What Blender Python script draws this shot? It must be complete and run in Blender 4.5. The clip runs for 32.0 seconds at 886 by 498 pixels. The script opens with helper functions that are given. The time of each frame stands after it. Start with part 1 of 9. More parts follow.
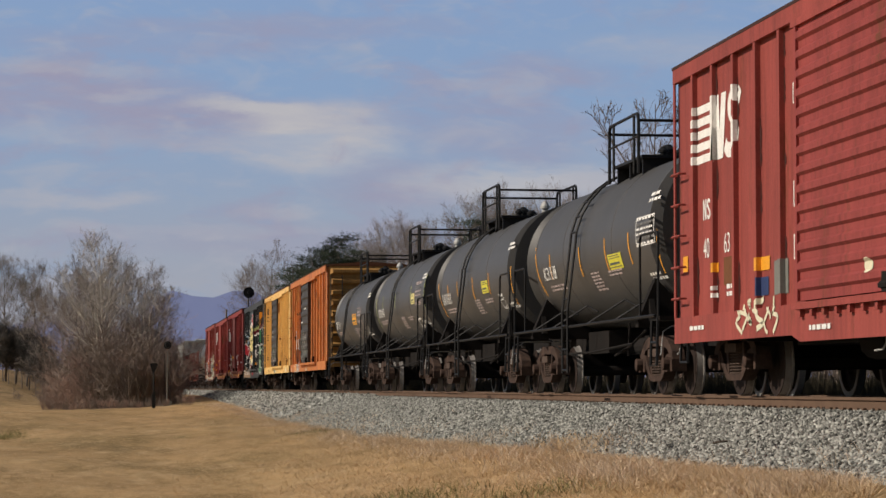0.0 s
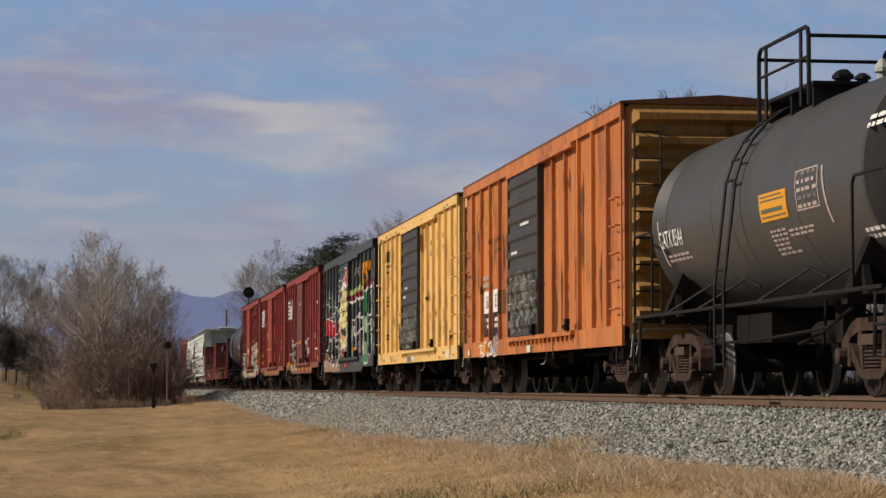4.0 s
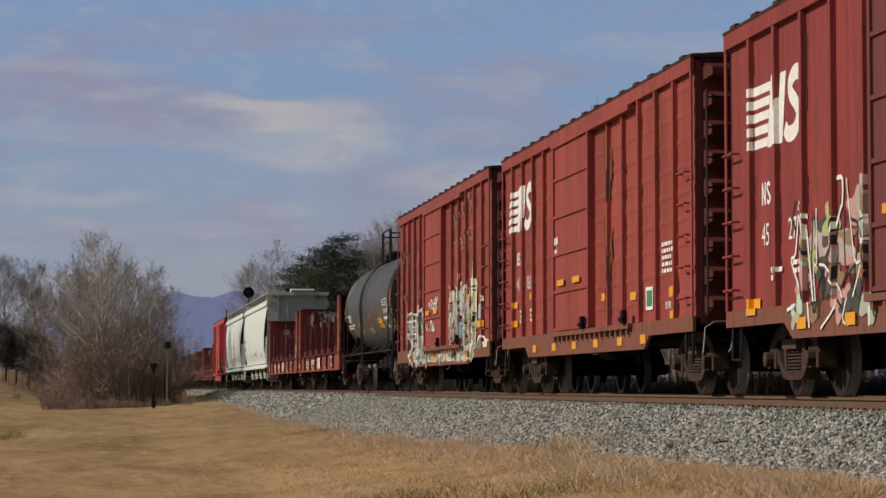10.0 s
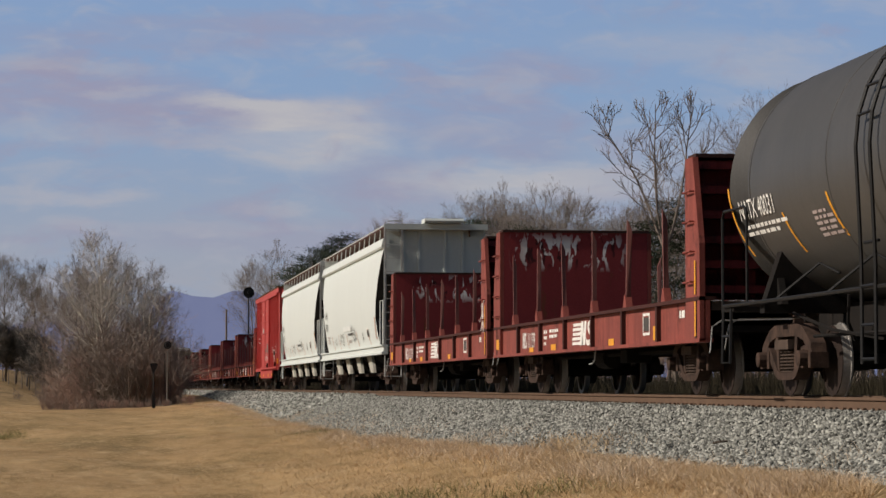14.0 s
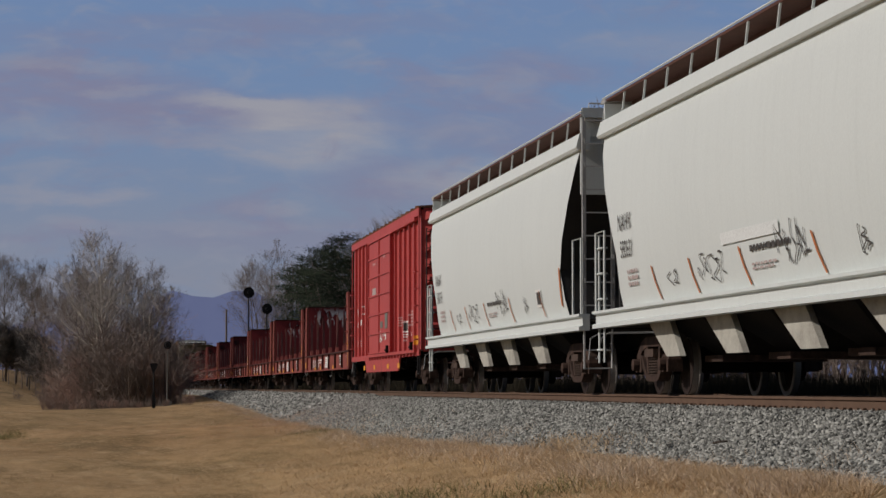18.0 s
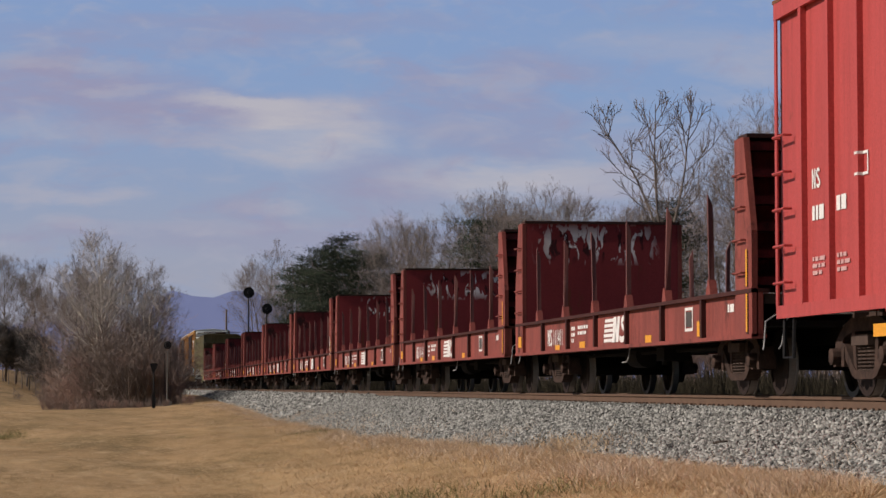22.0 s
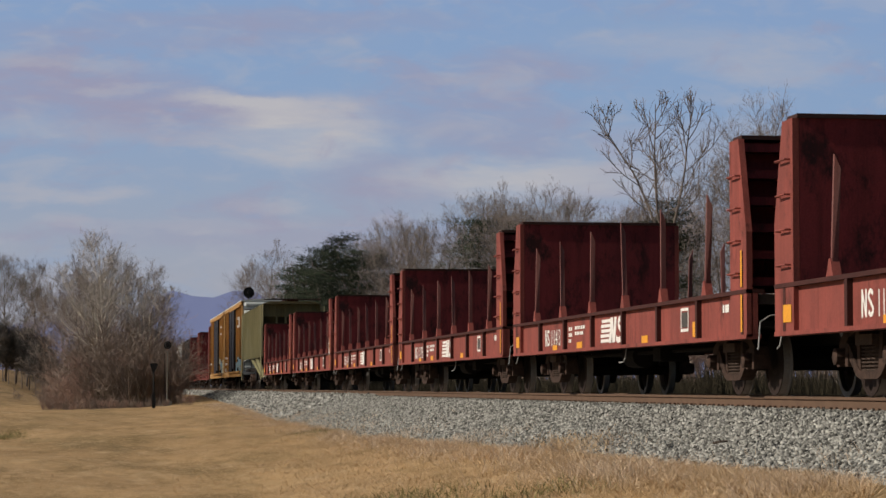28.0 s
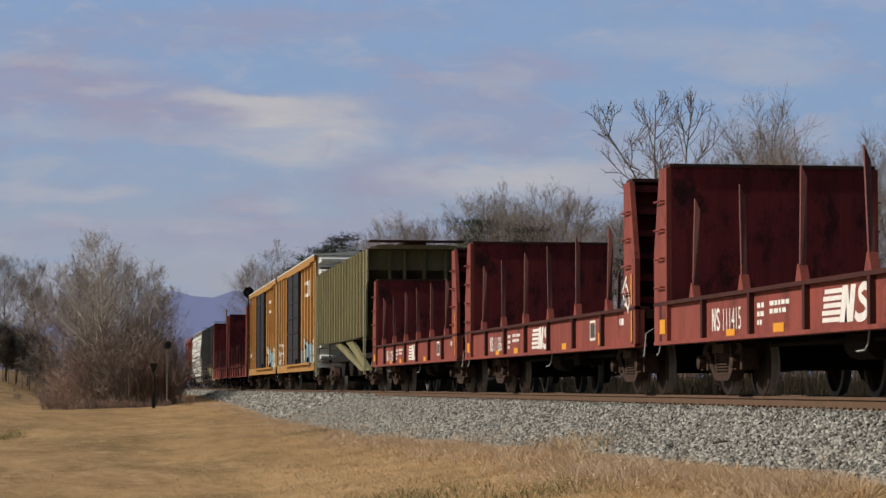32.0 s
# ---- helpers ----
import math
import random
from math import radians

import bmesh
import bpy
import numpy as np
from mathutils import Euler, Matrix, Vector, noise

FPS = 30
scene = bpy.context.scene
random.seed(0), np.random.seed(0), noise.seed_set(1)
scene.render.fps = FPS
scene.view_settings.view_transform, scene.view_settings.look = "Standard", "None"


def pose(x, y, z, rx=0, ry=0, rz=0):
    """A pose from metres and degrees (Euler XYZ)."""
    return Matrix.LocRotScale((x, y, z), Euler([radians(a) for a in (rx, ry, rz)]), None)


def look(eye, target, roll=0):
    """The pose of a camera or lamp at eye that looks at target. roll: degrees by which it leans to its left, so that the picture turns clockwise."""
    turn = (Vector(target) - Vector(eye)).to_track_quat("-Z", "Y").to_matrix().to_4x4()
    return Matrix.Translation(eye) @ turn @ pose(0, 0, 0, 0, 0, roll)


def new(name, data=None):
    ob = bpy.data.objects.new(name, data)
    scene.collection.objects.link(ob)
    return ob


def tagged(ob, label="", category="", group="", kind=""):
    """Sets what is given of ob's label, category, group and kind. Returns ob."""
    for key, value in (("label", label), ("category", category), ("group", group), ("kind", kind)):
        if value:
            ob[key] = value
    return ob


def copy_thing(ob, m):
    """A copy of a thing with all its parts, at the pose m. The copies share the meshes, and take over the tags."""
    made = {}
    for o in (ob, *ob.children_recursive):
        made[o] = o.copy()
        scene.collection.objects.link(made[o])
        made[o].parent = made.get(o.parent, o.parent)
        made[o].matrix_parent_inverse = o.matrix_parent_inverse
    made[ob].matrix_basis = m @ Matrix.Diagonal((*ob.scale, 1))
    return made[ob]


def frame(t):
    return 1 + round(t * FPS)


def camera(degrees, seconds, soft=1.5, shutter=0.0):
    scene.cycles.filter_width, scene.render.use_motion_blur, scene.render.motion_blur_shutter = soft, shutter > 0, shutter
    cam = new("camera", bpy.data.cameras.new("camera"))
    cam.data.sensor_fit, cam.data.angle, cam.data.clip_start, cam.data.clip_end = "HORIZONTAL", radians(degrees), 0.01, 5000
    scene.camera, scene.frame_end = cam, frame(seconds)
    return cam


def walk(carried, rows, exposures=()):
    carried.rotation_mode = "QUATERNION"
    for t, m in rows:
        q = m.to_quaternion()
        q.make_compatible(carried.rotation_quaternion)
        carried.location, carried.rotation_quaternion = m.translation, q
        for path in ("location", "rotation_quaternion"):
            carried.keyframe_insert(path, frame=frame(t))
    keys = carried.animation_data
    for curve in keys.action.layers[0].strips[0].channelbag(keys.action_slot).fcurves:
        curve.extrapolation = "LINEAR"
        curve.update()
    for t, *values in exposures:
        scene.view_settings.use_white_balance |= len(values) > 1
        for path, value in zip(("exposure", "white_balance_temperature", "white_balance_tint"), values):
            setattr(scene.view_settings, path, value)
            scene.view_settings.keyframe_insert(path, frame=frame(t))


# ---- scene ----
# The track runs along +Y towards the tail of the train; the rail tops lie at z = 0.
cam = camera(20.72, 32.0, soft=1.5)
EYE = Vector((0.0, 0.0, 0.11))
YAW, PITCH = radians(7.952), radians(3.269)
AIM = EYE + Vector((math.sin(YAW) * math.cos(PITCH), math.cos(YAW) * math.cos(PITCH), math.sin(PITCH))) * 100
walk(cam, [(0.0, look(EYE, AIM)), (32.0, look(EYE, AIM))],
     exposures=[(0.0, 0.05, 6500, 13), (3.0, 0.05, 6500, 13), (6.0, -0.28, 6500, 13), (9.0, -0.15, 6450, 13), (11.5, -0.11, 6450, 13), (14.0, 0.03, 6450, 13), (17.0, -0.22, 6100, 14), (18.0, -0.52, 6050, 16),
                (19.0, -0.56, 6000, 19), (20.0, -0.45, 6020, 20), (21.0, -0.17, 6050, 24), (23.0, 0.05, 6450, 13), (32.0, 0.05, 6450, 13)])

# ---- world and sun ----
SUN_DIR = Vector((-0.82, -0.05, 0.55)).normalized()
world = bpy.data.worlds.new("world")
scene.world = world
world.use_nodes = True
wn, wl = world.node_tree.nodes, world.node_tree.links
sky = wn.new("ShaderNodeTexSky")
sky.sky_type = "NISHITA"
sky.sun_disc = False
sky.sun_elevation = math.asin(SUN_DIR.z)
sky.sun_rotation = math.atan2(SUN_DIR.x, SUN_DIR.y)
sky.air_density, sky.dust_density, sky.ozone_density = 1.0, 1.0, 1.5
wl.new(sky.outputs[0], wn["Background"].inputs[0])
wn["Background"].inputs[1].default_value = 0.041
sun = new("sun", bpy.data.lights.new("sun", "SUN"))
sun.data.energy, sun.data.angle, sun.data.color = 3.95, radians(0.6), (1.0, 0.91, 0.77)
sun.matrix_world = look(SUN_DIR * 50, (0, 0, 0))

# ---- materials ----


def mat(name, color, rough=0.6, metal=0.0, second=None, scale=3.0, amount=0.5, streak=1.0,
        rust=0.0, rust_color=(0.13, 0.05, 0.025), bump=0.15, fine=40.0, rand=0.0, spec=0.15, grime=0.0, grainy=0.45):
    """Painted or natural surface: two tones mixed by broad noise, fine grain, rust blooms, bump."""
    m = bpy.data.materials.new(name)
    m.use_nodes = True
    n, l = m.node_tree.nodes, m.node_tree.links
    p = n["Principled BSDF"]
    tc = n.new("ShaderNodeTexCoord")
    mp = n.new("ShaderNodeMapping")
    mp.inputs["Scale"].default_value = (1, 1, 1.0 / streak)
    l.new(tc.outputs["Object"], mp.inputs[0])
    broad = n.new("ShaderNodeTexNoise")
    broad.inputs["Scale"].default_value = scale
    broad.inputs["Detail"].default_value = 6
    broad.inputs["Roughness"].default_value = 0.65
    l.new(mp.outputs[0], broad.inputs["Vector"])
    grain = n.new("ShaderNodeTexNoise")
    grain.inputs["Scale"].default_value = fine
    grain.inputs["Detail"].default_value = 3
    l.new(tc.outputs["Object"], grain.inputs["Vector"])
    second = second or tuple(c * 0.6 for c in color)
    ramp = n.new("ShaderNodeMapRange")
    ramp.inputs[1].default_value, ramp.inputs[2].default_value = 0.35, 0.68
    ramp.inputs[4].default_value = amount
    l.new(broad.outputs[0], ramp.inputs[0])
    mix = n.new("ShaderNodeMixRGB")
    mix.inputs[1].default_value, mix.inputs[2].default_value = (*color, 1), (*second, 1)
    l.new(ramp.outputs[0], mix.inputs[0])
    g = n.new("ShaderNodeMixRGB")
    g.blend_type = "MULTIPLY"
    g.inputs[0].default_value = grainy
    gr = n.new("ShaderNodeMapRange")
    gr.inputs[1].default_value, gr.inputs[2].default_value = 0.25, 0.7
    gr.inputs[3].default_value, gr.inputs[4].default_value = 0.55, 1.1
    l.new(grain.outputs[0], gr.inputs[0])
    l.new(mix.outputs[0], g.inputs[1])
    l.new(gr.outputs[0], g.inputs[2])
    out = g.outputs[0]
    if rust > 0:
        rn = n.new("ShaderNodeTexNoise")
        rn.inputs["Scale"].default_value = scale * 1.7
        rn.inputs["Detail"].default_value = 9
        rn.inputs["Roughness"].default_value = 0.75
        l.new(mp.outputs[0], rn.inputs["Vector"])
        rr = n.new("ShaderNodeMapRange")
        rr.inputs[1].default_value, rr.inputs[2].default_value = 0.62 - 0.2 * rust, 0.70 - 0.12 * rust
        l.new(rn.outputs[0], rr.inputs[0])
        rm = n.new("ShaderNodeMixRGB")
        rm.inputs[2].default_value = (*rust_color, 1)
        l.new(rr.outputs[0], rm.inputs[0])
        l.new(out, rm.inputs[1])
        out = rm.outputs[0]
    if grime > 0:
        # thin dark runs of dirt washed down the sheet
        gm, gn, gq, gx2 = n.new("ShaderNodeMapping"), n.new("ShaderNodeTexNoise"), n.new("ShaderNodeMapRange"), n.new("ShaderNodeMixRGB")
        gm.inputs["Scale"].default_value = (1, 1, 0.07)
        gn.inputs["Scale"].default_value, gn.inputs["Detail"].default_value, gn.inputs["Roughness"].default_value = 7.0, 6, 0.7
        gq.inputs[1].default_value, gq.inputs[2].default_value, gq.inputs[4].default_value = 0.47, 0.70, grime
        gx2.inputs[2].default_value = (color[0] * 0.28 + 0.01, color[1] * 0.28 + 0.006, color[2] * 0.28 + 0.005, 1)
        l.new(tc.outputs["Object"], gm.inputs[0])
        l.new(gm.outputs[0], gn.inputs["Vector"])
        l.new(gn.outputs[0], gq.inputs[0])
        l.new(gq.outputs[0], gx2.inputs[0])
        l.new(out, gx2.inputs[1])
        out = gx2.outputs[0]
    if rand > 0:
        oi = n.new("ShaderNodeObjectInfo")
        rv = n.new("ShaderNodeMapRange")
        rv.inputs[3].default_value, rv.inputs[4].default_value = 1 - rand, 1 + rand
        l.new(oi.outputs["Random"], rv.inputs[0])
        hv = n.new("ShaderNodeMixRGB")
        hv.blend_type = "MULTIPLY"
        hv.inputs[0].default_value = 1.0
        l.new(out, hv.inputs[1])
        l.new(rv.outputs[0], hv.inputs[2])
        out = hv.outputs[0]
    l.new(out, p.inputs["Base Color"])
    p.inputs["Roughness"].default_value, p.inputs["Metallic"].default_value = rough, metal
    p.inputs["Specular IOR Level"].default_value = spec
    if bump > 0:
        b = n.new("ShaderNodeBump")
        b.inputs["Strength"].default_value, b.inputs["Distance"].default_value = bump, 0.02
        l.new(grain.outputs[0], b.inputs["Height"])
        l.new(b.outputs[0], p.inputs["Normal"])
    return m


M_UNDER = mat("dirty_black_underframe", (0.011, 0.010, 0.0095), 0.9, second=(0.024, 0.018, 0.015), scale=2)
M_TRUCK = mat("brown_grimy_cast_steel", (0.08, 0.05, 0.038), 0.85, second=(0.022, 0.016, 0.014), scale=6, amount=0.9)
M_SPRING = mat("dusty_spring_steel", (0.10, 0.07, 0.055), 0.8, second=(0.022, 0.017, 0.015), scale=6)
M_WHEEL = mat("rusty_wheel_steel", (0.034, 0.023, 0.019), 0.8, second=(0.016, 0.012, 0.011), scale=4)
M_TREAD = mat("polished_wheel_tread", (0.34, 0.32, 0.30), 0.4, 0.35, scale=8, amount=0.3)
M_RAIL = mat("brown_rusty_rail", (0.15, 0.095, 0.064), 0.8, second=(0.09, 0.057, 0.04), scale=2.5)
M_RAILTOP = mat("worn_rail_head", (0.36, 0.29, 0.24), 0.45, 0.5, scale=3)
M_TIE = mat("weathered_timber_tie", (0.09, 0.07, 0.055), 0.9, second=(0.05, 0.04, 0.03), scale=6)
M_STONE = mat("grey_crushed_stone", (0.19, 0.188, 0.18), 0.9, second=(0.08, 0.08, 0.08), scale=9, bump=0.4, fine=60)
M_BOXRED = mat("oxide_red_paint", (0.315, 0.065, 0.058), 0.6, second=(0.2, 0.044, 0.04), scale=1.1, streak=5, rust=0.3, amount=0.75, grime=0.55)
M_BOXRED2 = mat("faded_oxide_red_paint", (0.355, 0.077, 0.063), 0.6, second=(0.2, 0.049, 0.041), scale=1.1, streak=5, rust=0.25, amount=0.75, grime=0.5)
M_DOORRED = mat("dull_brown_red_door_paint", (0.17, 0.055, 0.05), 0.55, second=(0.13, 0.045, 0.042), scale=1, streak=3, rust=0.2, grime=0.3)
M_BRIGHTRED = mat("bright_red_paint", (0.49, 0.083, 0.076), 0.5, second=(0.41, 0.068, 0.062), scale=1.0, streak=2, rust=0.05, grime=0.3)
M_FLATRED = mat("oxide_red_flat_paint", (0.305, 0.08, 0.063), 0.65, second=(0.175, 0.055, 0.046), scale=1.3, streak=2, rust=0.3, rust_color=(0.08, 0.03, 0.025), amount=0.8, grime=0.5)
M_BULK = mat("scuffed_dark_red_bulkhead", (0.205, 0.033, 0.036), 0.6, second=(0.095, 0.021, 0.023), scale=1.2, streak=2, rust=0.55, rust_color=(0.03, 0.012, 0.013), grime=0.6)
M_YELLOW = mat("pale_yellow_paint", (0.82, 0.54, 0.2), 0.5, second=(0.71, 0.43, 0.135), scale=1.0, streak=4, rust=0.22, rust_color=(0.42, 0.2, 0.06), grime=0.2)
M_ORANGE = mat("faded_orange_paint", (0.63, 0.23, 0.066), 0.5, second=(0.42, 0.125, 0.047), scale=0.8, streak=4, rust=0.5, amount=0.9, rust_color=(0.24, 0.085, 0.04), grime=0.5)
M_CARBLACK = mat("dark_green_black_paint", (0.05, 0.056, 0.058), 0.4, second=(0.075, 0.078, 0.077), scale=1.5, streak=4, grime=0.4)
M_DOORBLACK = mat("worn_black_door_paint", (0.052, 0.051, 0.051), 0.55, second=(0.10, 0.09, 0.085), scale=1.5, streak=2)
M_TANK = mat("satin_black_tank_paint", (0.062, 0.061, 0.059), 0.46, second=(0.09, 0.085, 0.08), scale=0.8, streak=2, bump=0.03, spec=0.5, grime=0.3)
M_HOPWHITE = mat("off_white_hopper_paint", (0.62, 0.66, 0.635), 0.55, second=(0.585, 0.622, 0.6), scale=0.7, streak=4, bump=0.0, fine=30.0, grime=0.05, grainy=0.12)
M_OLIVE = mat("olive_green_paint", (0.32, 0.3, 0.18), 0.6, second=(0.24, 0.225, 0.13), scale=1, streak=4, grime=0.35)
M_WHITE = mat("white_lettering", (0.85, 0.84, 0.8), 0.6, second=(0.6, 0.58, 0.55), scale=6)
M_YELLABEL = mat("yellow_reflective_sheet", (0.8, 0.36, 0.03), 0.45, second=(0.65, 0.28, 0.03), scale=8)
M_GALV = mat("grey_galvanised_steel", (0.5, 0.5, 0.48), 0.5, 0.2, scale=3)
M_DARKMETAL = mat("black_handrail_paint", (0.02, 0.02, 0.021), 0.5)
M_BARK = mat("grey_brown_bark", (0.19, 0.155, 0.13), 0.9, second=(0.1, 0.08, 0.067), scale=3, streak=3, rand=0.25)
M_PALEBARK = mat("pale_sycamore_bark", (0.58, 0.54, 0.47), 0.9, second=(0.25, 0.21, 0.17), scale=2, streak=2)
M_PALETWIG = mat("pale_grey_twigs", (0.42, 0.385, 0.355), 0.9, second=(0.28, 0.255, 0.235), scale=1, bump=0)
M_WOODTWIG = mat("grey_brown_wood_twigs", (0.31, 0.265, 0.235), 0.9, second=(0.2, 0.17, 0.15), scale=1, rand=0.2, bump=0)
M_TWIG = mat("dull_brown_twigs", (0.29, 0.255, 0.23), 0.9, second=(0.18, 0.156, 0.14), scale=1, rand=0.25, bump=0)
M_SHRUB = mat("reddish_brown_twigs", (0.25, 0.2, 0.168), 0.9, second=(0.15, 0.12, 0.1), scale=1, rand=0.3, bump=0)
M_REDBRUSH = mat("dull_reddish_twigs", (0.31, 0.215, 0.175), 0.9, second=(0.19, 0.13, 0.107), scale=1, rand=0.25, bump=0)
M_PINE = mat("dark_pine_needles", (0.045, 0.06, 0.036), 0.85, second=(0.026, 0.034, 0.023), scale=1, rand=0.3, bump=0)


def island_tint(m, lo, hi):
    """Lets each joined piece of a mesh differ a little in brightness."""
    n, l = m.node_tree.nodes, m.node_tree.links
    g, r, x = n.new("ShaderNodeNewGeometry"), n.new("ShaderNodeMapRange"), n.new("ShaderNodeMixRGB")
    r.inputs[3].default_value, r.inputs[4].default_value = lo, hi
    l.new(g.outputs["Random Per Island"], r.inputs[0])
    x.blend_type, x.inputs[0].default_value = "MULTIPLY", 1.0
    base = n["Principled BSDF"].inputs["Base Color"]
    l.new(base.links[0].from_socket, x.inputs[1])
    l.new(r.outputs[0], x.inputs[2])
    l.new(x.outputs[0], base)
    return m


def ground_material():
    """Dry grass with mown bands and greener patches; leaf litter, darkened for tree shade, where the wood begins."""
    m = mat("dry_tan_grass", (0.45, 0.298, 0.145), 0.95, second=(0.315, 0.2, 0.09), scale=0.12, amount=0.9, fine=5, bump=0.6)
    n, l = m.node_tree.nodes, m.node_tree.links
    p = n["Principled BSDF"]
    tc = n.new("ShaderNodeTexCoord")

    def layer(scale, stretch, lo, hi, color, amount, shift, sock):
        mp, t, r, x = n.new("ShaderNodeMapping"), n.new("ShaderNodeTexNoise"), n.new("ShaderNodeMapRange"), n.new("ShaderNodeMixRGB")
        mp.inputs["Location"].default_value = (shift, shift, 0)
        mp.inputs["Scale"].default_value = stretch
        t.inputs["Scale"].default_value, t.inputs["Detail"].default_value, t.inputs["Roughness"].default_value = scale, 7, 0.7
        r.inputs[1].default_value, r.inputs[2].default_value, r.inputs[4].default_value = lo, hi, amount
        x.inputs[2].default_value = (*color, 1)
        l.new(tc.outputs["Object"], mp.inputs[0]), l.new(mp.outputs[0], t.inputs["Vector"]), l.new(t.outputs[0], r.inputs[0])
        l.new(r.outputs[0], x.inputs[0]), l.new(sock, x.inputs[1])
        return x.outputs[0]
    out = p.inputs["Base Color"].links[0].from_socket
    out = layer(0.35, (1, 0.2, 1), 0.47, 0.64, (0.17, 0.12, 0.05), 0.85, 3.0, out)
    out = layer(0.9, (1, 0.3, 1), 0.54, 0.68, (0.50, 0.36, 0.2), 0.8, 9.0, out)
    out = layer(2.5, (1, 0.35, 1), 0.47, 0.7, (0.22, 0.145, 0.065), 0.75, 17.0, out)
    out = layer(0.22, (1, 0.2, 1), 0.60, 0.72, (0.13, 0.12, 0.045), 0.65, 31.0, out)
    out = layer(1.2, (1, 0.22, 1), 0.5, 0.63, (0.19, 0.125, 0.05), 0.7, 23.0, out)
    out = layer(0.5, (1, 0.2, 1), 0.52, 0.66, (0.46, 0.3, 0.14), 0.7, 41.0, out)
    out = layer(7.0, (1, 0.5, 1), 0.5, 0.66, (0.5, 0.36, 0.19), 0.5, 47.0, out)
    # litter brown beyond the track, lowered to paint the trees' shade into it
    sep, r, x = n.new("ShaderNodeSeparateXYZ"), n.new("ShaderNodeMapRange"), n.new("ShaderNodeMixRGB")
    l.new(tc.outputs["Object"], sep.inputs[0])
    l.new(sep.outputs[0], r.inputs[0])
    r.inputs[1].default_value, r.inputs[2].default_value = 12.5, 14.5
    x.inputs[2].default_value = (0.045, 0.037, 0.025, 1)
    l.new(r.outputs[0], x.inputs[0]), l.new(out, x.inputs[1])
    l.new(x.outputs[0], p.inputs["Base Color"])
    return m


M_GRASS = ground_material()
M_BLADE = island_tint(mat("straw_grass_blades", (0.60, 0.445, 0.275), 0.9, second=(0.44, 0.29, 0.15), scale=0.5, fine=6, bump=0), 0.7, 1.25)
M_STRAW = island_tint(mat("bleached_dead_grass", (0.68, 0.55, 0.41), 0.9, second=(0.46, 0.32, 0.2), scale=0.8, fine=6, bump=0), 0.55, 1.25)
M_BLADEGREEN = island_tint(mat("green_grass_blades", (0.21, 0.20, 0.085), 0.9, second=(0.32, 0.25, 0.11), scale=0.5, fine=6, bump=0), 0.5, 1.25)
M_WEED = island_tint(mat("dull_olive_brown_weeds", (0.052, 0.043, 0.026), 0.9, second=(0.036, 0.03, 0.019), scale=0.5, fine=6, bump=0), 0.5, 1.3)
# the ridge emits a flat blue: distance haze is put into its colour
M_HILL = bpy.data.materials.new("blue_ridge_painted_haze")
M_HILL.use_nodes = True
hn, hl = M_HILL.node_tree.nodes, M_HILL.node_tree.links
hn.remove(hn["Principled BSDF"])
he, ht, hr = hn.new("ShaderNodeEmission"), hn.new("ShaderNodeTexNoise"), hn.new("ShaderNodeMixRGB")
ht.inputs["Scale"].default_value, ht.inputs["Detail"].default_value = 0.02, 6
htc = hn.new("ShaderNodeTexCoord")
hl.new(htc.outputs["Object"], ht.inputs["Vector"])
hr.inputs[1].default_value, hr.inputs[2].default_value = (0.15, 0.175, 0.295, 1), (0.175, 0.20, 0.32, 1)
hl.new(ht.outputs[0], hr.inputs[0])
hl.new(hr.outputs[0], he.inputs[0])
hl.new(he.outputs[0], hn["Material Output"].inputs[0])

# ---- mesh helpers ----


def box(bm, x0, x1, y0, y1, z0, z1):
    vs = [bm.verts.new((x, y, z)) for x in (x0, x1) for y in (y0, y1) for z in (z0, z1)]
    for f in ((0, 1, 3, 2), (4, 6, 7, 5), (0, 4, 5, 1), (2, 3, 7, 6), (0, 2, 6, 4), (1, 5, 7, 3)):
        bm.faces.new([vs[i] for i in f])


def prism(bm, pts, axis, a, b):
    """Extrudes a polygon along an axis from a to b; pts are the other two coordinates in order."""
    def place(p, c):
        return {"x": (c, p[0], p[1]), "y": (p[0], c, p[1]), "z": (p[0], p[1], c)}[axis]
    lo = [bm.verts.new(place(p, a)) for p in pts]
    hi = [bm.verts.new(place(p, b)) for p in pts]
    bm.faces.new(lo[::-1])
    bm.faces.new(hi)
    for i in range(len(pts)):
        j = (i + 1) % len(pts)
        bm.faces.new((lo[i], lo[j], hi[j], hi[i]))


def tube(bm, pts, r, seg=6):
    """A round bar along a line of points."""
    pts = [Vector(p) for p in pts]
    rings = []
    for i, p in enumerate(pts):
        d = (pts[min(i + 1, len(pts) - 1)] - pts[max(i - 1, 0)]).normalized()
        a = d.orthogonal().normalized() if not rings else (up - d * up.dot(d)).normalized()
        up, b = a, d.cross(a)
        rings.append([bm.verts.new(p + (a * math.cos(k * math.tau / seg) + b * math.sin(k * math.tau / seg)) * r)
                      for k in range(seg)])
    for lo, hi in zip(rings, rings[1:]):
        for k in range(seg):
            bm.faces.new((lo[k], lo[(k + 1) % seg], hi[(k + 1) % seg], hi[k]))
    bm.faces.new(rings[0][::-1])
    bm.faces.new(rings[-1])


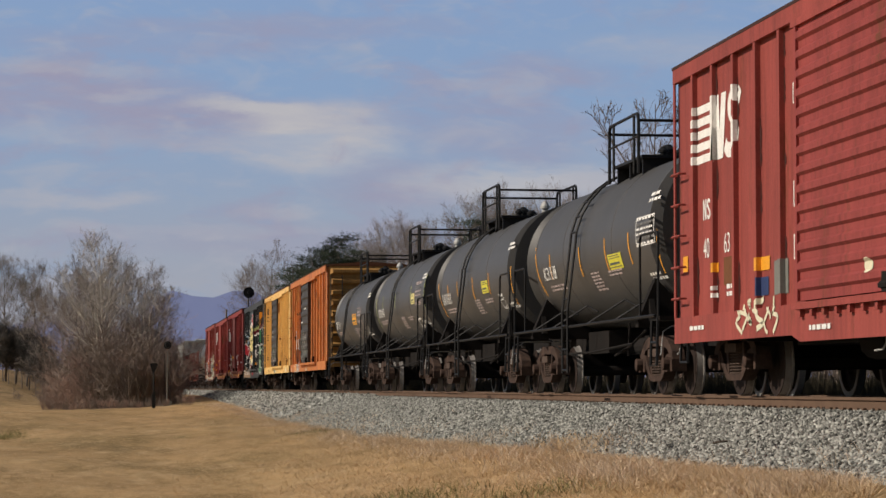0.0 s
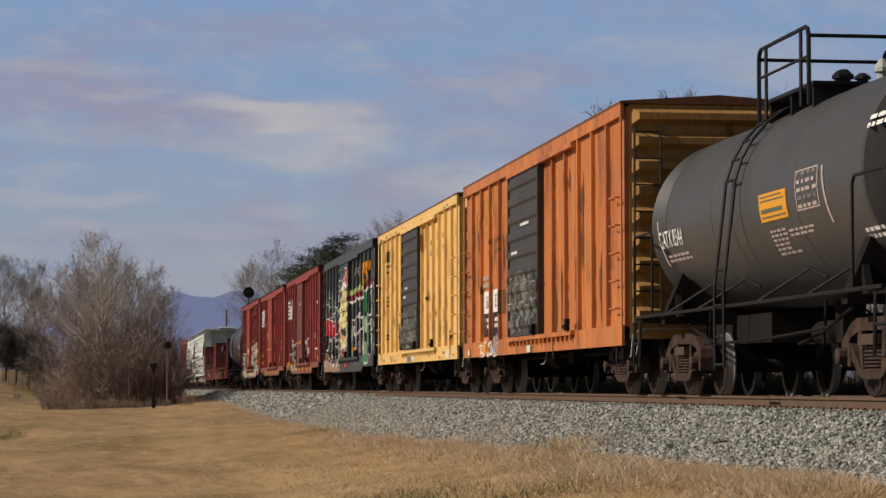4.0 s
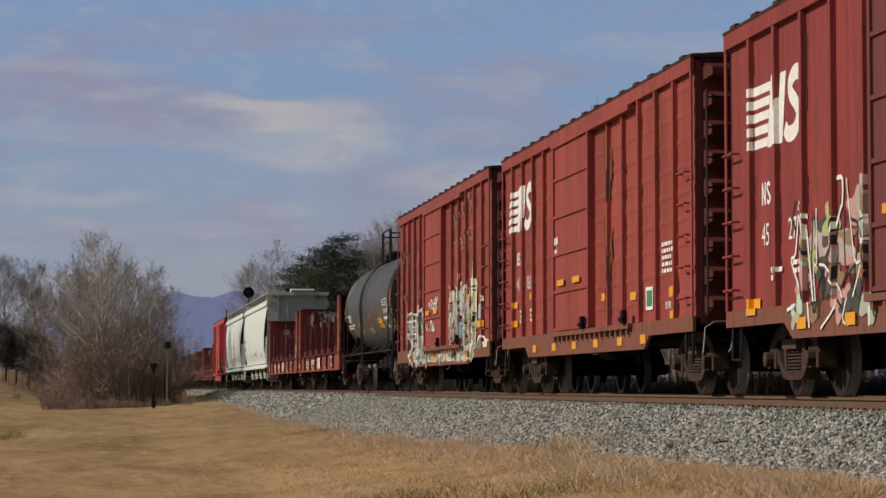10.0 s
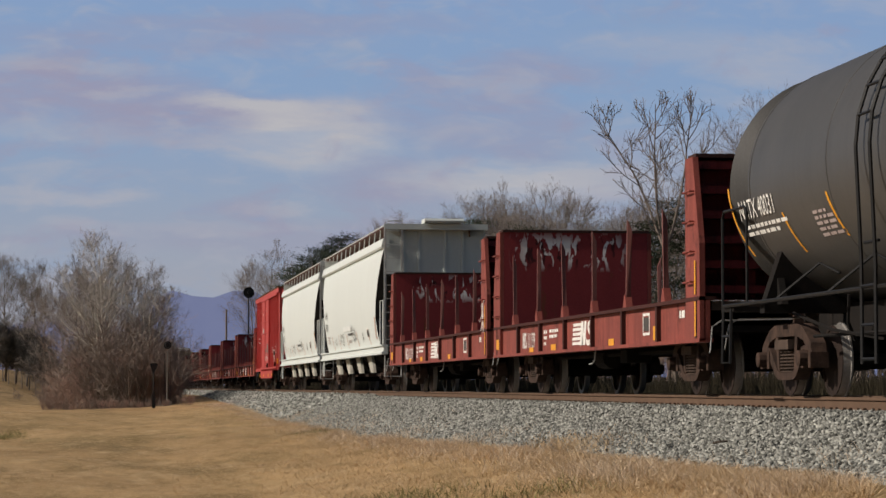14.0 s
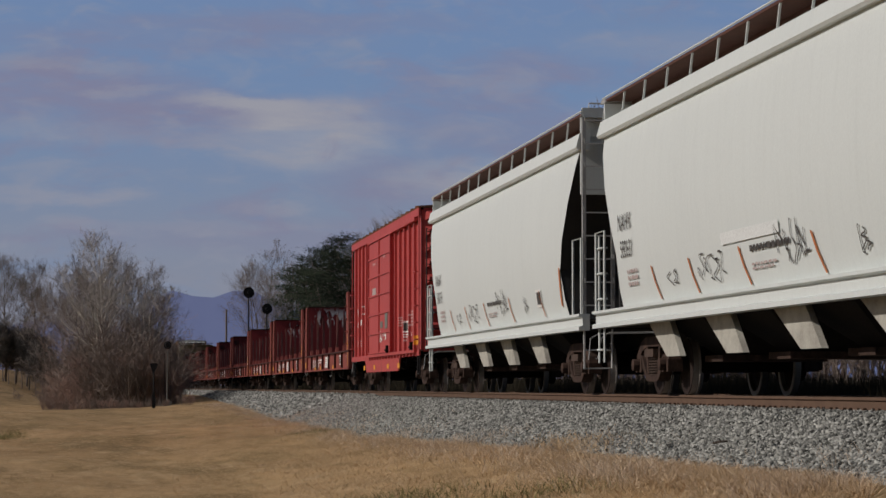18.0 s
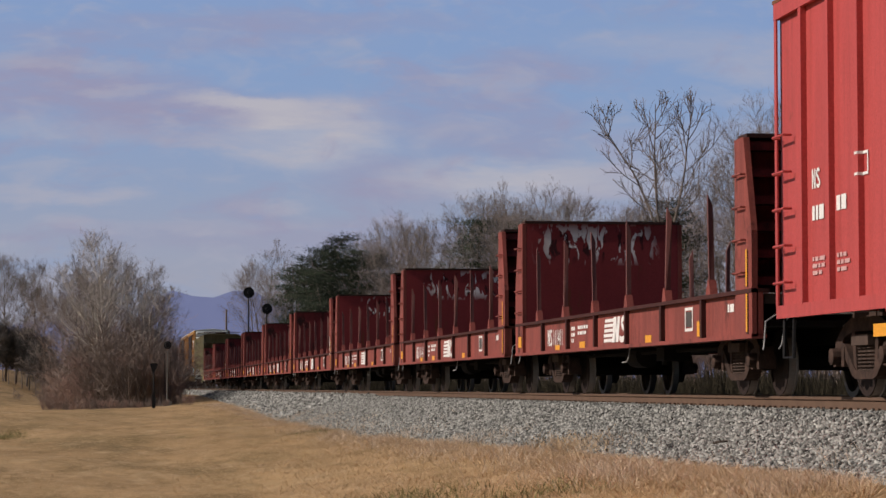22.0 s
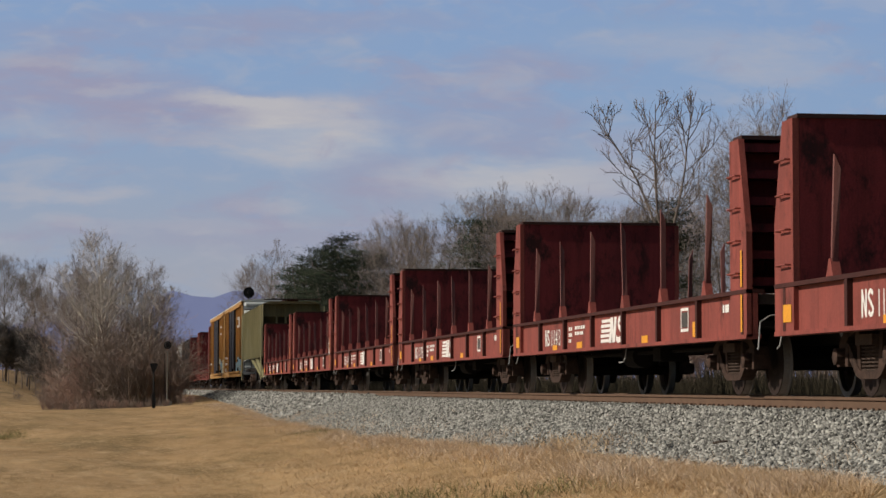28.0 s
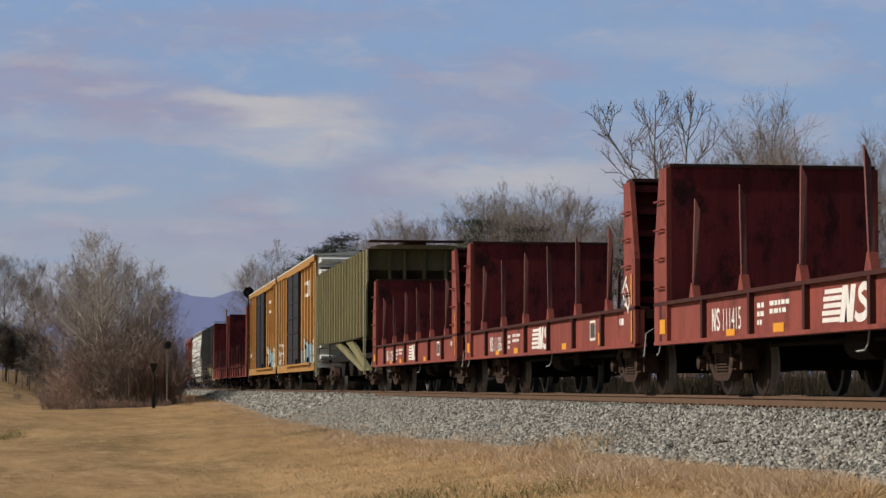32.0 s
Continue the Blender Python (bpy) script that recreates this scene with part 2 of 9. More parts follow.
def lathe(bm, profile, axis, seg=24, centre=(0, 0, 0), ring_only=False):
    """Turns (along, radius) pairs about an axis; ends are closed where the radius is above zero."""
    c = Vector(centre)
    rings = []
    for a, r in profile:
        ring = []
        for k in range(seg):
            u, v = math.cos(k * math.tau / seg) * r, math.sin(k * math.tau / seg) * r
            ring.append(bm.verts.new(c + Vector({"x": (a, u, v), "y": (v, a, u), "z": (u, v, a)}[axis])))
        rings.append(ring)
    for lo, hi in zip(rings, rings[1:]):
        for k in range(seg):
            bm.faces.new((lo[k], lo[(k + 1) % seg], hi[(k + 1) % seg], hi[k]))
    if ring_only:
        lo, hi = rings[-1], rings[0]
        for k in range(seg):
            bm.faces.new((lo[k], lo[(k + 1) % seg], hi[(k + 1) % seg], hi[k]))
        return
    bm.faces.new(rings[0][::-1])
    bm.faces.new(rings[-1])


def finish(bm, name, material, smooth=False):
    bmesh.ops.recalc_face_normals(bm, faces=bm.faces[:])
    me = bpy.data.meshes.new(name)
    bm.to_mesh(me)
    bm.free()
    for m in (material if isinstance(material, (list, tuple)) else [material]):
        me.materials.append(m)
    if smooth:
        me.polygons.foreach_set("use_smooth", [True] * len(me.polygons))
        me.set_sharp_from_angle(angle=radians(40))
    return me


def part(name, bm, material, parent, label="", smooth=False, loc=None):
    me = bm if isinstance(bm, bpy.types.Mesh) else finish(bm, name, material, smooth)
    ob = new(name, me)
    ob.parent = parent
    if loc:
        ob.location = loc
    if label:
        ob["label"] = label
    return ob


def raw_mesh(name, verts, faces, material):
    """A mesh from arrays: verts (n, 3), faces (m, 3 or 4)."""
    me = bpy.data.meshes.new(name)
    verts, faces = np.asarray(verts, np.float32), np.asarray(faces, np.int32)
    k = faces.shape[1]
    me.vertices.add(len(verts))
    me.vertices.foreach_set("co", verts.ravel())
    me.loops.add(faces.size)
    me.loops.foreach_set("vertex_index", faces.ravel())
    me.polygons.add(len(faces))
    me.polygons.foreach_set("loop_start", np.arange(0, faces.size, k, dtype=np.int32))
    me.update(calc_edges=True)
    for m in (material if isinstance(material, (list, tuple)) else [material]):
        me.materials.append(m)
    return me


def B(*boxes):
    bm = bmesh.new()
    for b in boxes:
        box(bm, *b)
    return bm


def bars(parent, name, rects, material, x=-1.54, label=""):
    """Flat painted marks on the near side: (y0, y1, z0, z1)."""
    bm = bmesh.new()
    for y0, y1, z0, z1 in rects:
        box(bm, x - 0.003, x, y0, y1, z0, z1)
    return part(name, bm, material, parent, label)


# ---- running gear, shared by all cars ----
GEAR = {}
WHEELSETS = []


def gear(key, make, material, smooth=False):
    if key not in GEAR:
        bm = bmesh.new()
        make(bm)
        GEAR[key] = finish(bm, key, material, smooth)
    return GEAR[key]


def g_side_frame(bm):
    """Cast frame: thin arched top chord, dished bottom chord, two columns and wide open windows."""
    prism(bm, [(-1.08, 0.49), (-1.03, 0.63), (-0.72, 0.81), (-0.46, 0.87), (0.46, 0.87), (0.72, 0.81), (1.03, 0.63), (1.08, 0.49), (0.93, 0.51), (0.72, 0.66), (0.44, 0.72),
               (-0.44, 0.72), (-0.72, 0.66), (-0.93, 0.51)], "x", -0.09, 0.09)
    prism(bm, [(-0.84, 0.55), (-0.42, 0.235), (-0.30, 0.20), (0.30, 0.20), (0.42, 0.235), (0.84, 0.55), (0.68, 0.59), (0.37, 0.33), (0.29, 0.29), (-0.29, 0.29), (-0.37, 0.33), (-0.68, 0.59)],
          "x", -0.10, 0.08)
    for s in (-1, 1):
        prism(bm, [(s * 0.30, 0.29), (s * 0.40, 0.32), (s * 0.47, 0.74), (s * 0.36, 0.74)], "x", -0.085, 0.085)
        box(bm, -0.11, 0.11, s * 1.03 - 0.05, s * 1.03 + 0.05, 0.34, 0.52)
        box(bm, -0.11, 0.11, s * 0.73 - 0.05, s * 0.73 + 0.05, 0.34, 0.56)
        box(bm, -0.095, 0.095, s * 0.88 - 0.16, s * 0.88 + 0.16, 0.545, 0.60)


def g_spring(bm):
    for y in (-0.17, 0.0, 0.17):
        prof = []
        for k in range(7):
            prof += [(0.29 + k * 0.04, 0.085), (0.306 + k * 0.04, 0.085), (0.311 + k * 0.04, 0.052), (0.326 + k * 0.04, 0.052)]
        lathe(bm, prof, "z", 10, (0, y, 0))
    box(bm, -0.12, 0.12, -0.29, 0.29, 0.565, 0.68)


def g_cap(bm):
    lathe(bm, [(-0.13, 0.06), (-0.12, 0.095), (0.0, 0.10)], "x", 10)


def g_wheel(bm):
    lathe(bm, [(-0.07, 0.09), (-0.06, 0.16), (-0.015, 0.22), (-0.015, 0.35), (-0.07, 0.37), (-0.07, 0.412), (-0.06, 0.416)], "x", 28)


def g_tread(bm):
    lathe(bm, [(-0.059, 0.37), (-0.059, 0.418), (0.025, 0.424), (0.03, 0.448), (0.05, 0.446), (0.05, 0.37)], "x", 28, ring_only=True)


def g_axle(bm):
    lathe(bm, [(-0.72, 0.085), (0.72, 0.085)], "x", 10)


def g_bolster(bm):
    box(bm, -1.0, 1.0, -0.22, 0.22, 0.45, 0.72)
    box(bm, -0.2, 0.2, -0.2, 0.2, 0.7, 0.86)


def truck(car, y, base=1.75):
    t = part("truck", gear("bolster", g_bolster, M_UNDER), None, car, loc=(0, y, 0))
    for s in (-1, 1):
        part("side_frame", gear("side_frame", g_side_frame, M_TRUCK), None, t, loc=(s * 1.02, 0, 0))
        part("spring", gear("spring", g_spring, M_SPRING), None, t, loc=(s * 1.05, 0, 0))
    for a in (-base / 2, base / 2):
        ws = part("wheelset", gear("axle", g_axle, M_UNDER), None, car, loc=(0, 0, 0.42))
        ws.matrix_parent_inverse = Matrix.Translation((0, y + a, 0))
        WHEELSETS.append(ws)
        for s in (-1, 1):
            flip = Matrix.Diagonal((-1, 1, 1, 1))
            part("wheel", gear("wheel%d" % s, g_wheel if s < 0 else (lambda bm: (g_wheel(bm), bm.transform(flip))), M_WHEEL), None, ws, loc=(s * 0.74, 0, 0))
            part("tread", gear("tread%d" % s, g_tread if s < 0 else (lambda bm: (g_tread(bm), bm.transform(flip))), M_TREAD, True), None, ws, loc=(s * 0.74, 0, 0))
            part("bearing_cap", gear("cap%d" % s, g_cap if s < 0 else (lambda bm: (g_cap(bm), bm.transform(flip))), M_TRUCK), None, t, loc=(s * 1.1, a, 0.45))
    return t


def g_coupler(bm):
    box(bm, -0.1, 0.1, 0.0, 0.75, 0.76, 0.98)
    box(bm, -0.17, 0.15, 0.6, 0.86, 0.74, 1.02)
    box(bm, -0.25, 0.25, -0.15, 0.1, 0.7, 1.1)


def coupler(car, half, reach=1.0):
    """Couplers and hoses at both ends; half is half the body's length."""
    for s in (-1, 1):
        c = part("coupler", gear("coupler", g_coupler, M_TRUCK), None, car, loc=(0, s * (half - 0.1), 0))
        c.rotation_euler = (0, 0, 0 if s > 0 else math.pi)
        bm = bmesh.new()
        y = s * (half + 0.1)
        tube(bm, [(-0.4, y, 0.85), (-0.4, y + s * 0.2, 0.7), (-0.38, y + s * 0.4, 0.42), (-0.3, y + s * 0.55, 0.38)], 0.03)
        part("brake_hose", bm, M_UNDER, car)
        bm = bmesh.new()
        tube(bm, [(-0.3, y, 1.0), (-1.25, y, 0.98), (-1.38, y, 0.9), (-1.42, y + s * 0.06, 0.6), (-1.44, y + s * 0.1, 0.56)], 0.009, 5)
        part("uncoupling_lever", bm, M_GALV, car)


def car_empty(name, label, category="freight car"):
    e = new(name)
    e.empty_display_size = 0.5
    return tagged(e, label, category, "train of freight cars")


def ladder(car, y, z0, z1, material, x=-1.52, width=0.46, rungs=None, name="ladder"):
    bm = bmesh.new()
    for s in (-0.5, 0.5):
        tube(bm, [(x - 0.05, y + s * width, z0), (x - 0.05, y + s * width, z1)], 0.02, 5)
    lad = part(name, bm, material, car)
    k = rungs or int((z1 - z0) / 0.38)
    for i in range(k):
        z = z0 + (z1 - z0) * (i + 0.5) / k
        bm = bmesh.new()
        tube(bm, [(x, y - width / 2, z), (x - 0.08, y - width / 2, z), (x - 0.08, y + width / 2, z), (x, y + width / 2, z)], 0.016, 5)
        part("rung", bm, material, lad)
    return lad


M_CEDAR = mat("dark_grey_green_cedar", (0.075, 0.07, 0.064), 0.9, second=(0.033, 0.032, 0.03), scale=1, rand=0.3, bump=0)
# ---- freight cars; in each car's space the near side faces -x and +y points to the tail ----


def graffiti(name, base, band, lines, fills, rough=0.5, seed=0.0, line_scale=1.6, spread=(-9, 9)):
    """Paint with sprayed outlines and colour fills in a band of heights over a stretch of the car."""
    m = mat(name, base, rough, second=tuple(c * 1.5 for c in base), scale=1.2, streak=3, rust=0.1)
    n, l = m.node_tree.nodes, m.node_tree.links
    p = n["Principled BSDF"]
    under = p.inputs["Base Color"].links[0].from_socket
    tc = n.new("ShaderNodeTexCoord")
    sep = n.new("ShaderNodeSeparateXYZ")
    l.new(tc.outputs["Object"], sep.inputs[0])
    com = n.new("ShaderNodeCombineXYZ")
    com.inputs[0].default_value = seed
    l.new(sep.outputs[0], com.inputs[1])
    l.new(sep.outputs[2], com.inputs[2])

    def band_mask(sock, lo, hi, soft):
        a, b, c = n.new("ShaderNodeMapRange"), n.new("ShaderNodeMapRange"), n.new("ShaderNodeMath")
        a.inputs[1].default_value, a.inputs[2].default_value = lo - soft, lo + soft
        b.inputs[1].default_value, b.inputs[2].default_value = hi + soft, hi - soft
        c.operation = "MULTIPLY"
        l.new(sock, a.inputs[0]), l.new(sock, b.inputs[0])
        l.new(a.outputs[0], c.inputs[0]), l.new(b.outputs[0], c.inputs[1])
        return c.outputs[0]

    def wobble(scale, detail, shift):
        t = n.new("ShaderNodeTexNoise")
        t.inputs["Scale"].default_value, t.inputs["Detail"].default_value = scale, detail
        t.inputs["Distortion"].default_value = 0.6
        mp = n.new("ShaderNodeMapping")
        mp.inputs["Location"].default_value = (shift, shift * 1.3, shift * 0.7)
        mp.inputs["Scale"].default_value = (1, 1, 0.4)
        l.new(com.outputs[0], mp.inputs[0])
        l.new(mp.outputs[0], t.inputs["Vector"])
        return t.outputs[0]

    def times(a, b):
        c = n.new("ShaderNodeMath")
        c.operation = "MULTIPLY"
        l.new(a, c.inputs[0]), l.new(b, c.inputs[1])
        return c.outputs[0]

    area = times(band_mask(sep.outputs[2], band[0], band[1], 0.12), band_mask(sep.outputs[0], spread[0], spread[1], 0.2))
    out = under
    for k, (color, lo, hi) in enumerate(fills):
        mask = times(area, band_mask(wobble(7.0, 10.0, 3.1 * k + seed), lo, hi, 0.012))
        mx = n.new("ShaderNodeMixRGB")
        mx.inputs[2].default_value = (*color, 1)
        l.new(mask, mx.inputs[0]), l.new(out, mx.inputs[1])
        out = mx.outputs[0]
    for k, (color, width) in enumerate(lines):
        mask = times(area, band_mask(wobble(line_scale, 1.0, 7.7 * k + 1 + seed), 0.5 - width, 0.5 + width, 0.006))
        mx = n.new("ShaderNodeMixRGB")
        mx.inputs[2].default_value = (*color, 1)
        l.new(mask, mx.inputs[0]), l.new(out, mx.inputs[1])
        out = mx.outputs[0]
    l.new(out, p.inputs["Base Color"])
    return m


INFO = {}


def boxcar(label, L, H, body, door_mat, end_mat, roof_mat, door, door_kind="plug", ribs=14, rib_w=0.1, zs=0.74,
           deep=None, panel_z=1.05, trucks=6.2, hazard=True, two_ribs=False, ladders=True, lap=0.0, creases=0, sill=None):
    car = car_empty("boxcar", label)
    sill = sill or body
    h = L / 2
    hx = 1.45
    INFO[car.name] = dict(ribs=[-h + L * k / ribs for k in range(1, ribs) if not door[0] - 0.12 < -h + L * k / ribs < door[1] + 0.12],
                          w=rib_w / 2, door=door, panel_z=panel_z, door_x=-1.556 if door_kind in ("plug", "double") else -1.588, skin=-1.478 if creases else -1.465, door_ribs=[])
    # side walls as thick sheets, with the end walls between them
    for s in (-1, 1):
        part("side_wall", B((s * (hx - 0.03) - 0.04, s * (hx - 0.03) + 0.04, -h + 0.02, h - 0.02, panel_z - 0.02, H - 0.05)), body, car)
        bm = bmesh.new()
        lower = [(-h, zs), (h, zs)] if not deep else [(-h, zs), (deep[0] - 0.35, zs), (deep[0], deep[2]), (deep[1], deep[2]), (deep[1] + 0.35, zs), (h, zs)]
        prism(bm, lower + [(h, panel_z), (-h, panel_z)], "x", s * hx - 0.03, s * (hx + 0.075))
        part("side_sill", bm, sill, car)
        bm = B((s * hx - 0.03, s * (hx + 0.085), -h, h, H - 0.2, H))
        part("top_rail", bm, body, car)
        for e in (-1, 1):
            bm = B((s * hx - 0.06, s * (hx + 0.08), e * h - 0.09 if e > 0 else -h, h if e > 0 else -h + 0.09, panel_z, H - 0.2))
            part("corner_post", bm, body, car)
        for k in range(creases):
            z = panel_z + 0.12 + (H - 0.3 - panel_z) * (k + 0.5) / creases
            bm = bmesh.new()
            prism(bm, [(s * 1.455, z - 0.08), (s * 1.468, z - 0.02), (s * 1.468, z + 0.02), (s * 1.455, z + 0.08)], "y", -h + 0.09, h - 0.09)
            part("pressed_crease", bm, body, car)
        n = ribs
        for k in range(1, n):
            y = -h + L * k / n
            if door[0] - 0.12 < y < door[1] + 0.12:
                continue
            bm = bmesh.new()
            a, b = s * (hx + 0.005), s * (hx + 0.078)
            w = rib_w / 2
            prism(bm, [(a, y - w - 0.003), (b, y - w), (b, y + w), (a, y + w + 0.003)], "z", panel_z - 0.03, H - 0.19)
            part("side_post", bm, body, car)
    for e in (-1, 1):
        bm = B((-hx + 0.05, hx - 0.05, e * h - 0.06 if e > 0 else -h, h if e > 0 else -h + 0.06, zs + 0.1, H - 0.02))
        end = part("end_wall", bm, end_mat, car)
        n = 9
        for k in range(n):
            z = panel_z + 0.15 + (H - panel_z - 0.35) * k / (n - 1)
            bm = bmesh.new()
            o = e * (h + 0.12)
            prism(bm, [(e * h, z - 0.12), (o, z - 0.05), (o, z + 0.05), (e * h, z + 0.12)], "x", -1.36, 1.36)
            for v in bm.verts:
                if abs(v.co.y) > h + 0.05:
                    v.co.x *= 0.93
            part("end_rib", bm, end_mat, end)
    # roof: shallow peak with cross ribs whose tips lap over the eave
    bm = bmesh.new()
    prism(bm, [(-hx - 0.09, H - 0.01), (hx + 0.09, H - 0.01), (hx + 0.09, H + 0.03), (0, H + 0.14), (-hx - 0.09, H + 0.03)], "y", -h - 0.03, h + 0.03)
    roof = part("roof", bm, roof_mat, car)
    n = max(8, int(L / 0.95))
    for k in range(n):
        y = -h + L * (k + 0.5) / n
        bm = bmesh.new()
        prism(bm, [(-hx - 0.07 - lap, H + 0.0), (hx + 0.07 + lap, H + 0.0), (hx + 0.07 + lap, H + 0.035 + lap), (0, H + 0.17), (-hx - 0.07 - lap, H + 0.035 + lap)], "y", y - 0.05 - lap * 3, y + 0.05 + lap * 3)
        part("roof_rib", bm, roof_mat, roof)
    # doors
    d0, d1 = door
    z0, z1 = panel_z + 0.02, H - 0.24
    for s in (-1, 1):
        a, b = s * (hx + 0.0), s * (hx + 0.10)
        dr = part("door", B((min(a, b), max(a, b), d0 + 0.03, d1 - 0.03, z0, z1)), door_mat, car, "sliding door")
        b2 = s * (hx + 0.135)
        if door_kind == "plug":
            cuts = [z0 + (z1 - z0) * f for f in (0.0, 0.2, 0.4, 0.6, 0.8, 0.985)]
            for z in cuts:
                b3 = b2 - s * 0.005
                part("door_beam", B((min(b, b3), max(b, b3), d0 + 0.05, d1 - 0.05, z, z + 0.05)), door_mat, dr)
            for y in (d0 + 0.03, d1 - 0.12):
                part("door_stile", B((min(b, b2), max(b, b2), y, y + 0.09, z0, z1)), door_mat, dr)
            if hazard and s < 0:
                bars(dr, "door_lever_plate", [(d1 - (0.15 + f + 0.19) * (d1 - d0), d1 - (0.15 + f) * (d1 - d0), 1.83, 1.93) for f in (0.0, 0.43)], M_YELLABEL, b2 - 0.001)
        elif door_kind == "double":
            # inner posts with a row of raised panels
            mid = (d0 + d1) / 2
            for y in (d0 + 0.02, mid - 0.05, d1 - 0.12):
                part("door_stile", B((min(b, b2), max(b, b2), y, y + 0.1, z0, z1)), door_mat, dr)
            for k in range(6):
                z = z0 + (z1 - z0) * k / 6
                b3 = b2 - s * 0.005
                part("door_beam", B((min(b, b3), max(b, b3), d0 + 0.05, d1 - 0.05, z, z + 0.045)), door_mat, dr)
        else:
            n = 14 if door_kind == "corrugated" else 9
            for k in range(n):
                z = z0 + 0.06 + (z1 - z0 - 0.12) * (k + 0.5) / n
                hh = (z1 - z0) / n * 0.3
                bm = bmesh.new()
                prism(bm, [(b, z - hh), (b2, z - hh * 0.5), (b2, z + hh * 0.5), (b, z + hh)], "y", d0 + 0.1, d1 - 0.1)
                part("door_rib", bm, door_mat, dr)
                if s < 0:
                    INFO[car.name]["door_ribs"].append((z, hh))
            for y in (d0 + 0.02, d1 - 0.1):
                part("door_stile", B((min(b, b2), max(b, b2), y, y + 0.08, z0, z1)), door_mat, dr)
        # tracks above and below, with rollers
        t0, t1 = (d0 - (d1 - d0) * 0.95, d1 + 0.1)
        t0 = max(t0, -h + 0.3)
        part("lower_door_track", B((min(a, s * (hx + 0.15)), max(a, s * (hx + 0.15)), t0, t1, panel_z - 0.075, panel_z + 0.0)), sill, car)
        part("upper_door_track", B((min(a, s * (hx + 0.14)), max(a, s * (hx + 0.14)), t0, t1, H - 0.3, H - 0.22)), body, car)
        if s < 0:
            for k in range(16):
                y = t0 + (t1 - t0) * (k + 0.5) / 16
                part("track_bracket", B((-hx - 0.13, -hx - 0.07, y - 0.045, y + 0.045, panel_z - 0.16, panel_z - 0.076)), sill, car)
            for y in (d0 + 0.35, d0 - (d1 - d0) * 0.88):
                bm = B((-hx - 0.2, -hx - 0.136, y - 0.09, y + 0.09, panel_z + 0.0, panel_z + 0.2))
                tube(bm, [(-hx - 0.19, y - 0.13, panel_z + 0.07), (-hx - 0.19, y + 0.13, panel_z + 0.07)], 0.04)
                part("door_roller", bm, M_UNDER, car)
    if ladders:
        for y, z1l in ((-h + 0.36, 2.9), (h - 0.36, 2.9)):
            for k in range(5):
                z = panel_z + 0.25 + k * 0.42
                bm = bmesh.new()
                tube(bm, [(-hx - 0.05, y - 0.23, z), (-hx - 0.14, y - 0.23, z), (-hx - 0.14, y + 0.23, z), (-hx - 0.05, y + 0.23, z)], 0.016, 5)
                part("grab_iron", bm, body, car)
            bm = bmesh.new()
            tube(bm, [(-hx - 0.02, y - 0.2, zs + 0.05), (-hx - 0.03, y - 0.2, 0.45), (-hx - 0.03, y + 0.2, 0.45), (-hx - 0.02, y + 0.2, zs + 0.05)], 0.022, 5)
            part("step", bm, M_DARKMETAL, car)
    # ladders on the end walls
    for e in (-1, 1):
        bm = bmesh.new()
        o = e * (h + 0.13)
        for x in (-1.35, -0.95):
            tube(bm, [(x, e * h, panel_z), (x, o, panel_z), (x, o, panel_z + 3.0), (x, e * h, panel_z + 3.0)], 0.018, 4)
        lad = part("end_ladder", bm, M_DARKMETAL, car)
        for k in range(8):
            z = panel_z + 0.1 + k * 0.4
            bm = bmesh.new()
            tube(bm, [(-1.35, o, z), (-0.95, o, z)], 0.016, 4)
            part("rung", bm, M_DARKMETAL, lad)
    underframe(car, h, zs)
    truck(car, -trucks), truck(car, trucks)
    coupler(car, h)
    return car


def underframe(car, h, z):
    part("centre_sill", B((-0.25, 0.25, -h + 0.1, h - 0.1, z - 0.05, z + 0.3), (-1.35, 1.35, -h + 0.1, h - 0.1, z + 0.15, z + 0.22)), M_UNDER, car)
    bm = bmesh.new()
    lathe(bm, [(-0.45, 0.05), (-0.42, 0.2), (0.42, 0.2), (0.45, 0.05)], "y", 12, (-0.7, 1.2, z - 0.08))
    part("air_reservoir", bm, M_UNDER, car)
    bm = B((-1.0, -0.6, -1.6, -1.1, z - 0.2, z + 0.05))
    tube(bm, [(-0.8, -h + 3.5, z - 0.05), (-0.8, h - 3.5, z - 0.05)], 0.03)
    part("brake_rigging", bm, M_UNDER, car)
    bm = bmesh.new()
    tube(bm, [(-1.3, -0.6, z + 0.02), (-1.32, -0.6, z - 0.14), (-1.34, -0.55, z - 0.2), (-1.36, -0.35, z - 0.21)], 0.01, 5)
    part("release_rod", bm, M_GALV, car)
    for k in range(5):
        y = -h * 0.6 + h * 1.2 * k / 4
        part("crossbearer", B((-1.35, 1.35, y - 0.05, y + 0.05, z - 0.02, z + 0.2)), M_UNDER, car)


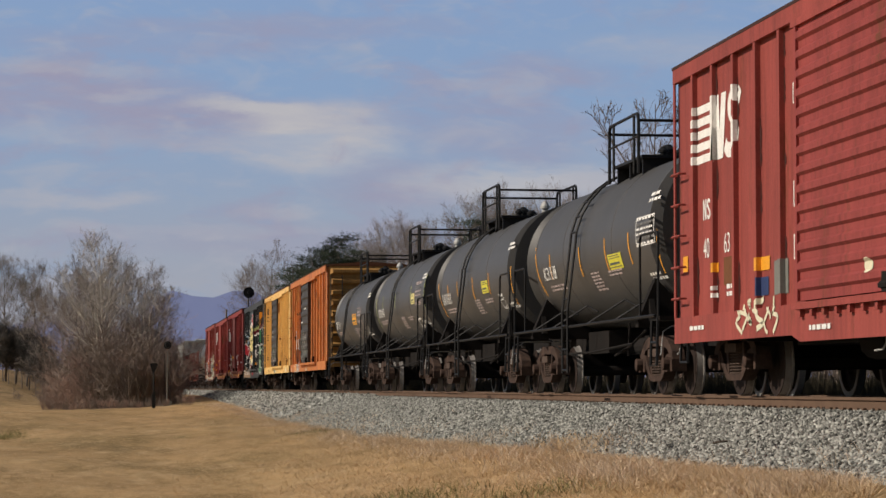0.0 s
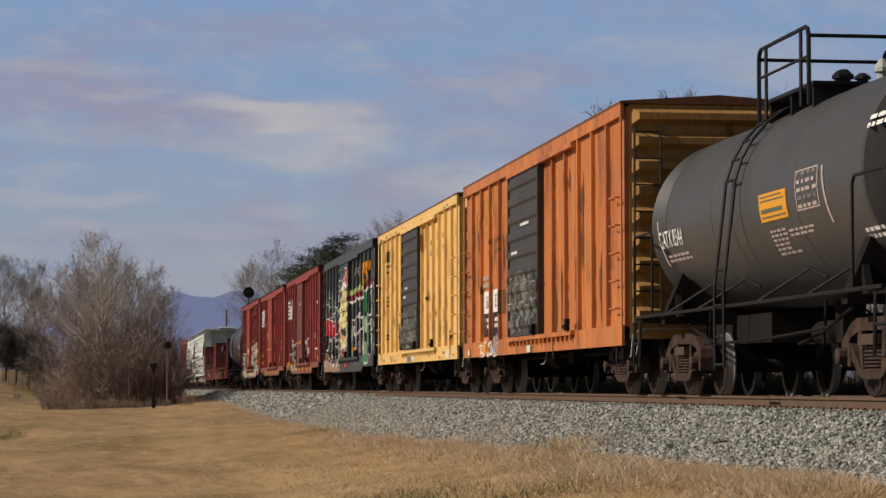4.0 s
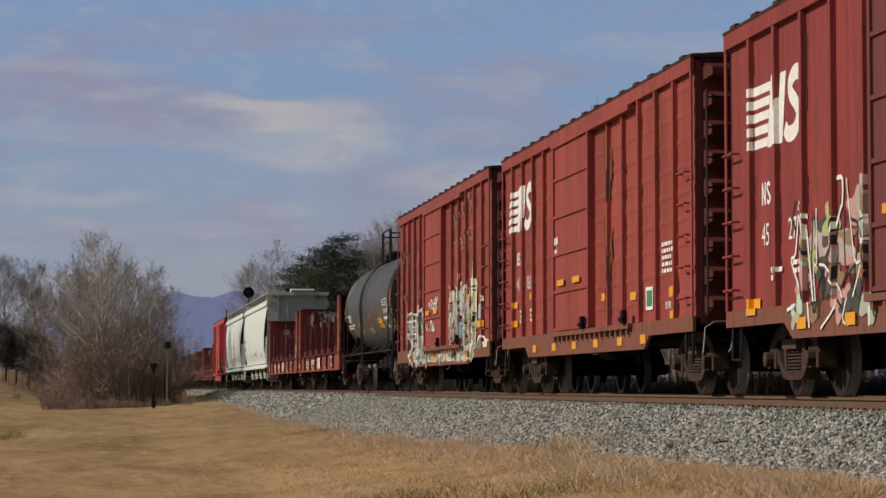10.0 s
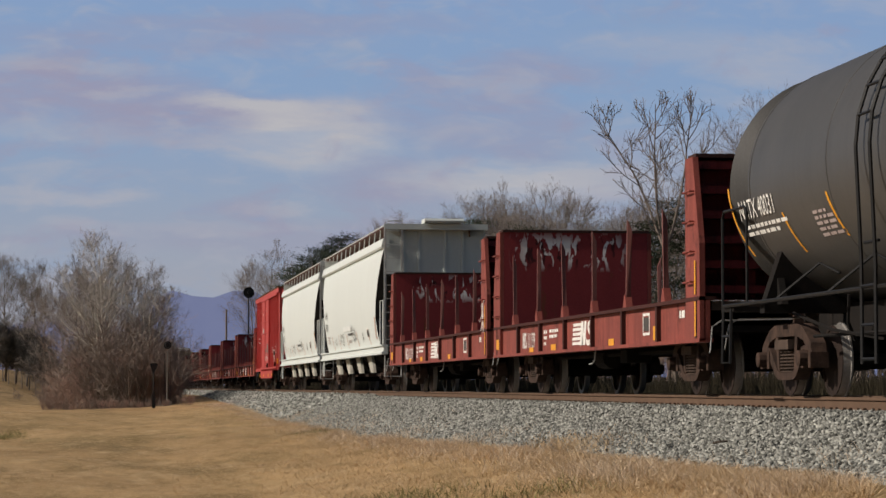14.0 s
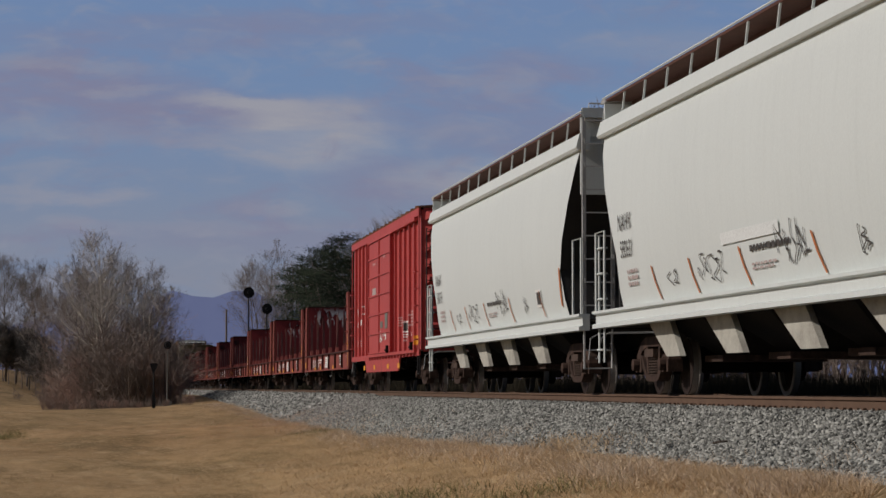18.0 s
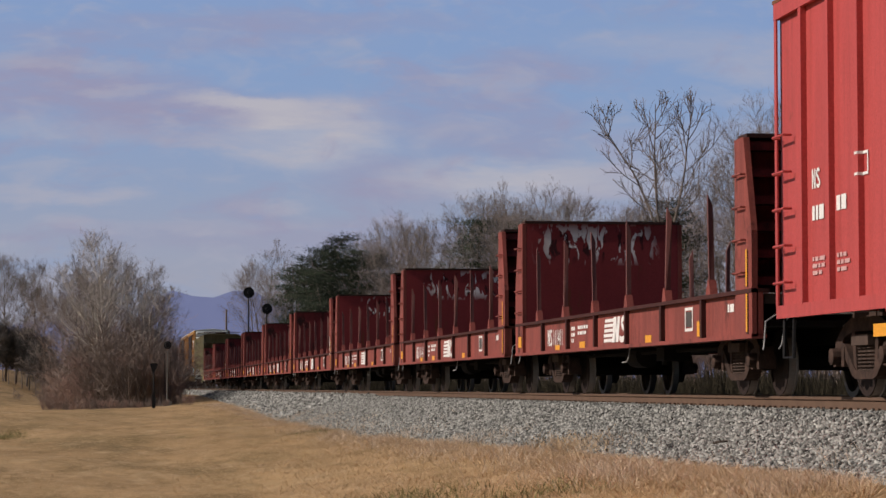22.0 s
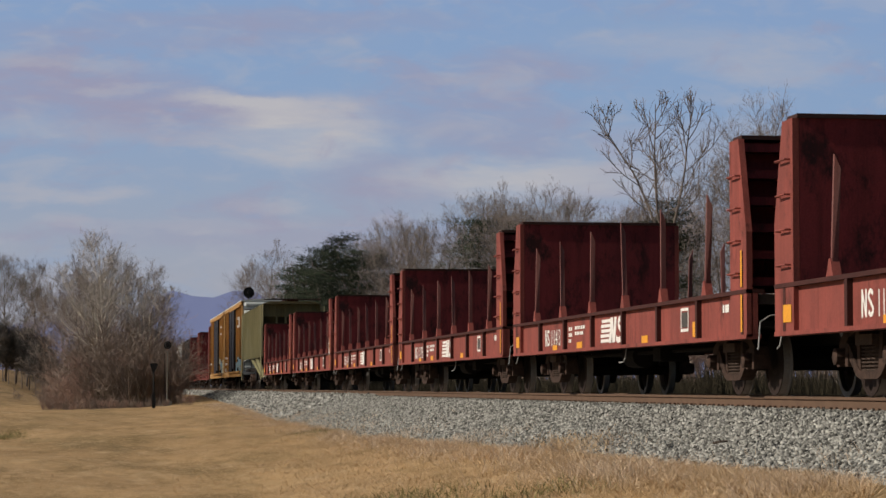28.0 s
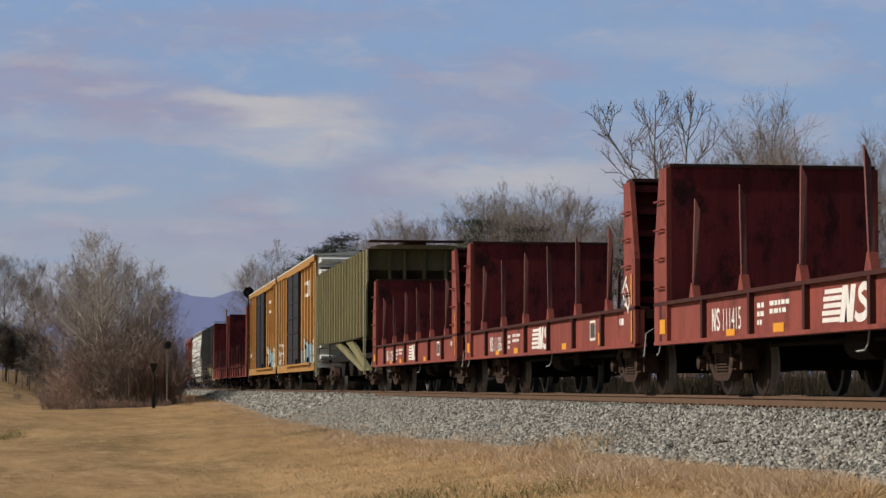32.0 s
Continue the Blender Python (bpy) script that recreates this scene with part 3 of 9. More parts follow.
def tank_car(label, length, radius, zc, trucks, material=None, rail_h=0.74, dome=False, shift=0.0):
    """Length is that of the shell; saddle ends, walkway rails, top platform and side ladder."""
    material = material or M_TANK
    car = car_empty("tank_car", label)
    h = length / 2
    bm = bmesh.new()
    prof = []
    for k in range(9):
        a = math.pi / 2 * k / 8
        prof.append((-h - 0.0 + 0.85 * (1 - math.sin(a)), max(0.02, radius * math.cos(math.pi / 2 - a) ** 0.8)))
    prof = sorted(set(prof)) + [(-h + 0.95, radius)]
    prof += [(-a, r) for a, r in prof][::-1]
    lathe(bm, prof, "y", 56, (0, 0, zc))
    part("tank_shell", bm, material, car, smooth=True)
    for y in (-h + 0.9, -h * 0.36, h * 0.36, h - 0.9):
        bm = bmesh.new()
        lathe(bm, [(y - 0.025, radius), (y - 0.02, radius + 0.006), (y + 0.02, radius + 0.006), (y + 0.025, radius)], "y", 56, (0, 0, zc))
        part("weld_band", bm, material, car, smooth=True)
    # stub sills, bolsters and end platforms
    for e in (-1, 1):
        y0, y1 = sorted((e * (h - 3.1), e * (h + 0.55)))
        part("stub_sill", B((-0.35, 0.35, y0, y1, 0.72, 1.12)), M_UNDER, car)
        yb = e * trucks
        bm = bmesh.new()
        prism(bm, [(-1.40, 1.0), (-1.40, 1.1), (-1.13, zc - 0.72), (-0.9, zc - 0.95), (0, zc - radius + 0.1), (0.9, zc - 0.95), (1.13, zc - 0.72), (1.40, 1.1), (1.40, 1.0)],
              "y", yb - 0.1, yb + 0.1)
        part("bolster_saddle", bm, M_UNDER, car)
        for s in (-1, 1):
            bm = bmesh.new()
            x = s * 1.36
            prism(bm, [(yb - 0.3, 1.1), (yb + 0.3, 1.1), (yb + 0.12, 1.42), (yb - 0.12, 1.42)], "x", min(x - s * 0.12, x - s * 0.2), max(x - s * 0.12, x - s * 0.2))
            part("saddle_gusset", bm, M_UNDER, car)
        y0, y1 = sorted((e * (h - 0.1), e * (h + 0.5)))
        part("end_platform", B((-1.45, 1.45, y0, y1, 1.06, 1.12)), M_UNDER, car)
        bm = bmesh.new()
        for s in (-1, 1):
            ye, yi = e * (h + 0.42), e * (h - 0.75)
            tube(bm, [(s * 1.45, ye, 1.1), (s * 1.45, ye, 2.25), (s * 1.45, ye - e * 0.08, 2.33), (s * 1.45, yi + e * 0.08, 2.33), (s * 1.45, yi, 2.25), (s * 1.45, yi, 1.1)], 0.019, 6)
        part("end_handrail", bm, M_DARKMETAL, car)
        for s in (-1, 1):
            bm = bmesh.new()
            yy = e * (h + 0.2)
            tube(bm, [(s * 1.45, yy - 0.2, 1.1), (s * 1.47, yy - 0.2, 0.42), (s * 1.47, yy + 0.2, 0.42), (s * 1.45, yy + 0.2, 1.1)], 0.022, 5)
            tube(bm, [(s * 1.46, yy - 0.2, 0.75), (s * 1.46, yy + 0.2, 0.75)], 0.02, 5)
            part("step", bm, M_DARKMETAL, car)
    for s in (-1, 1):
        bm = bmesh.new()
        tube(bm, [(s * 1.47, -h - 0.3, 1.13), (s * 1.47, h + 0.3, 1.13)], 0.024, 6)
        part("side_rail", bm, M_DARKMETAL, car)
        for k in range(4):
            y = (-0.62, -0.24, 0.3, 0.62)[k] * h
            bm = bmesh.new()
            xs = math.sqrt(radius ** 2 - (radius * 0.72) ** 2) + 0.02
            tube(bm, [(s * 1.47, y + 0.3, 1.14), (s * xs, y, zc - radius * 0.72), (s * xs * 0.86, y - 0.3, zc - radius * 0.81)], 0.018, 5)
            part("rail_bracket", bm, M_DARKMETAL, car)
        # ladder bowed over the shell's flank, with its rungs
        bm = bmesh.new()
        yl = 0.7
        arc = [(s * (radius + 0.09) * math.cos(a), zc + (radius + 0.09) * math.sin(a)) for a in np.linspace(0.0, 1.25, 7)]
        for w in (-0.23, 0.23):
            tube(bm, [(s * 1.5, yl + w, 0.35), (s * 1.5, yl + w, 1.4)] + [(s * max(abs(a), 0) if abs(a) < 1.5 else a, yl + w, z) for a, z in arc], 0.022, 5)
        lad = part("side_ladder", bm, M_DARKMETAL, car)
        for x, z in [(s * 1.5, 0.4), (s * 1.5, 0.75), (s * 1.5, 1.15), (s * 1.46, 1.6)] + arc[1:]:
            bm = bmesh.new()
            tube(bm, [(x, yl - 0.23, z), (x, yl + 0.23, z)], 0.018, 5)
            part("rung", bm, M_DARKMETAL, lad)
    # top platform with railing, manway and valves
    zt = zc + radius
    part("top_platform", B((-0.78, 0.78, shift - 1.1, shift + 1.1, zt + 0.03, zt + 0.075)), M_DARKMETAL, car)
    for e in (-0.95, 0.0, 0.95):
        part("platform_bracket", B((-0.74, 0.74, shift + e - 0.03, shift + e + 0.03, zt - 0.26, zt + 0.03)), M_DARKMETAL, car)
    for s in (-1, 1):
        x = s * 0.84
        bm = bmesh.new()
        tube(bm, [(x, shift - 1.12, zt - 0.22), (x, shift - 1.12, zt + rail_h - 0.12), (x, shift - 1.08, zt + rail_h - 0.03), (x, shift - 1.0, zt + rail_h), (x, shift + 1.0, zt + rail_h),
                  (x, shift + 1.08, zt + rail_h - 0.03), (x, shift + 1.12, zt + rail_h - 0.12), (x, shift + 1.12, zt - 0.22)], 0.028, 6)
        part("railing", bm, M_DARKMETAL, car)
        bm = bmesh.new()
        tube(bm, [(x, shift - 1.12, zt + rail_h * 0.5), (x, shift + 1.12, zt + rail_h * 0.5)], 0.02, 5)
        part("middle_rail", bm, M_DARKMETAL, car)
        for o in (0.78, -0.78):
            bm = bmesh.new()
            tube(bm, [(x, shift + o, zt - 0.2), (x, shift + o, zt + rail_h)], 0.024, 5)
            part("railing_post", bm, M_DARKMETAL, car)
    for e in (-1, 1):
        bm = bmesh.new()
        tube(bm, [(-0.84, shift + e * 1.12, zt + rail_h - 0.12), (0.84, shift + e * 1.12, zt + rail_h - 0.12)], 0.024, 6)
        part("end_rail", bm, M_DARKMETAL, car)
    bm = bmesh.new()
    lathe(bm, [(zt - 0.1, 0.3), (zt + 0.14, 0.3), (zt + 0.15, 0.34), (zt + 0.2, 0.34), (zt + 0.23, 0.2), (zt + 0.24, 0.02)], "z", 20, (0, shift + 0.3, 0))
    part("manway", bm, material, car, smooth=True)
    for x, y, r, hh in ((-0.2, -0.45, 0.09, 0.3), (0.25, -0.6, 0.07, 0.42), (-0.35, -0.75, 0.06, 0.24), (-0.1, -0.9, 0.07, 0.2)):
        bm = bmesh.new()
        lathe(bm, [(zt - 0.05, r), (zt + hh * 0.6, r), (zt + hh * 0.62, r * 1.5), (zt + hh * 0.75, r * 1.5), (zt + hh, r * 0.6)], "z", 10, (x, shift + y, 0))
        part("valve", bm, M_GALV if hh > 0.4 else M_DARKMETAL, car)
    if dome:
        bm = bmesh.new()
        lathe(bm, [(zt - 0.1, 0.36), (zt + 0.36, 0.36), (zt + 0.42, 0.3), (zt + 0.44, 0.02)], "z", 20, (0, -1.9, 0))
        part("valve_bonnet", bm, material, car, smooth=True)
    bm = bmesh.new()
    lathe(bm, [(-0.4, 0.05), (-0.36, 0.15), (0.36, 0.15), (0.4, 0.05)], "y", 12, (-0.2, 0.2, 0.8))
    part("air_reservoir", bm, M_UNDER, car)
    part("brake_valve", B((-0.5, -0.2, -1.3, -1.0, 0.65, 0.95)), M_UNDER, car)
    for k, (ya, za, yb2, zb2) in enumerate(((-h + 2.4, 0.78, h - 2.4, 0.7), (-h + 1.9, 0.98, -1.5, 0.62), (h - 1.9, 0.98, 1.4, 0.62), (-2.6, 1.12, -2.5, 0.6), (2.3, 1.12, 2.4, 0.62))):
        bm = bmesh.new()
        tube(bm, [(-1.2 + 0.1 * (k % 2), ya, za), (-1.2 + 0.1 * (k % 2), (ya + yb2) / 2, (za + zb2) / 2 - 0.05), (-1.1, yb2, zb2)], 0.02, 5)
        part("brake_rod", bm, M_UNDER, car)
    bm = bmesh.new()
    lathe(bm, [(0.45, 0.12), (0.75, 0.16), (zc - radius + 0.1, 0.22)], "z", 12, (0, 0, 0))
    part("bottom_outlet", bm, M_UNDER, car)
    truck(car, -trucks), truck(car, trucks)
    coupler(car, h + 0.3)
    return car


def on_shell(z, zc, radius, lift=0.006):
    """Distance of the shell's near flank from the centre line at a height."""
    return -math.sqrt(max(0.01, radius ** 2 - (z - zc) ** 2)) - lift


def shell_mark(car, name, y0, y1, z0, z1, zc, radius, material, slant=0.0, label=""):
    """A painted patch that follows the shell's curve."""
    bm = bmesh.new()
    n = 6
    rows = []
    for k in range(n + 1):
        z = z0 + (z1 - z0) * k / n
        x = on_shell(z, zc, radius)
        o = slant * (z - z0)
        rows.append((bm.verts.new((x, y0 + o, z)), bm.verts.new((x, y1 + o, z))))
    for a, b in zip(rows, rows[1:]):
        bm.faces.new((a[0], a[1], b[1], b[0]))
    return part(name, bm, material, car, label)


def bulkhead_flat(label, L=16.9, scuff=0, top=3.16, stakes=6, number=None, body=None):
    body = body or M_FLATRED
    car = car_empty("bulkhead_flat_car", label)
    h = L / 2
    zt, zb = 1.30, 0.70
    bm = B((-1.35, 1.35, -h + 0.05, h - 0.05, 1.12, 1.24))
    part("deck", bm, M_DECK, car, "dark worn timber deck")
    for s in (-1, 1):
        part("side_sill", B((min(s * 1.38, s * 1.46), max(s * 1.38, s * 1.46), -h, h, zb + 0.04, zt - 0.04)), body, car)
        part("top_flange", B((min(s * 1.30, s * 1.53), max(s * 1.30, s * 1.53), -h, h, zt - 0.05, zt)), M_DARKRED, car)
        part("bottom_flange", B((min(s * 1.34, s * 1.53), max(s * 1.34, s * 1.53), -h, h, zb, zb + 0.05)), body, car)
        for k in range(8):
            y = (-8.25 + 2.33 * k) * L / 16.9
            part("stake_pocket", B((min(s * 1.46, s * 1.525), max(s * 1.46, s * 1.525), y - 0.05, y + 0.05, zb + 0.04, zt - 0.04)), M_DARKRED, car)
        for k in range(stakes):
            y = -h + 0.77 + (L - 1.54) * (k + 0.62) / (stakes + 0.1)
            x = s * 1.42
            bm = bmesh.new()
            lean = 0.025 * ((k * 7 + scuff * 3) % 5 - 2)
            prism(bm, [(x - 0.035, y - 0.025), (x + 0.035, y - 0.025), (x + 0.035, y + 0.025), (x - 0.035, y + 0.025)], "z", zt, 2.50)
            for v in bm.verts:
                if v.co.z > 2:
                    v.co.z += 0.12 if v.co.x * s > 1.42 else -0.04
                    v.co.y += lean * 3
            st = part("stake", bm, M_STAKE, car)
            bm = bmesh.new()
            prism(bm, [(y - 0.13, zt), (y + 0.13, zt), (y + 0.03, zt + 0.2), (y - 0.03, zt + 0.2)], "x", x - 0.05, x + 0.05)
            part("stake_foot", bm, body, st)
    for e in (-1, 1):
        yi, yo = e * (h - 0.77), e * h
        a, b = sorted((yi, yi + e * 0.09))
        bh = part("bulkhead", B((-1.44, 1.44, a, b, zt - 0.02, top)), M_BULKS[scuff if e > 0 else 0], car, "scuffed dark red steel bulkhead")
        part("top_cap", B((-1.47, 1.47, min(yi - e * 0.03, yi + e * 0.4), max(yi - e * 0.03, yi + e * 0.4), top, top + 0.05)), M_ROOFDARK, bh)
        for s in (-1, 1):
            bm = bmesh.new()
            x0, x1 = sorted((s * 1.445, s * 1.52))
            prism(bm, [(yi, 0.72), (yo, 0.72), (yo, 2.0), (yi + e * 0.42, top), (yi, top)], "x", x0, x1)
            part("side_brace", bm, body, bh)
            for k in range(4):
                z = 1.5 + k * 0.4
                bm = bmesh.new()
                y = (yi + yo) / 2 - e * 0.08
                tube(bm, [(s * 1.5, y - 0.2, z), (s * 1.58, y - 0.2, z), (s * 1.58, y + 0.2, z), (s * 1.5, y + 0.2, z)], 0.014, 5)
                part("grab_iron", bm, body, bh)
        for k in range(6):
            z = zt + 0.1 + (top - zt - 0.2) * k / 5
            y1 = e * (h - 0.18 - 0.22 * k / 5)
            a, b = sorted((yi + e * 0.09, y1))
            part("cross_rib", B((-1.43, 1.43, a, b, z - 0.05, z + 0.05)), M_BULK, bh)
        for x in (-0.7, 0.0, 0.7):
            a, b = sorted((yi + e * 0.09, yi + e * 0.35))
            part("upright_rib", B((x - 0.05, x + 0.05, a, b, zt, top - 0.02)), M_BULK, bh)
    underframe(car, h, zb)
    truck(car, -h + 2.2), truck(car, h - 2.2)
    coupler(car, h)
    return car


def covered_hopper(label, L=18.6, white=None):
    """Round-flanked covered hopper: bellied sides, sloped ends, roof walk, outlets below."""
    white = white or M_HOPWHITE
    car = car_empty("covered_hopper", label)
    h = L / 2
    sect = [(1.38, 1.28), (1.46, 1.6), (1.53, 2.1), (1.56, 2.6), (1.545, 3.2), (1.49, 3.75), (1.42, 4.1), (1.34, 4.27), (1.2, 4.34), (0.6, 4.44), (0.0, 4.47)]

    def reach(z):
        if z > 4.05:
            return h - 0.42
        if z > 2.2:
            return h - 0.42 - 1.35 * ((4.05 - z) / 1.85) ** 1.15
        return h - 1.77 + 0.15 * (2.2 - z) / 0.9
    bm = bmesh.new()
    ring = [(-x, z) for x, z in sect] + [(x, z) for x, z in sect[-2::-1]]
    cols = []
    for f in (-1, -0.985, -0.5, 0, 0.5, 0.985, 1):
        cols.append([bm.verts.new((x, f * reach(z), z)) for x, z in ring])
    for a, b in zip(cols, cols[1:]):
        for k in range(len(ring) - 1):
            bm.faces.new((a[k], a[k + 1], b[k + 1], b[k]))
        bm.faces.new((a[-1], a[0], b[0], b[-1]))
    part("hopper_body", bm, white, car, smooth=True)
    for f in (-1, 1):
        bm = bmesh.new()
        c = [bm.verts.new((x * 0.997, f * (reach(z) - 0.01), z)) for x, z in ring]
        m = len(ring)
        for k in range(m // 2 - 1):
            bm.faces.new((c[k], c[k + 1], c[m - 2 - k], c[m - 1 - k]))
        bm.faces.new((c[m // 2 - 1], c[m // 2], c[m // 2 + 1]))
        part("slope_sheet", bm, M_DARKGREY, car, "dark grey end slope sheet")
    for s in (-1, 1):
        bm = bmesh.new()
        prism(bm, [(s * 1.37, 1.04), (s * 1.55, 1.04), (s * 1.55, 1.1), (s * 1.49, 1.12), (s * 1.49, 1.25), (s * 1.55, 1.27), (s * 1.55, 1.31), (s * 1.37, 1.31)], "y", -h, h)
        part("side_sill", bm, white, car)
        bm = bmesh.new()
        prism(bm, [(s * 1.30, 4.03), (s * 1.50, 4.03), (s * 1.53, 4.07), (s * 1.47, 4.30), (s * 1.34, 4.34), (s * 1.28, 4.3)], "y", -h + 0.3, h - 0.3)
        part("roof_eave", bm, white, car)
        for e in (-1, 1):
            if e > 0:
                ladder(car, e * (h - 0.28), 0.5, 2.5, white, x=-1.40 if s < 0 else 1.50, width=0.4)
            bm = bmesh.new()
            tube(bm, [(s * 1.5, e * (h - 0.06), 1.3), (s * 1.5, e * (h - 0.06), 2.55), (s * 1.5, e * (h - 0.75), 2.55), (s * 1.5, e * (h - 0.75), 1.3)], 0.02, 5)
            part("end_handrail", bm, white, car)
    for e in (-1, 1):
        y0, y1 = sorted((e * (h - 2.1), e * h))
        part("end_platform", B((-1.37, 1.37, y0, y1, 1.06, 1.14), (-0.3, 0.3, y0, y1, 0.75, 1.06)), M_UNDER, car)
        yw = sorted((e * (h - 0.45), e * (h - 0.12)))
        part("end_roof_walk", B((-1.42, 1.42, yw[0], yw[1], 4.60, 4.66)), M_GALV, car)
        part("end_bulkhead", B((-1.43, 1.43, min(e * (h - 0.47), e * (h - 0.41)), max(e * (h - 0.47), e * (h - 0.41)), 3.3, 4.58)), white, car)
        for x in (-0.9, -0.45, 0.3, 0.8):
            part("end_panel_rib", B((x - 0.035, x + 0.035, min(e * (h - 0.41), e * (h - 0.36)), max(e * (h - 0.41), e * (h - 0.36)), 3.32, 4.56)), white, car)
        for x in (-0.75, 0.75):
            bm = bmesh.new()
            prism(bm, [(e * (h - 0.3), 1.14), (e * (h - 0.42), 1.14), (e * (h - 0.55), 4.2), (e * (h - 0.47), 4.2)], "x", x - 0.04, x + 0.04)
            part("end_post", bm, M_DARKGREY, car)
    # tall ladder across the front end, its step below the sill, and the hooded box on the roof's end
    yl = -h + 0.1
    lad = part("end_ladder", B((-1.47, -1.41, yl - 0.02, yl + 0.05, 1.1, 4.68), (-0.99, -0.93, yl - 0.02, yl + 0.05, 1.1, 4.68)), M_GALV, car, "galvanised end ladder")
    for k in range(9):
        z = 1.45 + k * 0.38
        bm = bmesh.new()
        tube(bm, [(-1.44, yl, z + 0.06), (-1.44, yl - 0.07, z + 0.06), (-1.44, yl - 0.07, z), (-0.96, yl - 0.07, z), (-0.96, yl - 0.07, z + 0.06), (-0.96, yl, z + 0.06)], 0.013, 4)
        part("rung", bm, M_GALV, lad)
    bm = bmesh.new()
    tube(bm, [(-1.44, yl, 1.1), (-1.44, yl, 0.42), (-0.98, yl, 0.42), (-0.98, yl, 1.1)], 0.022, 5)
    tube(bm, [(-1.44, yl, 0.72), (-0.98, yl, 0.72)], 0.016, 5)
    part("end_step", bm, M_GALV, car)
    part("top_beam", B((-1.47, 1.47, yl - 0.03, yl + 0.05, 4.54, 4.70)), white, car)
    bm = bmesh.new()
    prism(bm, [(-h - 0.12, 4.72), (-h + 0.6, 4.72), (-h + 0.6, 4.84), (-h - 0.12, 4.84), (-h - 0.16, 4.78)], "x", -0.35, 0.75)
    part("roof_hood", bm, white, car)
    bm = bmesh.new()
    tube(bm, [(-1.35, -h + 0.12, 4.7), (-1.35, -h + 0.12, 4.78), (-0.95, -h + 0.12, 4.78), (-0.95, -h + 0.12, 4.7)], 0.016, 5)
    part("roof_grab_iron", bm, M_GALV, car)
    # roof walk on stanchions along both eaves, hatch covers between
    for s in (-1, 1):
        part("roof_walk", B((min(s * 0.98, s * 1.4), max(s * 0.98, s * 1.4), -h + 0.2, h - 0.2, 4.62, 4.66)), M_WALK, car)
        for k in range(14):
            y = -h + 0.3 + (L - 0.6) * k / 13
            bm = bmesh.new()
            tube(bm, [(s * 1.40, y + 0.12, 4.26), (s * 1.38, y, 4.66)], 0.02, 4)
            part("walk_bracket", bm, white, car)
        bm = bmesh.new()
        tube(bm, [(s * 1.41, -h + 0.2, 4.68), (s * 1.41, h - 0.2, 4.68)], 0.016, 5)
        part("walk_edge", bm, white, car)
        part("walk_kick", B((min(s * 0.97, s * 0.99), max(s * 0.97, s * 0.99), -h + 0.2, h - 0.2, 4.36, 4.62)), M_WALK, car)
    for k in range(6):
        y = -h + 2.2 + (L - 4.4) * k / 5
        bm = bmesh.new()
        prism(bm, [(-0.5, 4.43), (0.5, 4.43), (0.46, 4.58), (0, 4.62), (-0.46, 4.58)], "y", y - 1.1, y + 1.1)
        part("hatch_cover", bm, white, car)
    # outlets: sloping white chutes with dark throats
    for k in range(4):
        y = -h + 4.6 + (L - 9.2) * k / 3
        bm = bmesh.new()
        lo = [(-0.55, y - 0.45, 0.55), (0.55, y - 0.45, 0.55), (0.55, y + 0.45, 0.55), (-0.55, y + 0.45, 0.55)]
        hi = [(-1.3, y - 1.25, 1.15), (1.3, y - 1.25, 1.15), (1.3, y + 1.25, 1.15), (-1.3, y + 1.25, 1.15)]
        a, b = [bm.verts.new(p) for p in lo], [bm.verts.new(p) for p in hi]
        bm.faces.new(a)
        bm.faces.new(b)
        for i in range(4):
            bm.faces.new((a[i], a[(i + 1) % 4], b[(i + 1) % 4], b[i]))
        part("outlet_hopper", bm, M_UNDER, car)
        bm = bmesh.new()
        prism(bm, [(y + 1.75, 1.06), (y + 0.42, 1.06), (y - 0.22, 0.55), (y + 0.6, 0.55)], "x", -1.28, -1.2)
        part("outlet_flange", bm, M_DUSTYWHITE, car)
        part("outlet_gate", B((-0.75, 0.75, y - 0.5, y + 0.5, 0.47, 0.56)), M_TRUCK, car)
    truck(car, -h + 2.35), truck(car, h - 2.35)
    coupler(car, h)
    return car


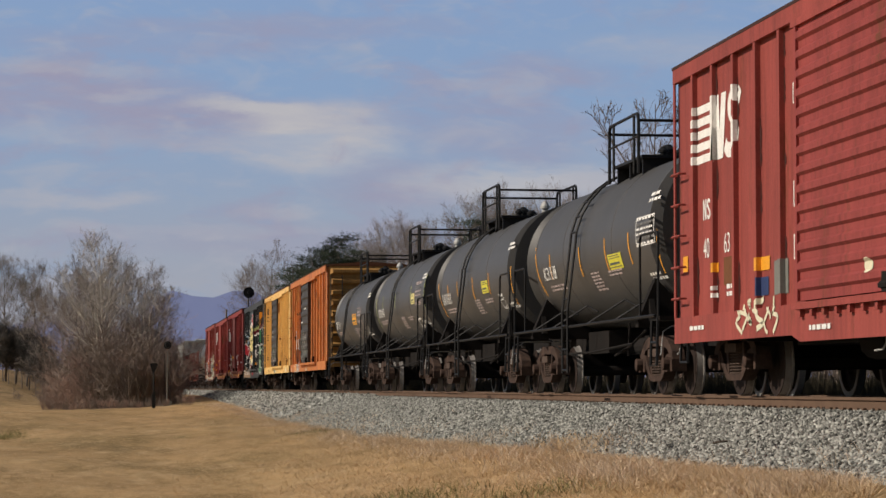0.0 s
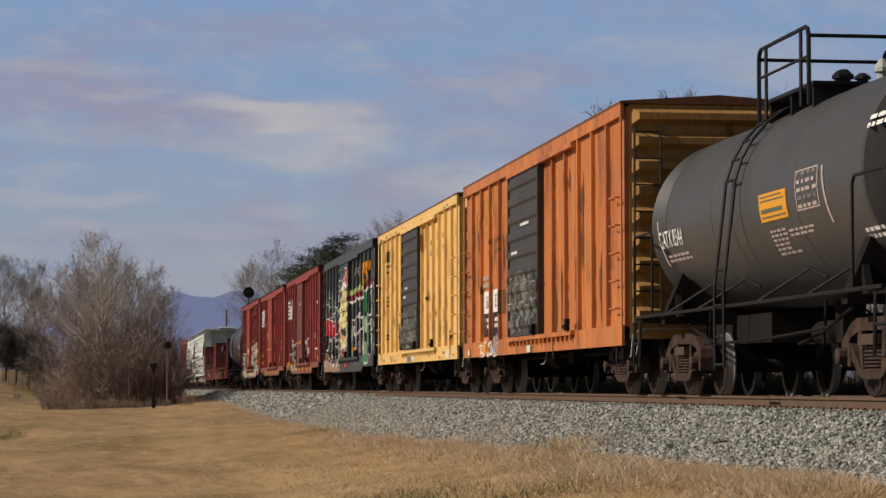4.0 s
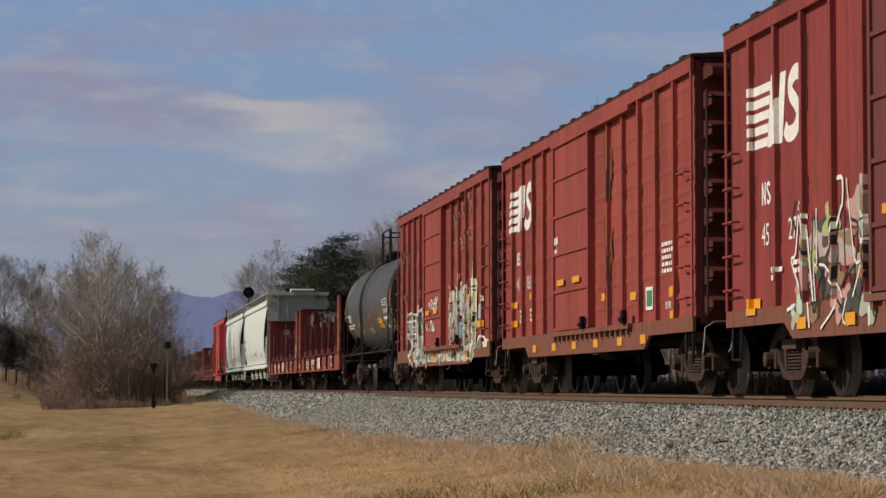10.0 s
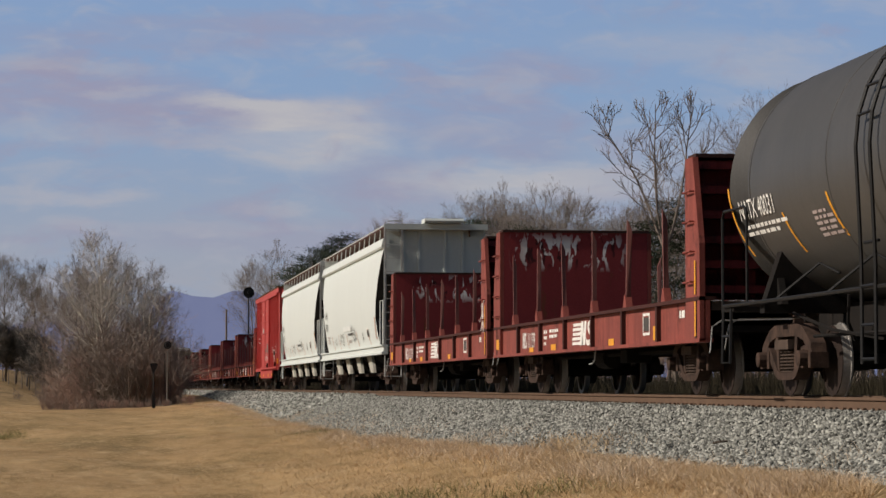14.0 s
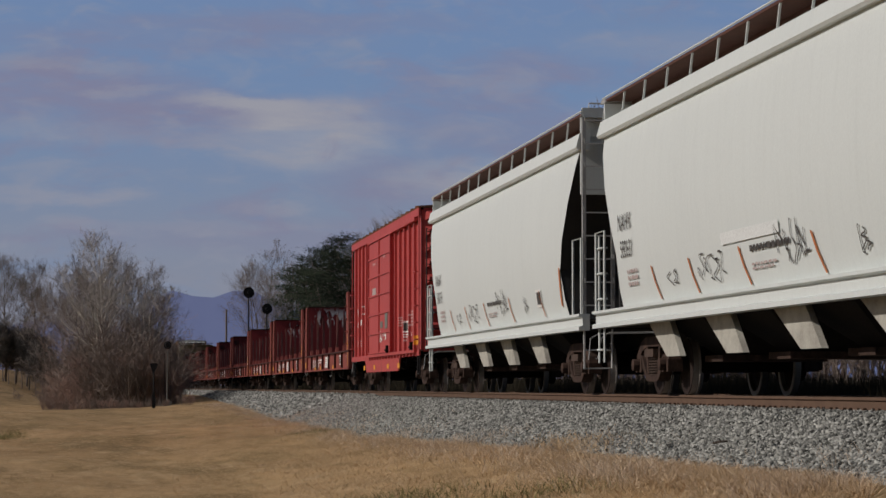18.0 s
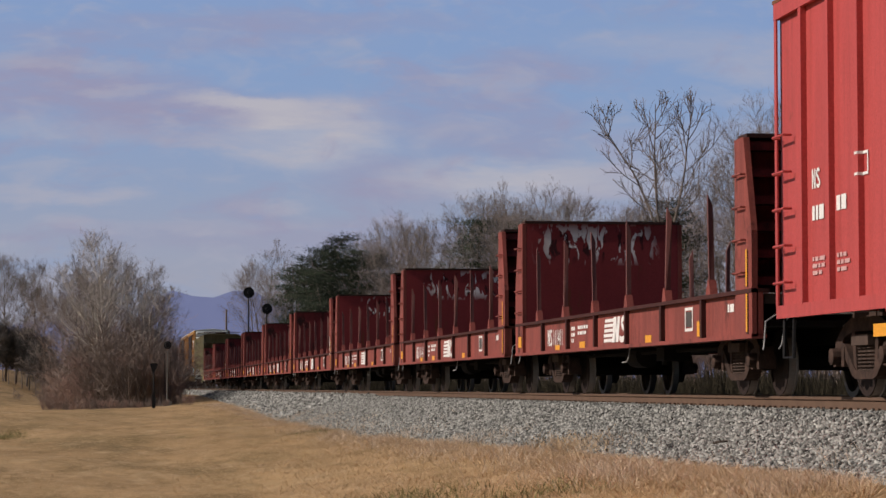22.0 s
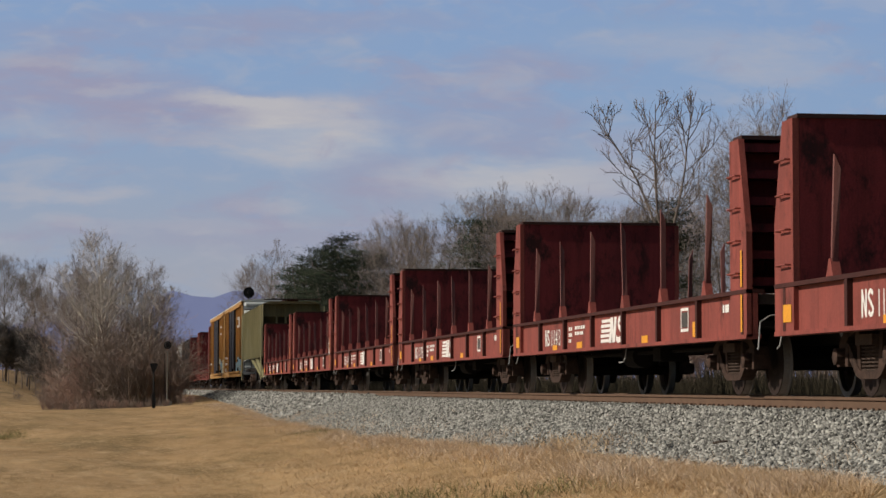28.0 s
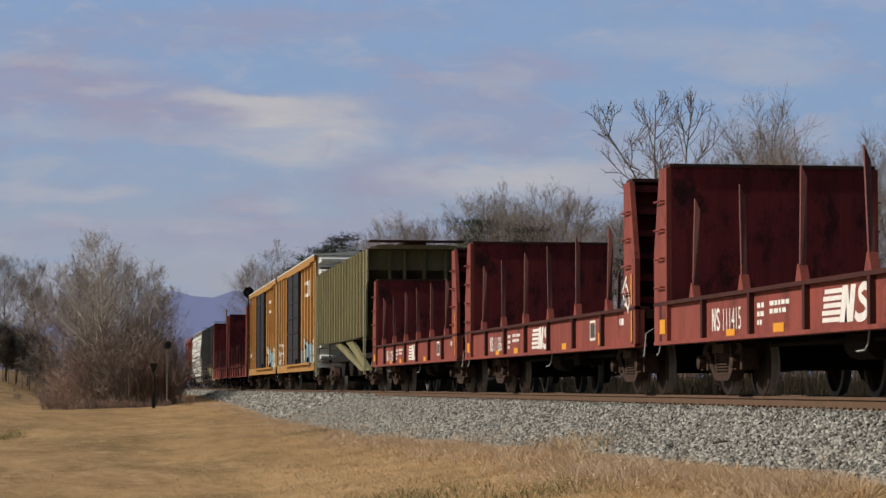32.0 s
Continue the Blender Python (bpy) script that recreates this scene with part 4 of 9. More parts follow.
def ribbed_hopper(label, L, H, body, ribs=18, zlow=1.62):
    """Straight-sided covered hopper with outside posts, open sloped ends and diagonal end braces."""
    car = car_empty("covered_hopper", label)
    h = L / 2
    bm = bmesh.new()
    prism(bm, [(-h + 0.95, H - 0.6), (-h + 3.6, zlow), (h - 3.6, zlow), (h - 0.95, H - 0.6), (h - 0.95, H), (-h + 0.95, H)], "x", -1.42, 1.42)
    part("hopper_body", bm, M_SOOTSHADE, car, "olive hopper body with soot and shade in its colour")
    for s in (-1, 1):
        bm = bmesh.new()
        prism(bm, [(-h + 0.8, zlow + 0.05), (h - 0.8, zlow + 0.05), (h - 0.8, H - 1.3), (h - 0.5, H - 0.95), (h - 0.5, H - 0.02), (-h + 0.5, H - 0.02), (-h + 0.5, H - 0.95), (-h + 0.8, H - 1.3)], "x", min(s * 1.42, s * 1.46), max(s * 1.42, s * 1.46))
        part("side_sheet", bm, body, car)
        for k in range(ribs):
            y = -h + 0.88 + (L - 1.76) * k / (ribs - 1)
            x = s * 1.46
            part("side_post", B((min(x, x + s * 0.08), max(x, x + s * 0.08), y - 0.06, y + 0.06, zlow, H - 0.04)), body, car)
        part("side_sill", B((min(s * 1.05, s * 1.2), max(s * 1.05, s * 1.2), -h, h, 0.98, 1.16)), M_UNDER, car)
        for e in (-1, 1):
            for top_y, foot_y in ((10.6, 2.2), (6.6, 0.8)) if e < 0 else ():
                y0, y1 = e * (h - foot_y), e * (h - top_y)
                bm = bmesh.new()
                prism(bm, [(y0, 0.62), (y0 - e * 1.2, 0.62), (y1 - e * 1.6, zlow), (y1 + e * 0.4, zlow)], "x", min(s * 1.25, s * 1.35), max(s * 1.25, s * 1.35))
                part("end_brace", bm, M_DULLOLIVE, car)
            ladder(car, e * (h - 0.35), 0.5, H - 0.1, body, x=s * 1.5 if s < 0 else 1.62)
    prof = [(-1.46, H), (1.46, H), (1.1, H + 0.12), (-1.1, H + 0.12)]
    bm = bmesh.new()
    prism(bm, prof, "y", -h + 0.4, h - 0.4)
    part("roof", bm, body, car)
    part("roof_walk", B((-0.35, 0.35, -h + 0.1, h - 0.1, H + 0.2, H + 0.24)), M_ROOFDARK, car)
    for e in (-1, 1):
        y0, y1 = sorted((e * (h - 0.72), e * (h - 0.08)))
        part("cross_walk", B((-1.42, -0.36, y0, y1, H + 0.2, H + 0.24), (0.36, 1.42, y0, y1, H + 0.2, H + 0.24)), M_ROOFDARK, car)
        y0, y1 = sorted((e * (h - 0.95), e * (h - 0.9)))
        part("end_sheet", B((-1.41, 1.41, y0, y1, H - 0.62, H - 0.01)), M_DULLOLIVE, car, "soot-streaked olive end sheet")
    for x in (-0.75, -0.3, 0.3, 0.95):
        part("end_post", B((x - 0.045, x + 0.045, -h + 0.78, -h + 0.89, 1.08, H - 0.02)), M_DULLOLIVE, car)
    for k in range(8):
        y = -h + 0.4 + (L - 0.8) * k / 7
        part("walk_bracket", B((-0.3, 0.3, y - 0.03, y + 0.03, H + 0.12, H + 0.2)), M_ROOFDARK, car)
    for e in (-1, 1):
        y0, y1 = sorted((e * (h - 2.8), e * h))
        part("end_platform", B((-1.3, 1.3, y0, y1, 1.0, 1.08), (-0.3, 0.3, y0, y1, 0.72, 1.0)), M_UNDER, car)
    for y in (-2.7, 0.0, 2.7):
        bm = bmesh.new()
        prism(bm, [(y - 1.3, zlow), (y + 1.3, zlow), (y + 0.4, 0.5), (y - 0.4, 0.5)], "x", -1.1, 1.1)
        part("outlet_hopper", bm, M_UNDER, car)
    truck(car, -h + 2.1), truck(car, h - 2.1)
    coupler(car, h)
    return car


M_DUSTSILL = mat("dusty_brown_red_sill", (0.24, 0.085, 0.058), 0.75, second=(0.17, 0.088, 0.06), scale=2.2, streak=1, rust=0.35, amount=0.9, grime=0.4)
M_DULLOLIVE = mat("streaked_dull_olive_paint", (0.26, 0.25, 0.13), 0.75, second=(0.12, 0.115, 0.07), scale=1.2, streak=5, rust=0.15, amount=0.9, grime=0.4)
# soot plus the shade under the sloped ends, both held in this colour
M_SOOTSHADE = mat("sooty_shaded_olive_paint", (0.10, 0.095, 0.055), 0.8, second=(0.03, 0.03, 0.024), scale=0.9, streak=2, amount=0.9)
M_DUSTYWHITE = mat("dusty_white_chute_paint", (0.5, 0.49, 0.42), 0.7, second=(0.25, 0.23, 0.2), scale=2, amount=0.8)
# dark grey for the hoppers' slope sheets and end posts
M_DARKGREY = mat("dark_grey_end_paint", (0.045, 0.044, 0.043), 0.8, second=(0.02, 0.02, 0.02), scale=1.2, streak=2)
# end walls in a darker red than the car sides
M_ENDRED = mat("dark_red_end_paint", (0.13, 0.03, 0.027), 0.65, second=(0.05, 0.02, 0.018), scale=1.4, streak=2, rust=0.3, grime=0.5)
M_OCHRE = mat("weathered_ochre_paint", (0.42, 0.235, 0.075), 0.65, second=(0.33, 0.17, 0.06), scale=1, streak=4, rust=0.3, rust_color=(0.2, 0.09, 0.035), grime=0.5)
M_DOORBLUE = mat("blue_black_door_paint", (0.026, 0.028, 0.038), 0.6, second=(0.05, 0.045, 0.043), scale=1.5)
M_ROOFDARK = mat("dark_brown_roof", (0.06, 0.03, 0.026), 0.8, second=(0.035, 0.022, 0.02), scale=1.5)
M_ROOFRUST = mat("rust_brown_roof", (0.2, 0.085, 0.045), 0.8, second=(0.11, 0.05, 0.03), scale=1.5, rust=0.4, grime=0.4)
M_CARDOOR = mat("dark_blue_green_door_paint", (0.045, 0.064, 0.07), 0.5, second=(0.075, 0.08, 0.078), scale=1.5, streak=4)
M_BOXDULL = mat("dull_brown_red_paint", (0.31, 0.072, 0.058), 0.55, second=(0.17, 0.048, 0.042), scale=1.1, streak=3, rust=0.35, grime=0.55)
M_DECK = mat("dark_worn_deck_timber", (0.06, 0.045, 0.036), 0.9, second=(0.12, 0.09, 0.07), scale=3)
M_STAKE = mat("bare_worn_stake_steel", (0.17, 0.06, 0.054), 0.6, second=(0.27, 0.16, 0.145), scale=4, streak=4)
M_WALK = mat("rusty_roof_walk", (0.12, 0.055, 0.04), 0.8, second=(0.07, 0.04, 0.03), scale=3)
# darkest red: top flanges, stake pockets and streaks beside posts
M_DARKRED = mat("very_dark_red_paint", (0.075, 0.028, 0.024), 0.75, second=(0.03, 0.016, 0.015), scale=3, streak=3)
M_BULKS = [M_BULK]
for k in range(3):
    M_BULKS.append(graffiti("chipped_red_bulkhead_paint", (0.205, 0.033, 0.036), (2.5, 3.06), [],
                            [((0.05, 0.014, 0.016), 0.58, 0.9), ((0.8, 0.78, 0.76), 0.57 + 0.01 * k, 0.9)], 0.6, seed=11.0 + 5 * k, spread=(-1.15 + 0.3 * k, 0.9 + 0.2 * k)))

# ---- the train, front to tail: pace of the train and each car's place in it ----
UNIT, BACK = 33.8, 1.08
KNOTS = (0.0, 3.0, 6.0, 8.0, 10.0, 12.0, 14.0, 17.0, 19.0, 21.0, 23.0, 25.0, 28.0, 30.0, 32.0)
GONE = (0.0, 1.0933, 2.1867, 2.9154, 3.6435, 4.3700, 5.0944, 6.1779, 6.8982, 7.6166, 8.3321, 9.0454, 10.1156, 10.829, 11.5424)
TRACK_X = 9.22
CARS = []


def couple(car, place):
    """Puts a car's middle at its place along the train."""
    CARS.append((car, place))
    car.matrix_world = pose(TRACK_X, UNIT * place - BACK, 0)
    return car


def span(front, rear):
    return (rear - front) * UNIT, (front + rear) / 2


L, c = span(0.525, 0.9868)
box_a = couple(boxcar("oxide red boxcar with faded white emblem and corrugated door", L, 4.45, M_BOXRED2, M_BOXRED, M_BOXRED, M_ROOFDARK,
                      (-1.9, 1.78), "corrugated", deep=(-5.2, 1.8, 0.62), zs=0.70, ribs=15), c)
TANKS = []
for k in range(4):
    f = 1.017 + 0.376 * k
    long, on = ((11.3, 0.0), (11.3, 0.0), (12.2, 0.5), (10.9, 0.75))[k]
    TANKS.append(couple(tank_car("black tank car with white stencils and yellow bands", long, 1.28, 2.45, 4.45 + (long - 11.3) / 2, shift=-1.0 if k == 0 else 0.0), f + 0.188 + on / UNIT))
L, c = span(2.545, 3.023)
box_b = couple(boxcar("faded orange boxcar with rust patches and black door", L, 4.40, M_ORANGE, M_DOORBLACK, M_OCHRE, M_ROOFRUST, (-1.27, 2.03), "ribbed", ribs=14, rib_w=0.08), c)
L, c = span(3.053, 3.512)
box_c = couple(boxcar("pale yellow boxcar with black door and rust streaks", L, 4.38, M_YELLOW, M_DOORBLACK, M_YELLOW, M_ROOFRUST, (-1.32, 1.98), "ribbed", ribs=15, rib_w=0.07), c)
L, c = span(3.555, 4.018)
box_d = couple(boxcar("black boxcar covered with spray-painted graffiti", L, 4.40, M_CARBLACK, M_CARDOOR, M_CARBLACK, M_CARBLACK, (-1.16, 1.98), "ribbed", deep=(-4.6, 4.6, 0.6)), c)
L, c = span(4.0897, 4.5485)
box_e = couple(boxcar("oxide red boxcar with white emblem and brown plug door", L, 4.53, M_BOXRED, M_DOORRED, M_ENDRED, M_ROOFDARK, (-1.28, 1.87), "plug", sill=M_DUSTSILL, lap=0.026, deep=(-4.8, 4.8, 0.66), zs=0.85), c)
L, c = span(4.600, 5.0577)
box_f = couple(boxcar("oxide red boxcar with white emblem and red plug door", L, 4.51, M_BOXRED2, M_BOXRED2, M_ENDRED, M_ROOFDARK, (-1.06, 2.1), "plug", sill=M_DUSTSILL, lap=0.026, deep=(-4.8, 4.8, 0.66), zs=0.85, creases=9), c)
L, c = span(5.105, 5.562)
box_g = couple(boxcar("oxide red boxcar with graffiti along its lower side", L, 4.56, M_BOXDULL, M_BOXRED2, M_ENDRED, M_ROOFDARK, (-1.03, 2.1), "plug", sill=M_DUSTSILL, lap=0.026, deep=(-4.8, 4.8, 0.62), creases=9), c)
tank_e = couple(tank_car("large black tank car with yellow placard", 12.7, 1.46, 2.60, 5.1, dome=True), 5.812)
FLATS = []
flat = bulkhead_flat("oxide red bulkhead flat car with stakes, empty", scuff=1)
FLATS.append(couple(flat, 6.29))
FLATS.append(couple(bulkhead_flat("oxide red bulkhead flat car with stakes, empty", scuff=2), 6.816))
hop_a = couple(covered_hopper("off-white round-sided covered hopper with roof walk", (7.688 - 7.118) * UNIT), (7.118 + 7.688) / 2)
hop_b = couple(covered_hopper("off-white round-sided covered hopper with scrawled graffiti", (8.285 - 7.72) * UNIT), (7.72 + 8.285) / 2)
L, c = span(8.3274, 8.812)
box_h = couple(boxcar("bright red boxcar with panelled red plug door", L, 4.57, M_BRIGHTRED, M_BRIGHTRED, M_BRIGHTRED, M_ROOFRUST, (-2.5, 3.05), "double", lap=0.026, ribs=16, deep=(-3.9, 3.9, 0.55), zs=0.9), c)
for k in range(9):
    FLATS.append(couple(bulkhead_flat("oxide red bulkhead flat car with stakes, empty", scuff=1 + k % 3 if k < 3 else 0), 9.094 + 0.537 * k))
L, c = span(13.687, 14.20)
hop_c = couple(ribbed_hopper("olive green covered hopper with ribbed sides", L, 4.25, M_OLIVE), c)
for f, r in ((14.225, 14.797), (14.83, 15.43)):
    L, c = span(f, r)
    couple(boxcar("tall yellow boxcar with blue-black door and white square", L, 5.02, M_OCHRE, M_DOORBLUE, M_HOPWHITE, M_HOPWHITE, (-2.8, 3.1), "double", trucks=7.4), c)
for k in range(2):
    couple(bulkhead_flat("dark red bulkhead flat car with tall bulkheads", L=19.5, top=4.6), 15.47 + 0.32 + 0.63 * k)
L, c = span(16.75, 17.30)
couple(ribbed_hopper("dark green covered hopper with ribbed sides", L, 4.6, M_CARBLACK), c)
L, c = span(17.35, 17.95)
couple(covered_hopper("grey-white covered hopper with graffiti", L), c)
L, c = span(18.0, 18.5)
couple(boxcar("dark red boxcar far back in the train", L, 4.5, M_BOXRED, M_BOXRED, M_BOXRED, M_BOXRED, (-1.5, 1.5), "plug"), c)

# ---- paint, stencils and graffiti on the cars ----
M_PALE = mat("cream_spray_paint", (0.72, 0.68, 0.5), 0.6, second=(0.55, 0.52, 0.4), scale=3)
M_SPRAYRED = mat("red_spray_paint", (0.5, 0.05, 0.07), 0.6, second=(0.38, 0.04, 0.05), scale=3)
M_SPRAYBLUE = mat("pale_blue_spray_paint", (0.35, 0.5, 0.58), 0.6, second=(0.25, 0.38, 0.45), scale=3)
M_SPRAYYEL = mat("pale_yellow_spray_paint", (0.7, 0.62, 0.26), 0.6, second=(0.6, 0.5, 0.2), scale=3)
M_SPRAYGREEN = mat("green_spray_paint", (0.06, 0.24, 0.12), 0.6, second=(0.1, 0.3, 0.15), scale=3)
M_SPRAYBLACK = mat("black_spray_paint", (0.03, 0.03, 0.032), 0.6)
M_SPRAYTAN = mat("tan_spray_paint", (0.30, 0.2, 0.13), 0.6, second=(0.2, 0.13, 0.085), scale=3)
M_SPRAYLIME = mat("pale_lime_spray_paint", (0.42, 0.46, 0.2), 0.6, second=(0.34, 0.38, 0.16), scale=3)
M_SPRAYMINT = mat("pale_mint_spray_paint", (0.5, 0.62, 0.46), 0.6, second=(0.4, 0.52, 0.38), scale=3)
M_SPRAYCRIMSON = mat("crimson_spray_paint", (0.2, 0.035, 0.05), 0.6, second=(0.15, 0.03, 0.04), scale=3)
M_SPRAYPEACH = mat("peach_spray_paint", (0.6, 0.4, 0.2), 0.6, second=(0.48, 0.3, 0.14), scale=3)
M_OLDSAGE = mat("faded_sage_paint", (0.13, 0.15, 0.11), 0.7, second=(0.08, 0.09, 0.07), scale=4)
M_SPRAYSAGE = mat("sage_green_spray_paint", (0.42, 0.46, 0.36), 0.6, second=(0.3, 0.34, 0.28), scale=3)
M_SPRAYPINK = mat("pinkish_spray_paint", (0.55, 0.32, 0.28), 0.6, second=(0.45, 0.25, 0.22), scale=3)
M_ORANGELET = mat("orange_lettering", (0.75, 0.33, 0.03), 0.55, second=(0.6, 0.25, 0.03), scale=5)
M_HOPSTRIPE = mat("worn_orange_stripe", (0.5, 0.17, 0.055), 0.6, second=(0.36, 0.15, 0.07), scale=6)
M_GREYLET = mat("worn_grey_lettering", (0.5, 0.42, 0.4), 0.6, second=(0.3, 0.2, 0.18), scale=9)
M_GRID = mat("worn_grid_of_stencil_grey", (0.24, 0.235, 0.225), 0.6, second=(0.1, 0.1, 0.095), scale=14, amount=0.9)
M_DARKLET = mat("dark_stencil", (0.07, 0.065, 0.06), 0.6, second=(0.12, 0.11, 0.1), scale=6)
M_BLUEPLATE = mat("dark_blue_plate", (0.04, 0.06, 0.15), 0.5)
M_GREYPLATE = mat("grey_patch_panel", (0.2, 0.2, 0.18), 0.6, second=(0.13, 0.12, 0.11), scale=5)
M_RUSTPATCH = mat("brown_rust_patch", (0.14, 0.06, 0.03), 0.85, second=(0.2, 0.09, 0.04), scale=5)
M_RUSTYELLOW = mat("rust_stain_on_yellow", (0.38, 0.18, 0.055), 0.8, second=(0.24, 0.1, 0.035), scale=6, amount=0.9)
M_ORANGEPALE = mat("old_pale_orange_paint", (0.52, 0.23, 0.07), 0.6, second=(0.42, 0.16, 0.05), scale=3)
M_OLDGREEN = mat("old_dark_green_lettering", (0.2, 0.1, 0.045), 0.7, second=(0.33, 0.14, 0.055), scale=5)
M_PINKLET = mat("faded_pink_white_lettering", (0.62, 0.4, 0.38), 0.6, second=(0.5, 0.22, 0.2), scale=9)
M_FADED = mat("faded_pinkish_lettering", (0.36, 0.2, 0.17), 0.6, second=(0.22, 0.07, 0.055), scale=7)
M_TOUCHUP = mat("white_touch_up_paint", (0.74, 0.77, 0.75), 0.55, second=(0.68, 0.71, 0.69), scale=3)
M_LEMON = mat("lemon_placard", (0.68, 0.62, 0.06), 0.5, second=(0.58, 0.52, 0.06), scale=5)


def surface_x(info, y, z):
    """How far the near side's skin stands out at a point."""
    if info["door"][0] + 0.03 < y < info["door"][1] - 0.03 and z > info["panel_z"]:
        if info["door_ribs"] and info["door"][0] + 0.1 < y < info["door"][1] - 0.1:
            lift = max(min(1.0, max(0.0, 2 - 2 * abs(z - c) / hh)) for c, hh in info["door_ribs"])
            return -1.553 - 0.035 * lift
        return info["door_x"]
    if z <= info["panel_z"] + 0.001:
        return -1.529
    for r in info["ribs"]:
        if abs(y - r) <= info["w"] + 0.001:
            return -1.529
    return info["skin"]


def fit_to_side(me, info, lift):
    """Cuts flat paint at the posts' edges and lays it on the side's skin."""
    bm = bmesh.new()
    bm.from_mesh(me)
    ys = [v.co.y for v in bm.verts]
    lo, hi = min(ys), max(ys)
    cuts = [r + s * o for r in info["ribs"] for s in (-1, 1) for o in (info["w"], info["w"] + 0.004)] + [info["door"][0] + 0.029, info["door"][0] + 0.031, info["door"][1] - 0.029, info["door"][1] - 0.031]
    for c in cuts:
        if lo < c < hi:
            bmesh.ops.bisect_plane(bm, geom=bm.verts[:] + bm.edges[:] + bm.faces[:], plane_co=(0, c, 0), plane_no=(0, 1, 0))
    zs = [v.co.z for v in bm.verts]
    if min(zs) < info["panel_z"] < max(zs):
        for d in (0.0, 0.004):
            bmesh.ops.bisect_plane(bm, geom=bm.verts[:] + bm.edges[:] + bm.faces[:], plane_co=(0, 0, info["panel_z"] + d), plane_no=(0, 0, 1))
    if info["door_ribs"] and lo < info["door"][1] and hi > info["door"][0]:
        top, low = max(zs), min(zs)
        for c in [c + o * hh for c, hh in info["door_ribs"] for o in (-1, -0.5, 0.5, 1)]:
            if low < c < top:
                bmesh.ops.bisect_plane(bm, geom=bm.verts[:] + bm.edges[:] + bm.faces[:], plane_co=(0, 0, c), plane_no=(0, 0, 1))
        for c in (info["door"][0] + 0.099, info["door"][0] + 0.101, info["door"][1] - 0.101, info["door"][1] - 0.099):
            if lo < c < hi:
                bmesh.ops.bisect_plane(bm, geom=bm.verts[:] + bm.edges[:] + bm.faces[:], plane_co=(0, c, 0), plane_no=(0, 1, 0))
    for v in bm.verts:
        v.co.x = surface_x(info, v.co.y, v.co.z) - lift
    bm.to_mesh(me)
    bm.free()


LIFT = [0.002, None]


def paint(car, name, bm, material, label="", fit=True, x=-1.53):
    """Flat paint drawn in the y-z plane, laid on the car's near side."""
    me = bpy.data.meshes.new(name)
    bm.to_mesh(me)
    bm.free()
    me.materials.append(material)
    LIFT[:] = [0.002 if LIFT[1] is not car else min(LIFT[0] + 0.0002, 0.02), car]
    if fit and car.name in INFO:
        fit_to_side(me, INFO[car.name], LIFT[0])
    else:
        for v in me.vertices:
            v.co.x = x - LIFT[0]
    ob = part(name, me, None, car, label)
    return ob


def poly(bm, pts):
    try:
        bm.faces.new([bm.verts.new((0, y, z)) for y, z in pts])
    except ValueError:
        pass


def rect(bm, y0, y1, z0, z1):
    poly(bm, [(y0, z0), (y1, z0), (y1, z1), (y0, z1)])


def rects(car, name, material, items, label="", **kw):
    bm = bmesh.new()
    for r in items:
        rect(bm, *r)
    return paint(car, name, bm, material, label, **kw)


def ribbon(bm, pts, w):
    out = []
    for i, (y, z) in enumerate(pts):
        a, b = pts[max(i - 1, 0)], pts[min(i + 1, len(pts) - 1)]
        dy, dz = b[0] - a[0], b[1] - a[1]
        n = math.hypot(dy, dz) or 1
        out.append((bm.verts.new((0, y - dz / n * w / 2, z + dy / n * w / 2)), bm.verts.new((0, y + dz / n * w / 2, z - dy / n * w / 2))))
    for (a, b), (c, d) in zip(out, out[1:]):
        bm.faces.new((a, b, d, c))


def curve_through(pts, n=6):
    out = []
    for i in range(len(pts) - 1):
        p0, p1, p2, p3 = pts[max(i - 1, 0)], pts[i], pts[i + 1], pts[min(i + 2, len(pts) - 1)]
        for k in range(n):
            t = k / n
            out.append(tuple(0.5 * (2 * p1[j] + (p2[j] - p0[j]) * t + (2 * p0[j] - 5 * p1[j] + 4 * p2[j] - p3[j]) * t * t
                                    + (3 * p1[j] - p0[j] - 3 * p2[j] + p3[j]) * t ** 3) for j in (0, 1)))
    return out + [pts[-1]]


def scrawl(car, y0, y1, z0, z1, n, width, material, seed, label="", **kw):
    """Sprayed loops and strokes that fill a stretch of the side."""
    r = random.Random(seed)
    obs = []
    for k in range(n):
        bm = bmesh.new()
        cy = y0 + (y1 - y0) * (k + r.uniform(0.2, 0.8)) / n
        w = abs(y1 - y0) / n * 0.9
        pts = [(cy + r.uniform(-w, w), z0 + (z1 - z0) * f) for f in sorted(r.uniform(0, 1) for _ in range(5))]
        if r.random() < 0.5:
            pts = pts[:3] + [(pts[2][0] + w * 0.6, pts[2][1] + 0.05)] + [(pts[0][0] + w * 0.7, z0 + (z1 - z0) * r.random())]
        ribbon(bm, curve_through(pts, 4), width * r.uniform(0.7, 1.3))
        obs.append(paint(car, "graffiti_stroke", bm, material, label if k == 0 else "", **kw))
    return obs


